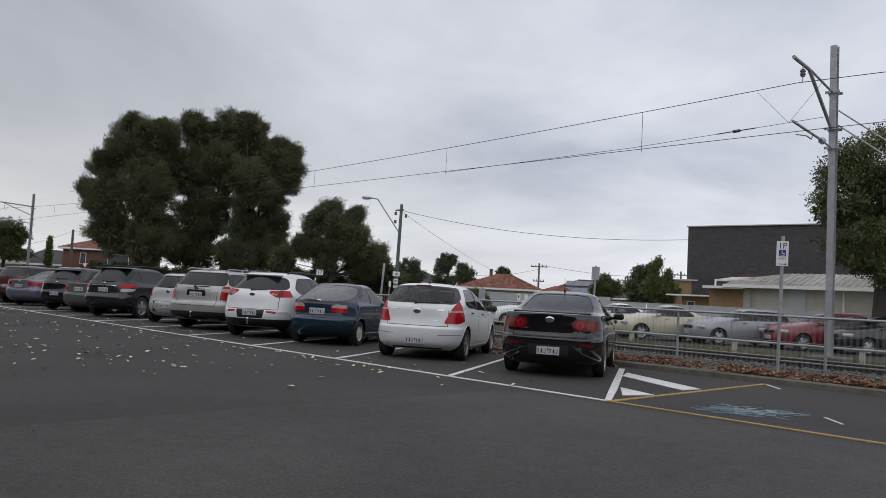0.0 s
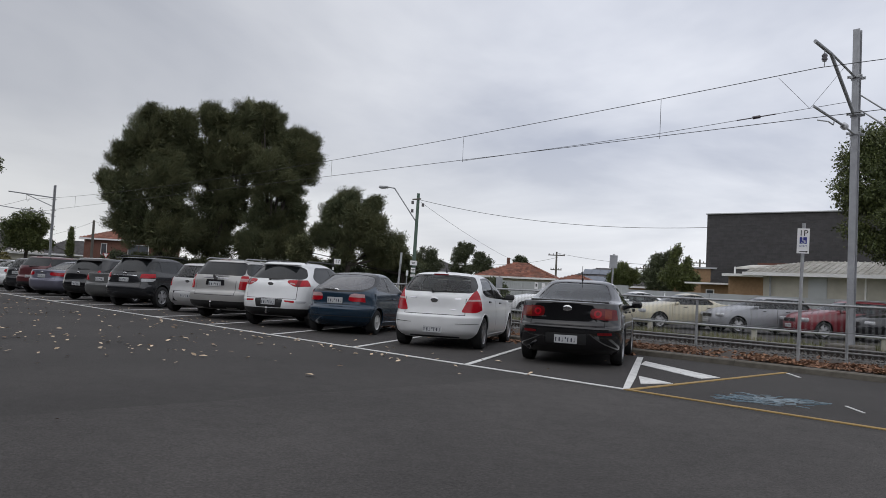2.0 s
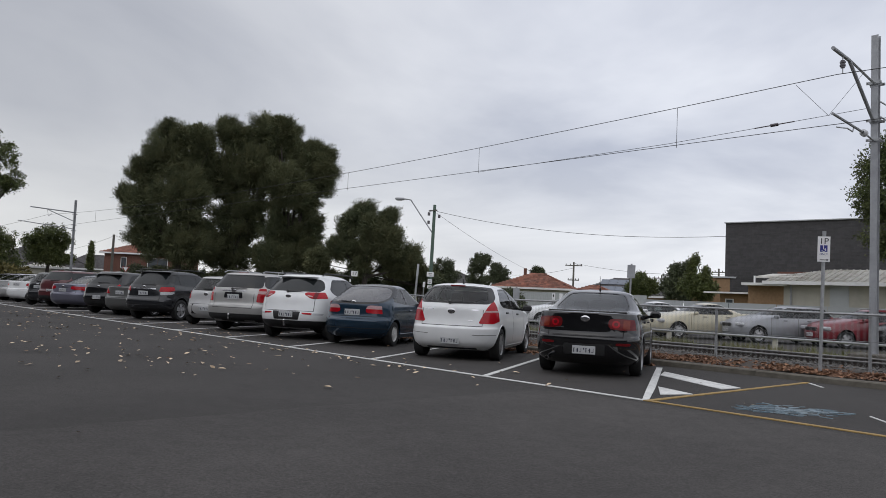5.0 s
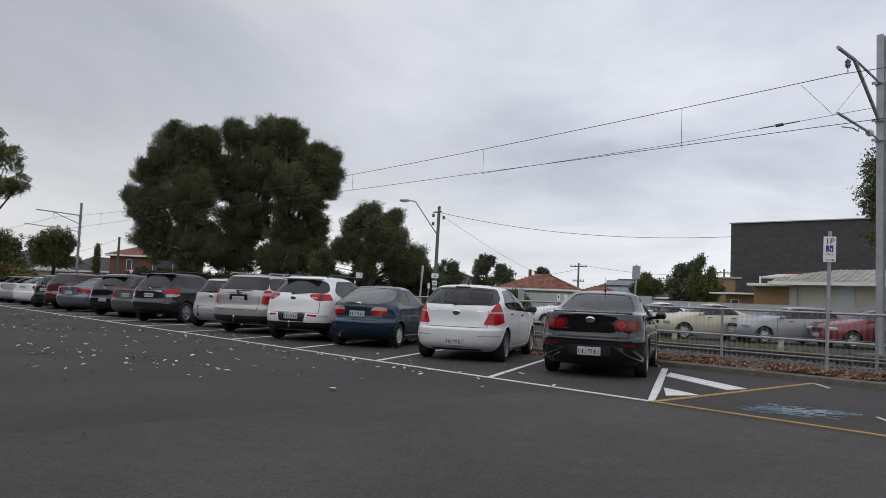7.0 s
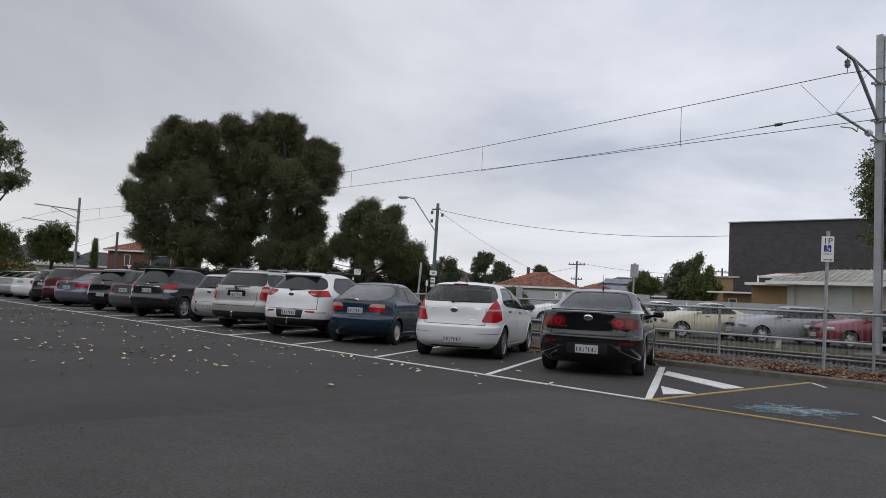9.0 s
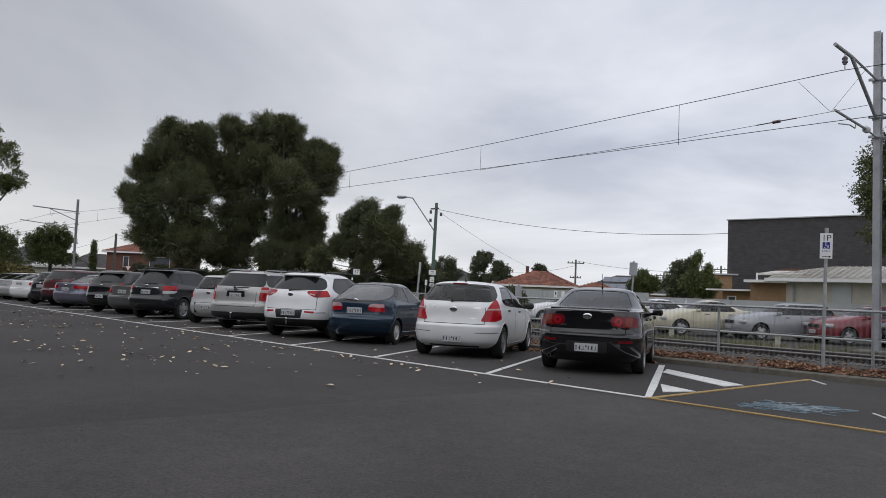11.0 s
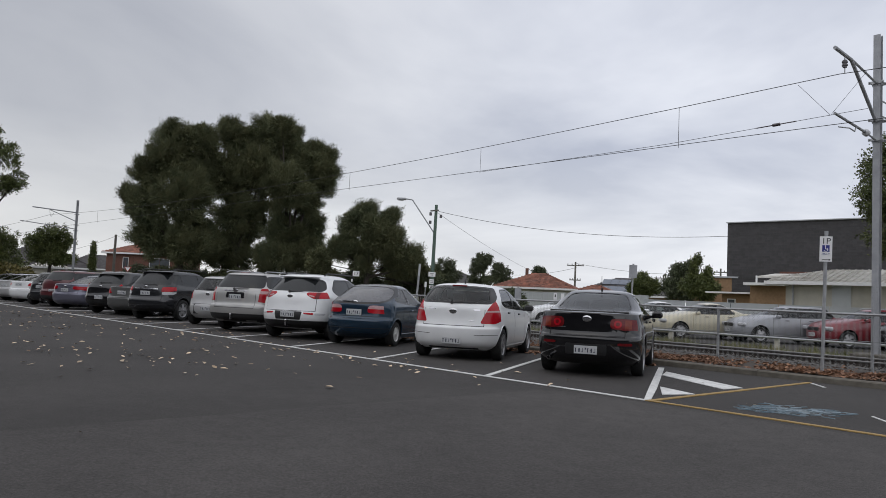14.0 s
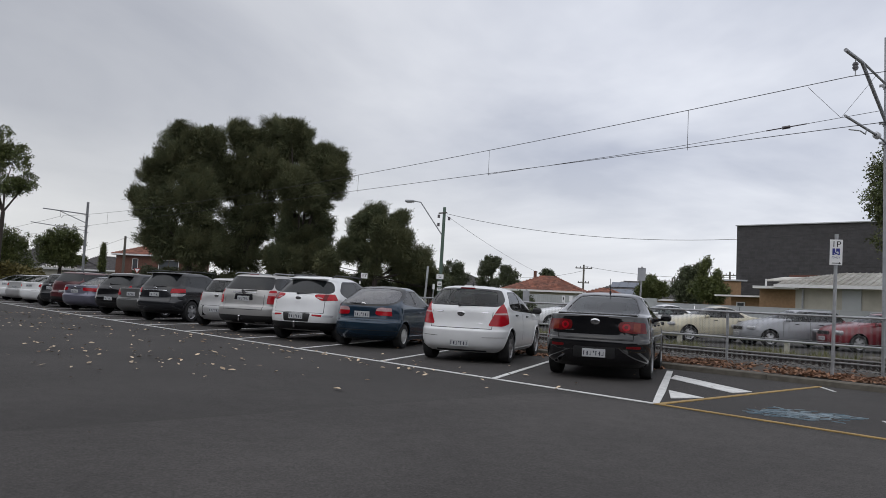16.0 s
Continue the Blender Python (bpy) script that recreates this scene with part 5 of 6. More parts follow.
def window(parent, m, w, h, cols=2, frame="white"):
    f = bmesh.new()
    for s in (-1, 1):
        box(f, (s * w / 2, 0, 0), (0.06, 0.10, h + 0.06)); box(f, (0, 0, s * h / 2), (w, 0.10, 0.06))
    o = part("window", f, frame, parent)
    o.matrix_basis = m
    for i in range(cols):
        pw = w / cols
        p = part("pane", boxes(((-w / 2 + pw * (i + 0.5), 0, 0), (pw - 0.05, 0.02, h - 0.05))), "window", o)
    return o


def hip_house(name, label, m, w, d, ze, zr, wall, roof, windows=(), storeys=1, chimney=None, over=0.5):
    g = empty(name, m, label, "house", "houses beyond the railway")
    t = 0.25
    bm = boxes(((0, -d / 2 + t / 2, ze / 2), (w, t, ze)), ((0, d / 2 - t / 2, ze / 2), (w, t, ze)), ((-w / 2 + t / 2, 0, ze / 2), (t, d - 2 * t, ze)), ((w / 2 - t / 2, 0, ze / 2), (t, d - 2 * t, ze)))
    part("wall", bm, wall, g)
    part("roof", hip_roof(bmesh.new(), -w / 2, w / 2, -d / 2, d / 2, ze, zr, over), roof, g)
    tile_courses(g, -w / 2, w / 2, -d / 2, d / 2, ze, zr, roof, over)
    bm = boxes(((0, -d / 2 - over, ze - 0.08), (w + 2 * over, 0.06, 0.2)), ((w / 2 + over, 0, ze - 0.08), (0.06, d + 2 * over - 0.1, 0.2)), ((-w / 2 - over, 0, ze - 0.08), (0.06, d + 2 * over - 0.1, 0.2)))
    part("gutter", bm, "white", g)
    for side, a, z, ww, hh in windows:
        window(g, pose(a, -d / 2 - 0.02, z) if side == "f" else pose(w / 2 + 0.02, a, z, 0, 0, 90), ww, hh)
    if chimney:
        part("chimney", boxes(((*chimney, zr + 0.1), (0.32, 0.32, 0.9), 0.02)), "red_brick", g)
    return g


def house_at(across, dist, **k):
    x, y = at_bearing(across, dist)
    turn = k.pop("turn", 0)
    return hip_house(m=pose(x, y, 0, 0, 0, math.degrees(math.atan2(EYE[0] - x, y - EYE[1])) + turn), **k)


house_at(956, 86, name="tiled_house", label="low house with a terracotta tiled hip roof", w=8.0, d=6.6, ze=2.75, zr=4.45, wall="cream", roof="tile", turn=-10,
         windows=[("f", -2, 1.5, 1.6, 1.2), ("f", 1.5, 1.5, 1.6, 1.2)], chimney=(-1.6, 0.4))
house_at(1056, 85, name="tiled_house", label="low tiled wing of a house behind a sheet fence", w=5.6, d=5.0, ze=2.2, zr=3.35, wall="cream", roof="tile", turn=-10)
house_at(1115, 98, name="solar_house", label="low house with a dark tiled roof and solar panels", w=12.0, d=9.0, ze=2.5, zr=4.7, wall="tan_brick", roof="dark_tile", turn=-8,
         windows=[("f", 0, 1.5, 1.8, 1.2)])
house_at(818, 120, name="far_house", label="far pale house with a dark roof", w=7, d=7, ze=3.6, zr=5.3, wall="cream", roof="dark_tile", windows=[("f", -1.6, 2.6, 1.5, 1.2), ("f", 1.4, 2.6, 1.5, 1.2)])
house_at(274, 110, name="brick_house", label="two-storey red brick house with a tiled hip roof", w=9.5, d=9.0, ze=5.2, zr=7.2, wall="red_brick", roof="tile", turn=-20,
         windows=[("f", -2.2, 3.9, 0.7, 1.4), ("f", 2.2, 3.9, 2.6, 1.4), ("f", -2.2, 1.3, 0.9, 1.4), ("f", 2.2, 1.3, 2.4, 1.4)])
house_at(170, 128, name="far_house", label="grey tiled roof of a far house", w=10, d=8, ze=3.2, zr=5.4, wall="cream", roof="dark_tile")
house_at(70, 105, name="far_house", label="low house with a grey roof behind the trees", w=11, d=8, ze=2.8, zr=5.2, wall="cream", roof="dark_tile")
house_at(88, 92, name="garden_shed", label="small pale gabled garden shed", w=3, d=3, ze=2.6, zr=3.4, wall="cream", roof="tin", over=0.2)


def solar_panels():
    x, y = at_bearing(1115, 98)
    g = empty("solar_array", pose(x, y, 0, 0, 0, math.degrees(math.atan2(EYE[0] - x, y - EYE[1])) - 8), "blue-grey solar panels on a dark tiled roof", "solar panels")
    me = mesh_of("panel", boxes(((0, 0, 0), (1.0, 1.6, 0.04))), "solar")
    rise = math.degrees(math.atan2(2.2, 5.0))
    for r in range(2):
        for c in range(6):
            t = 0.28 + 0.42 * r
            piece("panel", me, g, pose(-2.6 + c * 1.04, -5 + 5 * t, 2.5 + 2.2 * t + 0.1, rise, 0, 0))


solar_panels()


def dark_hall():
    """Large dark blockwork hall; its long wall faces the car park."""
    x0, y0 = at_bearing(1286, 62)
    x1, y1 = at_bearing(1640, 58.5)
    d = Vector((x1 - x0, y1 - y0, 0))
    ang, w, h = math.degrees(math.atan2(d.y, d.x)), d.length, 7.95
    g = empty("dark_hall", pose(x0, y0, 0, 0, 0, ang), "large windowless dark grey blockwork hall", "building")
    bm = boxes(((w / 2, 0.2, h / 2), (w, 0.2, h)), ((0.15, 8, h / 2), (0.3, 15.4, h)), ((w - 0.15, 8, h / 2), (0.3, 15.4, h)), ((w / 2, 15.8, h / 2), (w, 0.3, h)))
    wall = part("wall", bm, "dark_brick", g)
    part("roof", boxes(((w / 2, 8, h - 0.4), (w - 0.7, 15, 0.15))), "tin", g)
    part("coping", boxes(((w / 2, 0.15, h + 0.03), (w + 0.1, 0.5, 0.07))), "grey_sheet", g)
    # block courses: one shared mesh a course row, proud of the joints
    vs, fs = [], []
    bw, bh = 0.40, 0.20
    for r in range(int(h / bh)):
        off = 0.2 * (r % 2)
        for c in range(int(w / bw)):
            a, b = c * bw + off + 0.006, r * bh + 0.006
            i = len(vs)
            a1, b1 = min(a + bw - 0.014, w), b + bh - 0.014
            for px, pz, py in ((a, b, 0.1), (a1, b, 0.1), (a1, b1, 0.1), (a, b1, 0.1), (a + .01, b + .01, 0.085), (a1 - .01, b + .01, 0.085), (a1 - .01, b1 - .01, 0.085), (a + .01, b1 - .01, 0.085)):
                vs.append((px, py, pz))
            fs += [(i + 4, i + 5, i + 6, i + 7), (i, i + 1, i + 5, i + 4), (i + 1, i + 2, i + 6, i + 5), (i + 2, i + 3, i + 7, i + 6), (i + 3, i, i + 4, i + 7)]
    me = bpy.data.meshes.new("blockwork")
    me.from_pydata(vs, [], fs)
    mm = mat("dark_block", (0.068, 0.066, 0.068), 0.9, 0, 0.2, 3, 0.3, 20, island=0.13)
    me.materials.append(mm)
    tagged(piece("blockwork", me, wall), kind="stuff")


dark_hall()


def cream_shop():
    """Low cream building with a ribbed tin roof, tan brick wing and flat canopy."""
    x0, y0 = at_bearing(1392, 50)
    x1, y1 = at_bearing(1680, 48)
    d = Vector((x1 - x0, y1 - y0, 0))
    g = empty("cream_building", pose(x0, y0, 0, 0, 0, math.degrees(math.atan2(d.y, d.x))), "low cream building with a weathered ribbed tin roof", "building")
    w = d.length
    part("wall", boxes(((w / 2, 3, 1.5), (w, 6, 3.0))), "cream", g)
    for i in range(int((w + 1.4) / 0.36)):
        a = -0.9 + i * 0.36
        lo = max(0.0, 1.5 - (a + 0.9) * 0.62)
        bm = bmesh.new()
        e = [(a, 0.0), (a + 0.30, 0.0), (a + 0.31, 0.045), (a + 0.35, 0.045), (a + 0.36, 0.0)]
        lower = [bm.verts.new((x, -0.7, 3.08 + z)) for x, z in e]
        upper = [bm.verts.new((x, 3.2 - lo * 1.5, 4.02 - lo * 0.36 + z)) for x, z in e]
        for k in range(4):
            bm.faces.new((lower[k], lower[k + 1], upper[k + 1], upper[k]))
        bmesh.ops.solidify(bm, geom=bm.faces[:], thickness=0.03)
        part("roof_sheet", bm, "tin", g)
    part("gutter", boxes(((w / 2 - 0.4, -0.75, 3.0), (w + 1.2, 0.14, 0.2))), "white", g)
    for cx, cw in ((3.1, 1.0), (5.6, 0.08)):
        part("wall_pier", boxes(((cx, -0.04, 1.5), (cw, 0.08, 2.95))), "grey_sheet" if cw > 0.5 else "white", g)
    bm = tube(bmesh.new(), (0.45, -0.12, 0), (0.45, -0.12, 2.9), 0.06, n=8)
    part("downpipe", bm, "steel", g)
    # tan brick wing
    wing = part("brick_wing", boxes(((-1.1, 2.6, 1.42), (2.3, 4.6, 2.84)), ((-3.5, 4.0, 1.15), (2.5, 4.0, 2.3))), "tan_brick", g)
    part("wing_roof", boxes(((-1.05, 1.7, 2.9), (2.5, 4.8, 0.16)), ((-3.7, 3.2, 2.36), (3.6, 4.2, 0.10))), "white", g)
    part("wing_top_roof", boxes(((-0.6, 2.4, 3.3), (2.6, 3.0, 0.12), 0.02, pose(0, 0, 0.0, 6))), "tin", g)
    part("parapet_brick", boxes(((-0.6, 6.0, 3.2), (3.6, 0.3, 1.6))), "red_brick", g)
    window(g, pose(-4.1, 1.98, 1.5), 0.5, 0.9, 1)
    bm = tube(bmesh.new(), (-1.9, 0.4, 2.6), (-1.9, 0.4, 3.45), 0.06, n=8)
    part("vent_pipe", bm, "white", g)
    tan = empty("tan_upper_block", pose(*at_bearing(1268, 64), 0, 0, 0, 24), "tan brick upper block behind the shops", "building")
    part("wall", boxes(((0, 0, 1.85), (3.4, 4.0, 3.7))), "tan_brick", tan)
    part("roof", boxes(((0, 0, 3.75), (3.6, 4.3, 0.12))), "grey_sheet", tan)


cream_shop()


def sheet_fence():
    x0, y0 = at_bearing(1140, 45)
    x1, y1 = at_bearing(1700, 43)
    d = Vector((x1 - x0, y1 - y0, 0))
    g = empty("sheet_metal_fence", pose(x0, y0, 0, 0, 0, math.degrees(math.atan2(d.y, d.x))), "pale grey sheet metal boundary fence", "fence", kind="structure")
    me = mesh_of("panel", boxes(((1.2, 0, 0.80), (2.36, 0.04, 1.6)), *[((0.2 + i * 0.4, -0.025, 0.80), (0.06, 0.02, 1.56)) for i in range(6)], ((1.2, 0, 1.6), (2.38, 0.07, 0.05))), "grey_sheet")
    for i in range(int(d.length / 2.4) + 1):
        piece("panel", me, g, pose(i * 2.4, 0, 0.06 * (i > 5)))
    x0, y0 = at_bearing(880, 66)
    x1, y1 = at_bearing(1160, 58)
    d = Vector((x1 - x0, y1 - y0, 0))
    g = empty("sheet_metal_fence", pose(x0, y0, 0, 0, 0, math.degrees(math.atan2(d.y, d.x))), "pale grey sheet fence below the tiled house", "fence", kind="structure")
    for i in range(int(d.length / 2.4)):
        piece("panel", me, g, pose(i * 2.4, 0, 0.42))


sheet_fence()


# ---- poles and signs ----
def lamp_pole():
    x, y = at_bearing(764, 58)
    R, D = right_of(x, y)
    g = empty("street_lamp", pose(x, y, 0), "leaning timber power pole with a street lamp arm", "street lamp")
    bm = tube(bmesh.new(), (0, 0, 0), R * 0.12 + Vector((0, 0, 8.35)), 0.16, 0.12, 10)
    part("pole", bm, "green_pole", g, smooth=60)
    a, b, c = R * 0.0 + Vector((0, 0, 6.2)), R * -1.75 + Vector((0, 0, 8.65)), R * -2.3 + Vector((0, 0, 8.72))
    part("lamp_arm", polytube(bmesh.new(), [a, a.lerp(b, 0.5), b, c], 0.045, 8), "galv", g)
    bm = bmesh.new()
    box(bm, (0, 0, 0), (0.75, 0.3, 0.18), 0.06)
    o = part("lamp_head", bm, "galv", g, smooth=40)
    o.matrix_basis = Matrix.Translation(R * -2.6 + Vector((0, 0, 8.70))) @ pose(0, 0, 0, 0, 0, math.degrees(math.atan2(R.y, R.x)))
    part("lens", boxes(((-0.05, 0, -0.1), (0.45, 0.22, 0.07), 0.03)), "clear_lamp", o)
    bm = boxes(((0, 0, 0), (0.9, 0.1, 0.1)))
    o = part("crossarm", bm, "wood", g)
    o.matrix_basis = Matrix.Translation((0, 0, 7.9))
    for k, z in ((-0.3, 7.75), (-0.3, 7.1), (0.5, 7.6)):
        part("insulator", tube(bmesh.new(), R * k + Vector((0, 0, z)), R * k + Vector((0, 0, z - 0.25)), 0.1, 0.1, 8), "insulator", g)
    return Vector((x, y, 0)), R


def cable(name, a, b, sag, r=0.012, n=22, label="thin dark overhead cable"):
    a, b = Vector(a), Vector(b)
    pts = []
    for i in range(n + 1):
        t = i / n
        p = a.lerp(b, t)
        p.z -= 4 * sag * t * (1 - t)
        pts.append(p)
    tagged(part(name, polytube(bmesh.new(), pts, r, 5), "cable"), label, "cable", "overhead cables", "structure")


LP, LR = lamp_pole()
cable("power_cable", LP + LR * 0.3 + Vector((0, 0, 7.85)), (*at_bearing(1600, 52), 7.05), 1.5, 0.016)
cable("service_cable", LP + LR * 0.3 + Vector((0, 0, 7.7)), (*at_bearing(985, 110), 4.4), 0.6)
cable("power_cable", (*at_bearing(1020, 110), 7.0), (*at_bearing(1330, 100), 6.0), 0.8, 0.02)
cable("power_cable", (*at_bearing(1020, 110), 6.4), (*at_bearing(860, 130), 6.0), 0.8, 0.02)


def timber_pole(across, d, h, cross=True, name="power_pole", label="far timber power pole with crossarms", mt="wood"):
    x, y = at_bearing(across, d)
    R, D = right_of(x, y)
    g = empty(name, pose(x, y, 0), label, "power pole")
    part("pole", tube(bmesh.new(), (0, 0, 0), (0, 0, h), 0.17, 0.12, 8), mt, g, smooth=60)
    if cross:
        for z, w in ((h - 0.5, 2.4), (h - 2.6, 1.6)):
            part("crossarm", tube(bmesh.new(), R * -w / 2 + Vector((0, 0, z)), R * w / 2 + Vector((0, 0, z)), 0.08, n=6), "wood", g)
            bm = bmesh.new()
            for k in (-0.45, -0.2, 0.2, 0.45):
                tube(bm, R * w * k + Vector((0, 0, z)), R * w * k + Vector((0, 0, z + 0.25)), 0.06, n=6)
            part("insulator", bm, "insulator", g)


timber_pole(1018, 110, 7.2)
timber_pole(1175, 120, 6.2)
timber_pole(1276, 110, 6.9)
timber_pole(201, 85, 6.2, False, "service_pole", "slim dark timber service pole", "wood")
cable("service_cable", (*at_bearing(203, 85), 6.1), (*at_bearing(330, 100), 5.2), 0.3)
cable("service_cable", (*at_bearing(203, 85), 6.1), (*at_bearing(60, 95), 3.9), 0.4)


def sign_post(name, label, x, y, h, w, sh, plates, lean=0, pole_r=0.03, z0=0.0, turn=None, mt="galv"):
    """plates: list of (centre height, width, height, material, backside)."""
    ang = math.degrees(math.atan2(EYE[0] - x, y - EYE[1])) if turn is None else turn
    g = empty(name, pose(x, y, z0, 0, 0, ang) @ pose(0, 0, 0, 0, lean, 0), label, "sign")
    part("post", tube(bmesh.new(), (0, 0, -0.05), (0, 0, h), pole_r, n=10), mt, g, smooth=60)
    out = []
    for zc, pw, ph, pm in plates:
        out.append(part("sign_plate", boxes(((0, -pole_r - 0.012, zc), (pw, 0.006, ph), 0.002)), pm, g))
    return g, out


def parking_sign():
    g, (p,) = sign_post("parking_sign", "white disabled parking sign on a galvanised post", -0.15, 5.87, 2.56, 0, 0, [(2.27, 0.205, 0.46, "sign_white")], 1.0, 0.03, 0.1)
    f = -0.048
    rot = lambda x, z: pose(x, f, z, 90, 0, 0)
    text_part("sign_text", "1P", 0.155, "sign_black", p, rot(0.0, 2.41), "black characters 1P")
    text_part("sign_text", "ONLY", 0.05, "sign_blue", p, rot(0.0, 2.175), "small blue word ONLY")
    b = part("symbol_panel", boxes(((0, f + 0.002, 2.28), (0.12, 0.004, 0.12))), "sign_blue", p, "blue wheelchair symbol panel")
    bm = bmesh.new()
    for i in range(14):
        a0, a1 = radians(200 + i * 15), radians(215 + i * 15)
        c = Vector((0.0, f - 0.003, 2.262))
        tube(bm, c + Vector((math.cos(a0), 0, math.sin(a0))) * 0.034, c + Vector((math.cos(a1), 0, math.sin(a1))) * 0.034, 0.0045, n=5)
    polytube(bm, [(-0.008, f - 0.003, 2.325), (-0.006, f - 0.003, 2.272), (0.022, f - 0.003, 2.268), (0.036, f - 0.003, 2.238)], 0.006, 5)
    tube(bm, (-0.009, f - 0.001, 2.333), (-0.009, f - 0.006, 2.333), 0.009, n=8)
    part("wheelchair_symbol", bm, "sign_white", b)
    bm = boxes(((0, f, 2.075), (0.12, 0.003, 0.012)))
    slab_pts = [(0.05, 2.055), (0.05, 2.095), (0.085, 2.075)]
    v = [bm.verts.new((a, f - 0.002, c)) for a, c in slab_pts]
    bm.faces.new(v)
    part("arrow", bm, "sign_black", p)
    part("post_cap", tube(bmesh.new(), (0, 0, 2.54), (0, 0, 2.60), 0.033, n=10), "galv", g)


parking_sign()
x, y = at_bearing(1117, 25)
sign_post("sign_back", "grey back of a sign on a post beside the railway", x, y, 2.55, 0, 0, [(2.30, 0.25, 0.42, "steel")], 1.5, 0.03)
x, y = at_bearing(737, 36)
sign_post("sign_back", "pale back of a narrow sign by the road", x, y, 2.75, 0, 0, [(2.45, 0.10, 0.55, "grey_sheet")], 3, 0.05)
x, y = at_bearing(622, 40)
g, (p,) = sign_post("stop_marker", "white marker plate with number 17 on a banded post", x, y, 2.45, 0, 0, [(2.25, 0.34, 0.28, "sign_white")], 1, 0.035, mt="sign_black")
p.matrix_basis = pose(0.2, 0, 0)
text_part("marker_text", "17", 0.26, "sign_black", p, pose(0, -0.055, 2.25, 90, 0, 0), "black number 17")
for i in range(6):
    part("white_band", tube(bmesh.new(), (0, 0, 0.3 + i * 0.3), (0, 0, 0.45 + i * 0.3), 0.038, n=10), "sign_white", g)
x, y = at_bearing(763, 45)
g, ps = sign_post("street_signs", "stack of small white street signs on a post", x, y, 2.7, 0, 0, [(2.55, 0.42, 0.28, "sign_white"), (2.12, 0.26, 0.28, "sign_white"), (1.8, 0.26, 0.18, "sign_white")], 1, 0.04, mt="green_pole")
for p, zc in zip(ps, (2.55, 2.12, 1.8)):
    part("sign_marking", boxes(((0, -0.06, zc + 0.04), (0.2, 0.004, 0.03)), ((0, -0.06, zc - 0.04), (0.16, 0.004, 0.03))), "sign_black", p, "dark bars of small writing")
x, y = at_bearing(752, 46)
sign_post("sign_back", "small plain white sign plate", x, y, 2.1, 0, 0, [(1.95, 0.14, 0.32, "sign_white")], 2, 0.03)
x, y = at_bearing(984, 47)
g, (p,) = sign_post("small_sign", "small white sign with a dark mark", x, y, 1.75, 0, 0, [(1.58, 0.2, 0.42, "sign_white")], 0, 0.025)
part("sign_marking", boxes(((0, -0.05, 1.62), (0.07, 0.004, 0.16))), "sign_black", p)
x, y = at_bearing(997, 47)
sign_post("small_sign", "small plain white sign plate", x, y, 1.8, 0, 0, [(1.62, 0.2, 0.32, "sign_white")], 0, 0.025)
x, y = at_bearing(918, 30)
sign_post("sign_back", "grey back of a sign beside the railway", x, y, 1.75, 0, 0, [(1.45, 0.26, 0.5, "steel")], 0, 0.03)
x, y = at_bearing(226, 70)
g, (p,) = sign_post("give_way_sign", "small red and white give way sign", x, y, 2.3, 0, 0, [(2.2, 0.1, 0.1, "sign_white")], 0, 0.04)
bm = bmesh.new()
v = [bm.verts.new(c) for c in ((-0.30, -0.07, 2.62), (0.30, -0.07, 2.62), (0, -0.07, 2.12))]
bm.faces.new(v)
bmesh.ops.solidify(bm, geom=bm.faces[:], thickness=0.01)
part("triangle", bm, "sign_red", p, "red triangle")
bm = bmesh.new()
v = [bm.verts.new(c) for c in ((-0.20, -0.085, 2.57), (0.20, -0.085, 2.57), (0, -0.085, 2.22))]
bm.faces.new(v)
part("triangle_face", bm, "sign_white", p, "white triangle face")


# ---- car shapes ----
for nm, c, mt, ro in (("paint_black", (0.004, 0.004, 0.005), 0, 0.09), ("paint_white", (0.75, 0.76, 0.765), 0, 0.25), ("paint_blue", (0.009, 0.030, 0.056), 0.3, 0.2),
                      ("paint_silver", (0.42, 0.415, 0.405), 0.5, 0.35), ("paint_light_silver", (0.48, 0.48, 0.48), 0.4, 0.35), ("paint_charcoal", (0.016, 0.017, 0.020), 0.2, 0.16),
                      ("paint_grey", (0.12, 0.122, 0.12), 0.4, 0.32), ("paint_lilac", (0.17, 0.17, 0.22), 0.5, 0.3), ("paint_maroon", (0.085, 0.014, 0.018), 0.1, 0.3),
                      ("paint_beige", (0.52, 0.48, 0.36), 0.2, 0.35), ("paint_red", (0.17, 0.012, 0.02), 0, 0.3), ("paint_far_silver", (0.30, 0.31, 0.33), 0.3, 0.35)):
    M[nm] = paint(nm, c, mt, ro)

SEDAN = dict(
    rows=[(.20, -.74, 3.38, .77), (.30, -.90, 3.47, .84), (.42, -.96, 3.51, .868), (.60, -.98, 3.50, .878), (.665, -.965, 3.47, .876), (.70, -.925, 3.45, .874), (.85, -.91, 3.30, .862),
          (.95, -.90, 2.95, .845), (1.03, -.90, 2.5, .825), (1.055, -.82, 2.35, .81), (1.075, -.40, 2.25, .795), (1.10, -.22, 2.17, .78), (1.22, .12, 1.92, .705), (1.33, .46, 1.62, .635),
          (1.395, .68, 1.40, .565), (1.432, .86, 1.25, .47), (1.450, 1.0, 1.12, .32)],
    kt=0.30, wb=2.64, len=4.49, track=1.52, r=0.315, belt=1.0, seat_x=0.45, mirror_x=1.95, hs=1.0,
    rear_win=[(.30, 1.075), (.64, 1.10), (.49, 1.37), (.25, 1.395)], wind=[(.68, 1.06), (.52, 1.38)],
    side_win=[[(.30, 1.05), (1.02, 1.02), (1.02, 1.37), (.72, 1.36)], [(1.08, 1.02), (2.02, 1.0), (1.42, 1.37), (1.08, 1.37)]],
    lamps=[("dark_red_lamp", [(.385, .80), (.95, .775), (.95, .945), (.40, .965)], -.62)],
    plate_z=0.44, handles=[(.55, .90), (1.55, .89)], wheel="five")


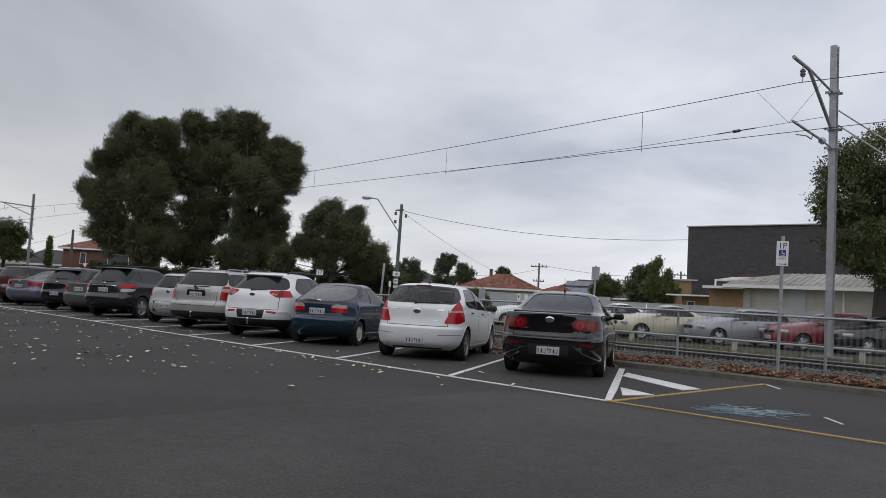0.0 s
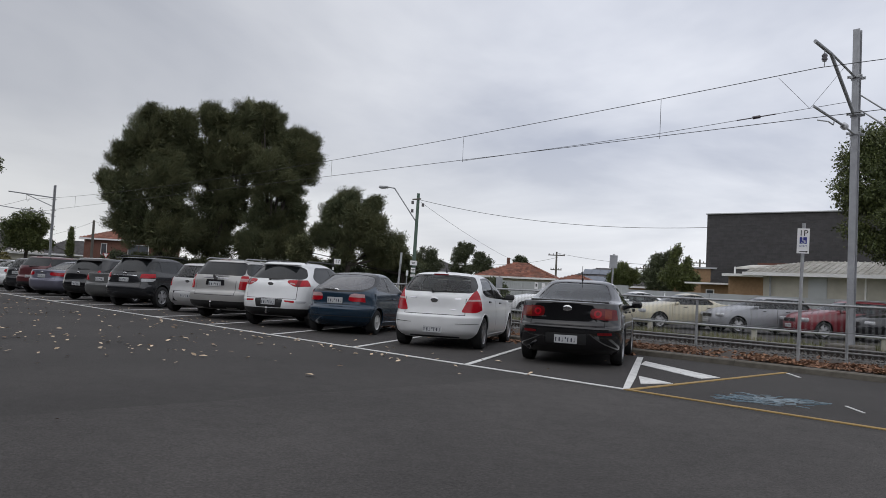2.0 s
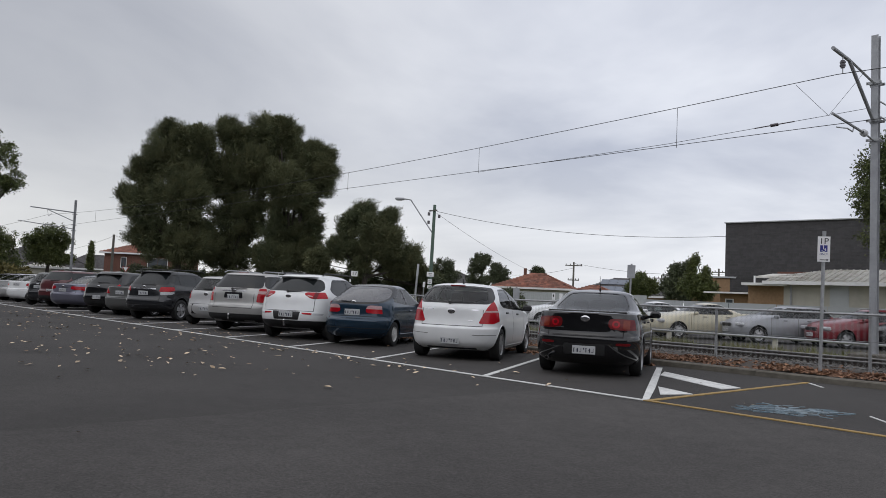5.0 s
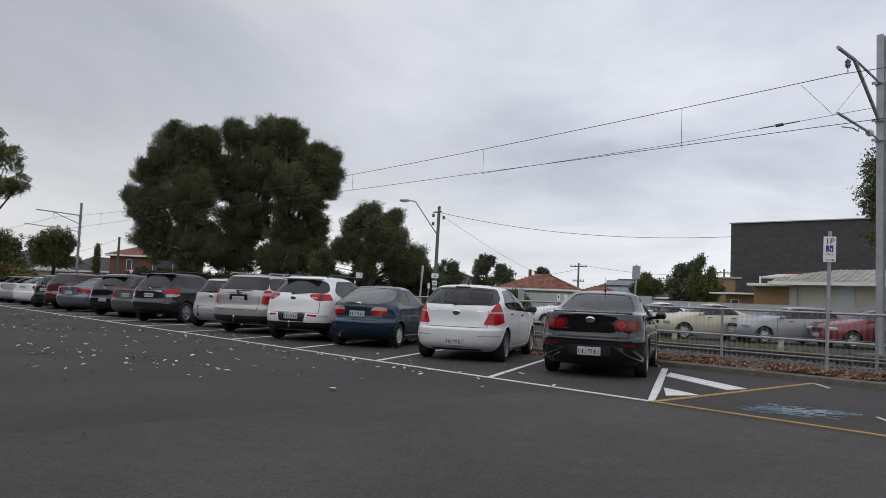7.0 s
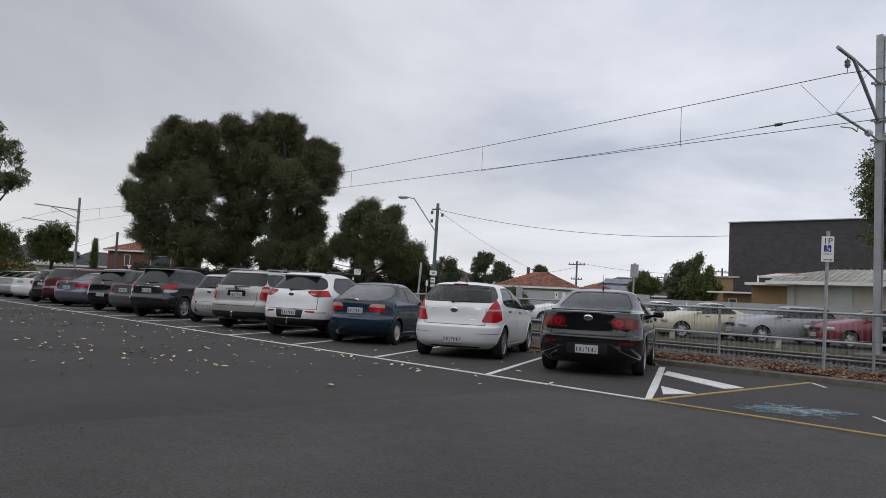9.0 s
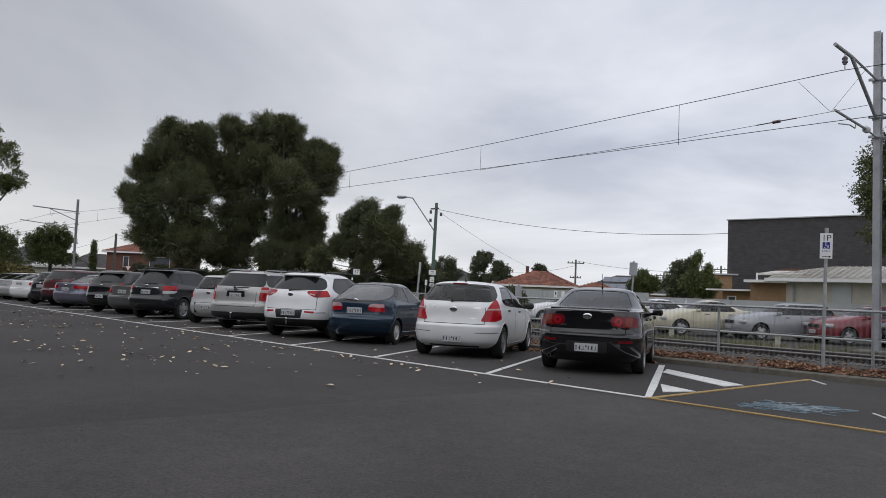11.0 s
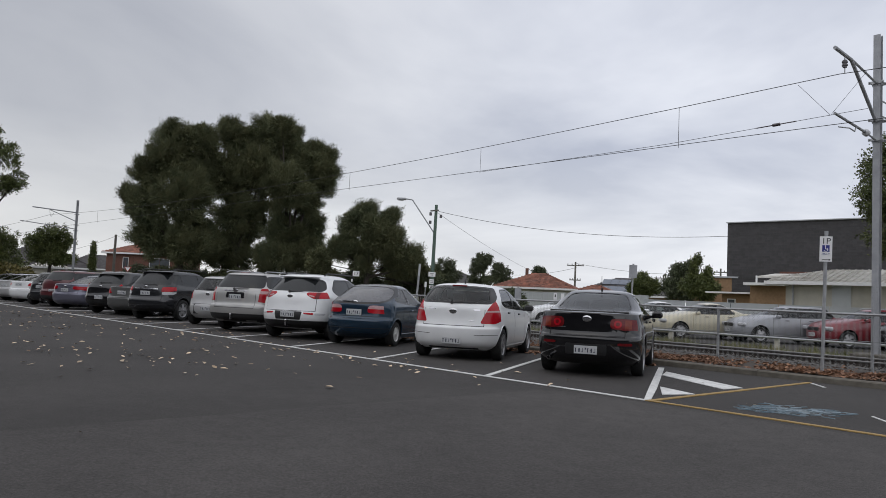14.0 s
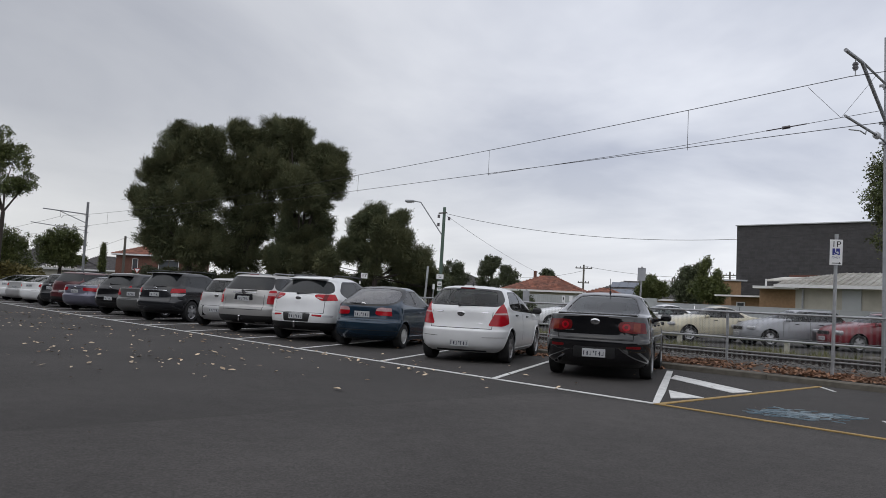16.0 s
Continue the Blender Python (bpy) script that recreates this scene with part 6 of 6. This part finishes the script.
def spec(base, **k):
    s = dict(base)
    s.update(k)
    return s


MAZ = spec(SEDAN, fine=3, round=4, rn=3.0, rd=0.50, seal=0.018, paint="paint_black", spoiler=(1.062, 0.05, 1.30),
           lamps=[("dark_red_lamp", [(.37, .80), (.60, .775), (.95, .79), (.95, .93), (.60, .965), (.375, .96)], -.62,
                   ("dark_red_lamp", round_poly(.49, .872, .032, .032, 10)), ("red_lamp", round_poly(.49, .872, .062, .062, 14)), ("amber_lamp", [(.60, .80), (.70, .80), (.70, .94), (.60, .94)]))], lamp_r=0.07, badge=0.945, exhaust=0.60, aerial=(1.0, 1.455, 0.26),
           rear_bits=[("dark_red_lamp", [(.50, .53), (.72, .53), (.72, .575), (.50, .57)], "reflector"), ("dark_red_lamp", [(-.50, .53), (-.72, .53), (-.72, .575), (-.50, .57)], "reflector"),
                      ("black_trim", [(-.33, .36), (.33, .36), (.33, .54), (-.33, .54)], "plate_recess"), ("chrome", [(.34, .785), (.52, .785), (.52, .805), (.34, .805)], "badge_bar")])
HATCH = dict(
    rows=[(.20, -.52, 3.36, .79), (.30, -.66, 3.46, .855), (.42, -.71, 3.51, .88), (.56, -.725, 3.50, .888), (.62, -.72, 3.48, .888), (.66, -.685, 3.46, .886), (.80, -.655, 3.36, .88),
          (.92, -.645, 3.05, .862), (1.0, -.635, 2.62, .838), (1.06, -.60, 2.42, .832), (1.20, -.50, 2.12, .785), (1.33, -.37, 1.82, .715), (1.405, -.28, 1.52, .650), (1.45, -.18, 1.28, .56), (1.476, .0, 1.05, .42), (1.486, .3, .8, .32)],
    wb=2.65, len=4.24, track=1.54, r=0.312, belt=1.0, seat_x=0.25, mirror_x=2.02, hs=1.03,
    rear_win=[(.62, 1.07), (.66, 1.12), (.57, 1.365), (.30, 1.40)], wind=[(.70, 1.06), (.55, 1.38)],
    side_win=[[(-.02, 1.12), (.20, 1.05), (.95, 1.02), (.95, 1.40), (.25, 1.37)], [(1.01, 1.02), (2.15, .99), (1.55, 1.36), (1.01, 1.40)]],
    lamps=[("red_lamp", [(.56, .705), (.80, .705), (.97, .93), (.86, 1.27), (.76, 1.26), (.695, 1.05)], -.24)],
    plate_z=0.375, handles=[(.45, .93), (1.45, .90)], wheel="seven", brake=1.43, wiper=(1.095, 0.42))
I30 = spec(HATCH, fine=3, round=4, rn=3.1, rd=0.48, seal=0.035, win_r=0.06, paint="paint_white",
           rear_outer=[(.66, 1.085), (.735, 1.13), (.74, 1.22), (.62, 1.415), (.30, 1.435)],
           rear_win=[(.52, 1.115), (.66, 1.135), (.57, 1.375), (.30, 1.405)],
           lamps=[("red_lamp", [(.53, .715), (.80, .715), (.97, .86), (.97, 1.0), (.86, 1.26), (.77, 1.255)], -.24,
                   ("pink_lamp", [(.50, .925), (.99, .945), (.99, .980), (.50, .952)]))], badge=0.935, aerial=(0.15, 1.49, 0.09), black_mirror=True,
           
           rear_bits=[("chrome", [(.36, .955), (.53, .955), (.53, .978), (.36, .978)], "badge_bar"), ("chrome", [(-.40, .955), (-.52, .955), (-.52, .985), (-.40, .985)], "badge_bar"),
                      # includes a narrow black strip low on the bumper
                      ("chrome", [(-.33, .755), (-.43, .755), (-.43, .77), (-.33, .77)], "badge_bar"), ("black_trim", [(-.5, .215), (.5, .215), (.5, .245), (-.5, .245)], "lower_grille"),
                      # bumper creases drawn as dark lines, their shade put into the colour
                      ("underbody", [(.44, .49), (.84, .50), (.84, .507), (.44, .498)], "bumper_crease"), ("underbody", [(-.44, .49), (-.84, .50), (-.84, .507), (-.44, .498)], "bumper_crease")])
LANOS = spec(HATCH, paint="paint_blue", wb=2.52, len=4.07, track=1.42, r=0.285, badge=0.985, brake=0, wheel="cap", handle_mat="paint_blue",
             side_glass="glass", rows=[(.18, -.50, 3.18, .75), (.28, -.66, 3.28, .80), (.40, -.73, 3.33, .825), (.53, -.75, 3.33, .835), (.60, -.74, 3.31, .836), (.66, -.665, 3.28, .834), (.80, -.645, 3.15, .828),
                   (.90, -.64, 2.85, .812), (.97, -.625, 2.45, .792), (1.02, -.57, 2.3, .772), (1.14, -.35, 2.02, .715), (1.27, -.05, 1.72, .645), (1.35, .18, 1.45, .595), (1.395, .38, 1.25, .54), (1.418, .6, 1.05, .45), (1.426, .75, .9, .32)],
             glass="pale_film_glass", rear_win=[(.45, 1.005), (.64, 1.05), (.66, 1.15), (.57, 1.335), (.30, 1.38)], wind=[(.65, 1.02), (.50, 1.34)],
             side_win=[[(.0, 1.04), (.75, .98), (.75, 1.33), (.48, 1.32), (.16, 1.20)], [(.81, .98), (2.0, .95), (1.45, 1.31), (.81, 1.33)]],
             fine=3, round=4, rn=2.7, rd=0.56, seal=0.05, win_r=0.16, lamp_r=0.09,
             lamps=[("red_lamp", [(.31, .755), (.92, .735), (.92, .90), (.42, .935), (.33, .90)], -.45,
                     ("pink_lamp", [(.30, .85), (.95, .835), (.95, .96), (.30, .96)]), ("amber_lamp", [(.70, .70), (.95, .70), (.95, .835), (.70, .843)]))],
             # thin dark line across the bumper
             rear_bits=[("underbody", [(-.78, .405), (.78, .405), (.78, .416), (-.78, .416)], "bumper_crease")], seam=(0.67, 0.56), gaps=(0.78, 2.0), plate_z=0.765, handles=[(1.0, .82)], wiper=(1.0, -0.34), aerial=0)
SUV = dict(
    rows=[(.26, -.62, 3.40, .80), (.36, -.80, 3.48, .875), (.50, -.87, 3.52, .915), (.62, -.88, 3.52, .925), (.70, -.86, 3.50, .925), (.85, -.83, 3.42, .922), (.98, -.81, 3.25, .91),
          (1.06, -.79, 2.8, .893), (1.13, -.75, 2.45, .87), (1.25, -.66, 2.2, .815), (1.38, -.55, 1.95, .755), (1.48, -.45, 1.7, .705), (1.55, -.40, 1.4, .655), (1.59, -.32, 1.15, .59), (1.61, -.1, .95, .48), (1.62, .2, .7, .3)],
    wb=2.64, len=4.44, track=1.61, r=0.355, belt=1.08, seat_x=0.15, mirror_x=2.05, hs=1.12,
    rear_win=[(.74, 1.155), (.58, 1.42)], wind=[(.72, 1.15), (.58, 1.50)],
    side_win=[[(-.15, 1.22), (.05, 1.12), (.90, 1.09), (.90, 1.50), (.15, 1.48)], [(.96, 1.09), (2.15, 1.06), (1.55, 1.47), (.96, 1.50)]],
    lamps=[("red_lamp", [(.40, .97), (.60, .905), (.88, .93), (1.0, 1.09), (.42, 1.07)], -.38)],
    plate_z=0.565, handles=[(.5, 1.0), (1.45, .98)], wheel="five", side_glass="dark_glass", glass="dark_glass", wiper=(1.17, 0.4), spoiler=(1.50, 0.10, 1.2))
KIA = spec(SUV, fine=3, round=4, rn=3.0, rd=0.54, seal=0.02, win_r=0.12, lamp_r=0.06, spoiler=(1.545, 0.10, 1.05),
           rear_win=[(.76, 1.20), (.60, 1.475), (.20, 1.50)], plate_z=0.615,
           lamps=[("red_lamp", [(.40, 1.11), (.60, 1.0), (.88, 1.025), (1.0, 1.11), (1.0, 1.18), (.55, 1.165), (.42, 1.16)], -.38,
                   ("dark_red_lamp", [(.62, .90), (.70, .90), (.70, 1.2), (.62, 1.2)]), ("pink_lamp", [(.48, 1.07), (.60, 1.05), (.60, 1.075), (.48, 1.10)]))], seam=(0.70, 0.66), paint="paint_white", badge=1.06, clad=0.47, tow=True, rails=(-.1, 1.7, .56, 1.645), handle_mat="paint_white",
           rear_bits=[("red_lamp", [(.42, .63), (.64, .615), (.64, .665), (.40, .67)], "bumper_reflector"), ("clear_lamp", [(.65, .615), (.84, .61), (.86, .655), (.65, .665)], "reversing_lamp"),
                      ("red_lamp", [(-.42, .63), (-.64, .615), (-.64, .665), (-.40, .67)], "bumper_reflector"), ("clear_lamp", [(-.65, .615), (-.84, .61), (-.86, .655), (-.65, .665)], "reversing_lamp"),
                      ("black_trim", [(-.33, .49), (.33, .49), (.37, .69), (-.37, .69)], "plate_recess")])
TERR = spec(SUV, fine=3, round=3, rn=3.6, rd=0.42, seal=0.02, lamp_r=0.03, paint="paint_silver", wb=2.84, len=4.86, track=1.64, r=0.365, plate_z=1.0, badge=1.17, clad=0.50, tow=True, spoiler=0, brake=1.685, rails=(-.5, 1.8, .60, 1.745), rail_mat="galv",
            rows=[(.28, -.80, 3.60, .82), (.38, -.98, 3.70, .90), (.50, -1.03, 3.75, .935), (.64, -1.04, 3.75, .945), (.74, -1.03, 3.74, .946), (.78, -.97, 3.72, .945), (.92, -.95, 3.6, .94), (1.06, -.94, 3.3, .928),
                  (1.14, -.93, 2.9, .91), (1.24, -.91, 2.55, .88), (1.38, -.84, 2.3, .82), (1.52, -.74, 2.05, .765), (1.62, -.66, 1.7, .72), (1.67, -.58, 1.45, .665), (1.695, -.4, 1.2, .56), (1.705, -.1, .9, .36)],
            rear_win=[(.74, 1.27), (.64, 1.61)], wind=[(.74, 1.22), (.60, 1.58)], handle_mat="paint_silver",
            side_win=[[(-.62, 1.28), (.0, 1.22), (.0, 1.58), (-.42, 1.58)], [(.06, 1.21), (.98, 1.18), (.98, 1.59), (.06, 1.59)], [(1.04, 1.18), (2.3, 1.14), (1.7, 1.56), (1.04, 1.59)]],
            lamps=[("red_lamp", [(.68, .83), (1.05, .80), (1.05, 1.20), (.70, 1.20)], -.62,
                    ("pink_lamp", [(.60, 1.05), (1.1, 1.05), (1.1, 1.13), (.60, 1.13)]))],
            rear_bits=[("chrome", [(-.36, 1.105), (.36, 1.105), (.38, 1.135), (-.38, 1.135)], "handle_bar"), ("paint_charcoal", [(-.29, .92), (.29, .92), (.27, 1.08), (-.27, 1.08)], "plate_recess")])
TERR["rows"] = [(z * 0.962, a, b, c) for z, a, b, c in TERR["rows"]]
for k in ("rear_win", "wind"):
    TERR[k] = [(a, b * 0.962) for a, b in TERR[k]]
TERR["side_win"] = [[(a, b * 0.962) for a, b in w] for w in TERR["side_win"]]
TERR.update(plate_z=0.955, badge=1.125, brake=1.622, rails=(-.5, 1.8, .60, 1.675))
YARIS = spec(HATCH, rn=2.8, paint="paint_light_silver", wb=2.46, len=3.78, track=1.47, r=0.295, badge=0.97, brake=0, aerial=0, plate_z=0.52, wheel="cap",
             rows=[(.22, -.40, 3.05, .75), (.32, -.50, 3.13, .81), (.44, -.545, 3.17, .838), (.58, -.55, 3.17, .846), (.66, -.53, 3.15, .846), (.80, -.50, 3.02, .84), (.92, -.485, 2.75, .825), (1.02, -.47, 2.4, .80),
                   (1.10, -.44, 2.22, .775), (1.24, -.36, 1.95, .715), (1.38, -.26, 1.65, .65), (1.46, -.18, 1.4, .605), (1.505, -.08, 1.15, .54), (1.525, .1, .9, .44), (1.532, .3, .7, .3)],
             rear_win=[(.62, 1.10), (.55, 1.43)], wind=[(.64, 1.10), (.50, 1.42)],
             side_win=[[(-.02, 1.14), (.85, 1.06), (.85, 1.44), (.2, 1.42)], [(.91, 1.06), (1.95, 1.02), (1.4, 1.40), (.91, 1.44)]],
             lamps=[("red_lamp", [(.62, .80), (.95, .82), (.95, 1.06), (.70, 1.10)], -.20)], wiper=(1.11, 0.3))
FOR = spec(SUV, fine=3, round=3, rn=3.3, lamp_r=0.03, paint="paint_charcoal", badge=1.10, clad=0.42, rails=(-.35, 1.7, .58, 1.715), plate_z=0.90, wheel="five", spoiler=(1.62, 0.16, 1.28),
           rows=[(.28, -.68, 3.40, .79), (.38, -.86, 3.50, .865), (.50, -.93, 3.55, .89), (.62, -.94, 3.56, .896), (.70, -.92, 3.55, .897), (.76, -.87, 3.52, .896), (.90, -.85, 3.4, .892), (1.02, -.835, 3.1, .88),
                 (1.10, -.82, 2.7, .865), (1.20, -.78, 2.42, .835), (1.34, -.69, 2.15, .775), (1.48, -.58, 1.9, .72), (1.58, -.50, 1.6, .68), (1.64, -.42, 1.35, .62), (1.67, -.2, 1.1, .50), (1.68, .1, .8, .32)],
           rear_win=[(.72, 1.20), (.60, 1.54)], wind=[(.70, 1.20), (.57, 1.55)],
           side_win=[[(-.45, 1.25), (.0, 1.20), (.0, 1.53), (-.28, 1.53)], [(.06, 1.19), (.95, 1.15), (.95, 1.55), (.06, 1.54)], [(1.01, 1.15), (2.2, 1.11), (1.6, 1.52), (1.01, 1.55)]],
           lamps=[("red_lamp", [(.56, .96), (.80, .97), (1.0, 1.04), (1.0, 1.13), (.58, 1.11)], -.36), ("clear_lamp", [(.60, .85), (.86, .865), (.88, .958), (.60, .95)], -.38)],
           rear_bits=[("chrome", [(-.45, 1.03), (.45, 1.03), (.45, 1.06), (-.45, 1.06)], "handle_bar")])
CIVIC = spec(SEDAN, paint="paint_grey", plate_z=0.84, badge=0, lamps=[("red_lamp", [(.45, .80), (.95, .78), (.95, 1.0), (.62, 1.0)], -.55)])
TUC = spec(SUV, paint="paint_black", plate_z=0.62, badge=1.02, clad=0.5, lamps=[("red_lamp", [(.66, .95), (1.0, .95), (1.0, 1.18), (.74, 1.18)], -.55)], group="parked cars in the angled row")
CAM = spec(SEDAN, paint="paint_lilac", plate_z=0.80, badge=0.95, len=4.8, lamps=[("red_lamp", [(.38, .84), (.95, .80), (.95, .95), (.40, .97)], -.55)],
           rear_bits=[("chrome", [(-.3, .90), (.3, .90), (.3, .92), (-.3, .92)], "handle_bar")])
MAR = spec(TERR, paint="paint_maroon", tow=False, badge=0, plate_z=0.72, rail_mat="black_trim", lamps=[("red_lamp", [(.80, .85), (1.05, .85), (1.05, 1.25), (.82, 1.25)], -.7)], rear_bits=[], handle_mat="paint_maroon")
DHATCH = spec(YARIS, paint="paint_charcoal", plate_z=0.85)
WSED = spec(SEDAN, paint="paint_white", plate_z=0.90, badge=0, lamps=[("red_lamp", [(.52, .84), (.95, .82), (.95, .98), (.55, .98)], -.55)])
SSED = spec(SEDAN, paint="paint_light_silver", plate_z=0.80, badge=0, lamps=[("red_lamp", [(.45, .84), (.95, .82), (.95, .98), (.45, .98)], -.55)])

car("black_sedan", "glossy black four-door sedan parked beside a painted island", -2.66, 2.45, 118.8, MAZ)
car("white_hatchback", "white five-door hatchback with tall red tail lights", -5.64, 2.12, 120.4, I30)
car("blue_hatchback", "dark blue three-door hatchback with rounded rear window", -9.12, 2.30, 120.3, LANOS)


def parked(across, yr, name, label, S, head=120.3):
    """Parks a car so that the middle of its tail lies on the given bearing, at yr behind the bay ends."""
    qx, qy = at_bearing(across, 10, 545)
    x = EYE[0] + (qx - EYE[0]) * (yr - EYE[1]) / (qy - EYE[1])
    back = -rear_x(S, 0.6)
    h = radians(head)
    car(name, label, x + math.cos(h) * back, yr + math.sin(h) * back, head, S)


parked(511, 1.22, "white_suv", "white compact SUV with dark lower cladding and tow ball", KIA)
parked(413, 1.25, "silver_wagon", "silver sport wagon with roof rails and tow ball", TERR)
parked(366, 1.9, "silver_hatchback", "small silver hatchback between larger cars", YARIS)
parked(254, 1.15, "charcoal_suv", "charcoal SUV with roof spoiler and silver wheels", FOR, 121)
parked(213, 1.5, "grey_sedan", "mid-grey sedan beside a charcoal SUV", CIVIC)
parked(175, 1.2, "black_suv", "black compact SUV with a roof spoiler", TUC)
parked(112, 1.1, "lilac_grey_sedan", "lilac-grey metallic four-door sedan", CAM)
parked(91, 1.4, "maroon_wagon", "maroon four-wheel-drive wagon with roof rails", MAR)
parked(67, 1.2, "dark_hatchback", "dark grey small hatchback", DHATCH)
parked(30, 1.2, "white_sedan", "white sedan at the far end of the row", WSED)
parked(4, 1.2, "silver_sedan", "silver sedan at the far end of the row", SSED)
parked(-14, 1.2, "white_sedan", "white sedan partly behind its neighbours", WSED)
parked(-34, 1.2, "grey_sedan", "dark grey sedan at the far end of the row", CIVIC)


# cars across the railway, noses towards the track
def far_car(S, name, label, x, y, head, pn):
    S = spec(S, paint=pn, group="parked cars across the railway", exhaust=0, tow=False, aerial=0, badge=0)
    c = car(name, label, x, y, head, S)
    xf = lambda z: float(np.interp(z, [r[0] for r in S["rows"]], [r[2] for r in S["rows"]]))
    for sg in (-1, 1):
        part("headlight", boxes(((xf(.68) - 0.17, sg * 0.60, 0.69), (0.22, 0.36, 0.14), 0.04)), "clear_lamp", c)
    part("grille", boxes(((xf(.62) - 0.01, 0, 0.66), (0.06, 0.62, 0.14), 0.02)), "black_trim", c)
    plate_part(c, xf(.45) + 0.02, 0.45, 0, "front_plate").rotation_euler = (0, 0, math.pi)
    return c


def far_parked(across, y, name, label, S, pn, head=236):
    """across: bearing of the front wheel that faces the track's other side."""
    qx, qy = at_bearing(across, 10, 600)
    fx, h = EYE[0] + (qx - EYE[0]) * (y - EYE[1]) / (qy - EYE[1]), radians(head)
    l = Vector((-math.sin(h), math.cos(h)))
    ax = Vector((fx, y)) - l * 0.8 - Vector((math.cos(h), math.sin(h))) * S["wb"]
    far_car(S, name, label, ax.x, ax.y, head, pn)


WAGON = spec(SEDAN, rows=[(z, xr if z < 1.04 else -.82 + (z - 1.04) * 0.9, xf, w) for z, xr, xf, w in SEDAN["rows"][:-2]] + [(1.445, -.3, 1.2, .50), (1.455, 0., 1.0, .38)],
             rear_win=[(.66, 1.08), (.52, 1.36)],
             side_win=[[(-.55, 1.06), (.22, 1.05), (.22, 1.36), (-.42, 1.34)], [(.28, 1.05), (1.02, 1.02), (1.02, 1.37), (.28, 1.36)], [(1.08, 1.02), (2.02, 1.0), (1.42, 1.37), (1.08, 1.37)]])
far_parked(1050, 19.5, "dark_car", "dark blue car across the railway", SEDAN, "paint_blue")
far_parked(1118, 20.5, "white_car", "white car across the railway", SEDAN, "paint_white")
far_parked(1205, 18.8, "beige_sedan", "cream-beige sedan across the railway", SEDAN, "paint_beige")
far_parked(1347, 20.0, "silver_estate", "silver estate car across the railway", WAGON, "paint_far_silver")
far_parked(1503, 21.0, "red_estate", "red estate car with roof rails across the railway", spec(WAGON, rails=(-.3, 1.2, .52, 1.48), rail_mat="galv"), "paint_red")
far_parked(1625, 21.6, "dark_green_sedan", "dark green sedan across the railway", SEDAN, "paint_charcoal")
far_parked(960, 22, "white_car", "white car across the railway", WAGON, "paint_white")


def motions():
    """The tree crowns rock a little in the wind."""
    for i, c in enumerate(CROWNS):
        k = 0.30 if i < 4 else 0.22
        walk(c, [(t * 0.8, pose(0, 0, 0, k * math.sin(t * 1.05 + i), k * math.sin(t * 0.8 + 1.7 * i) * 1.2, 0)) for t in range(21)])


motions()
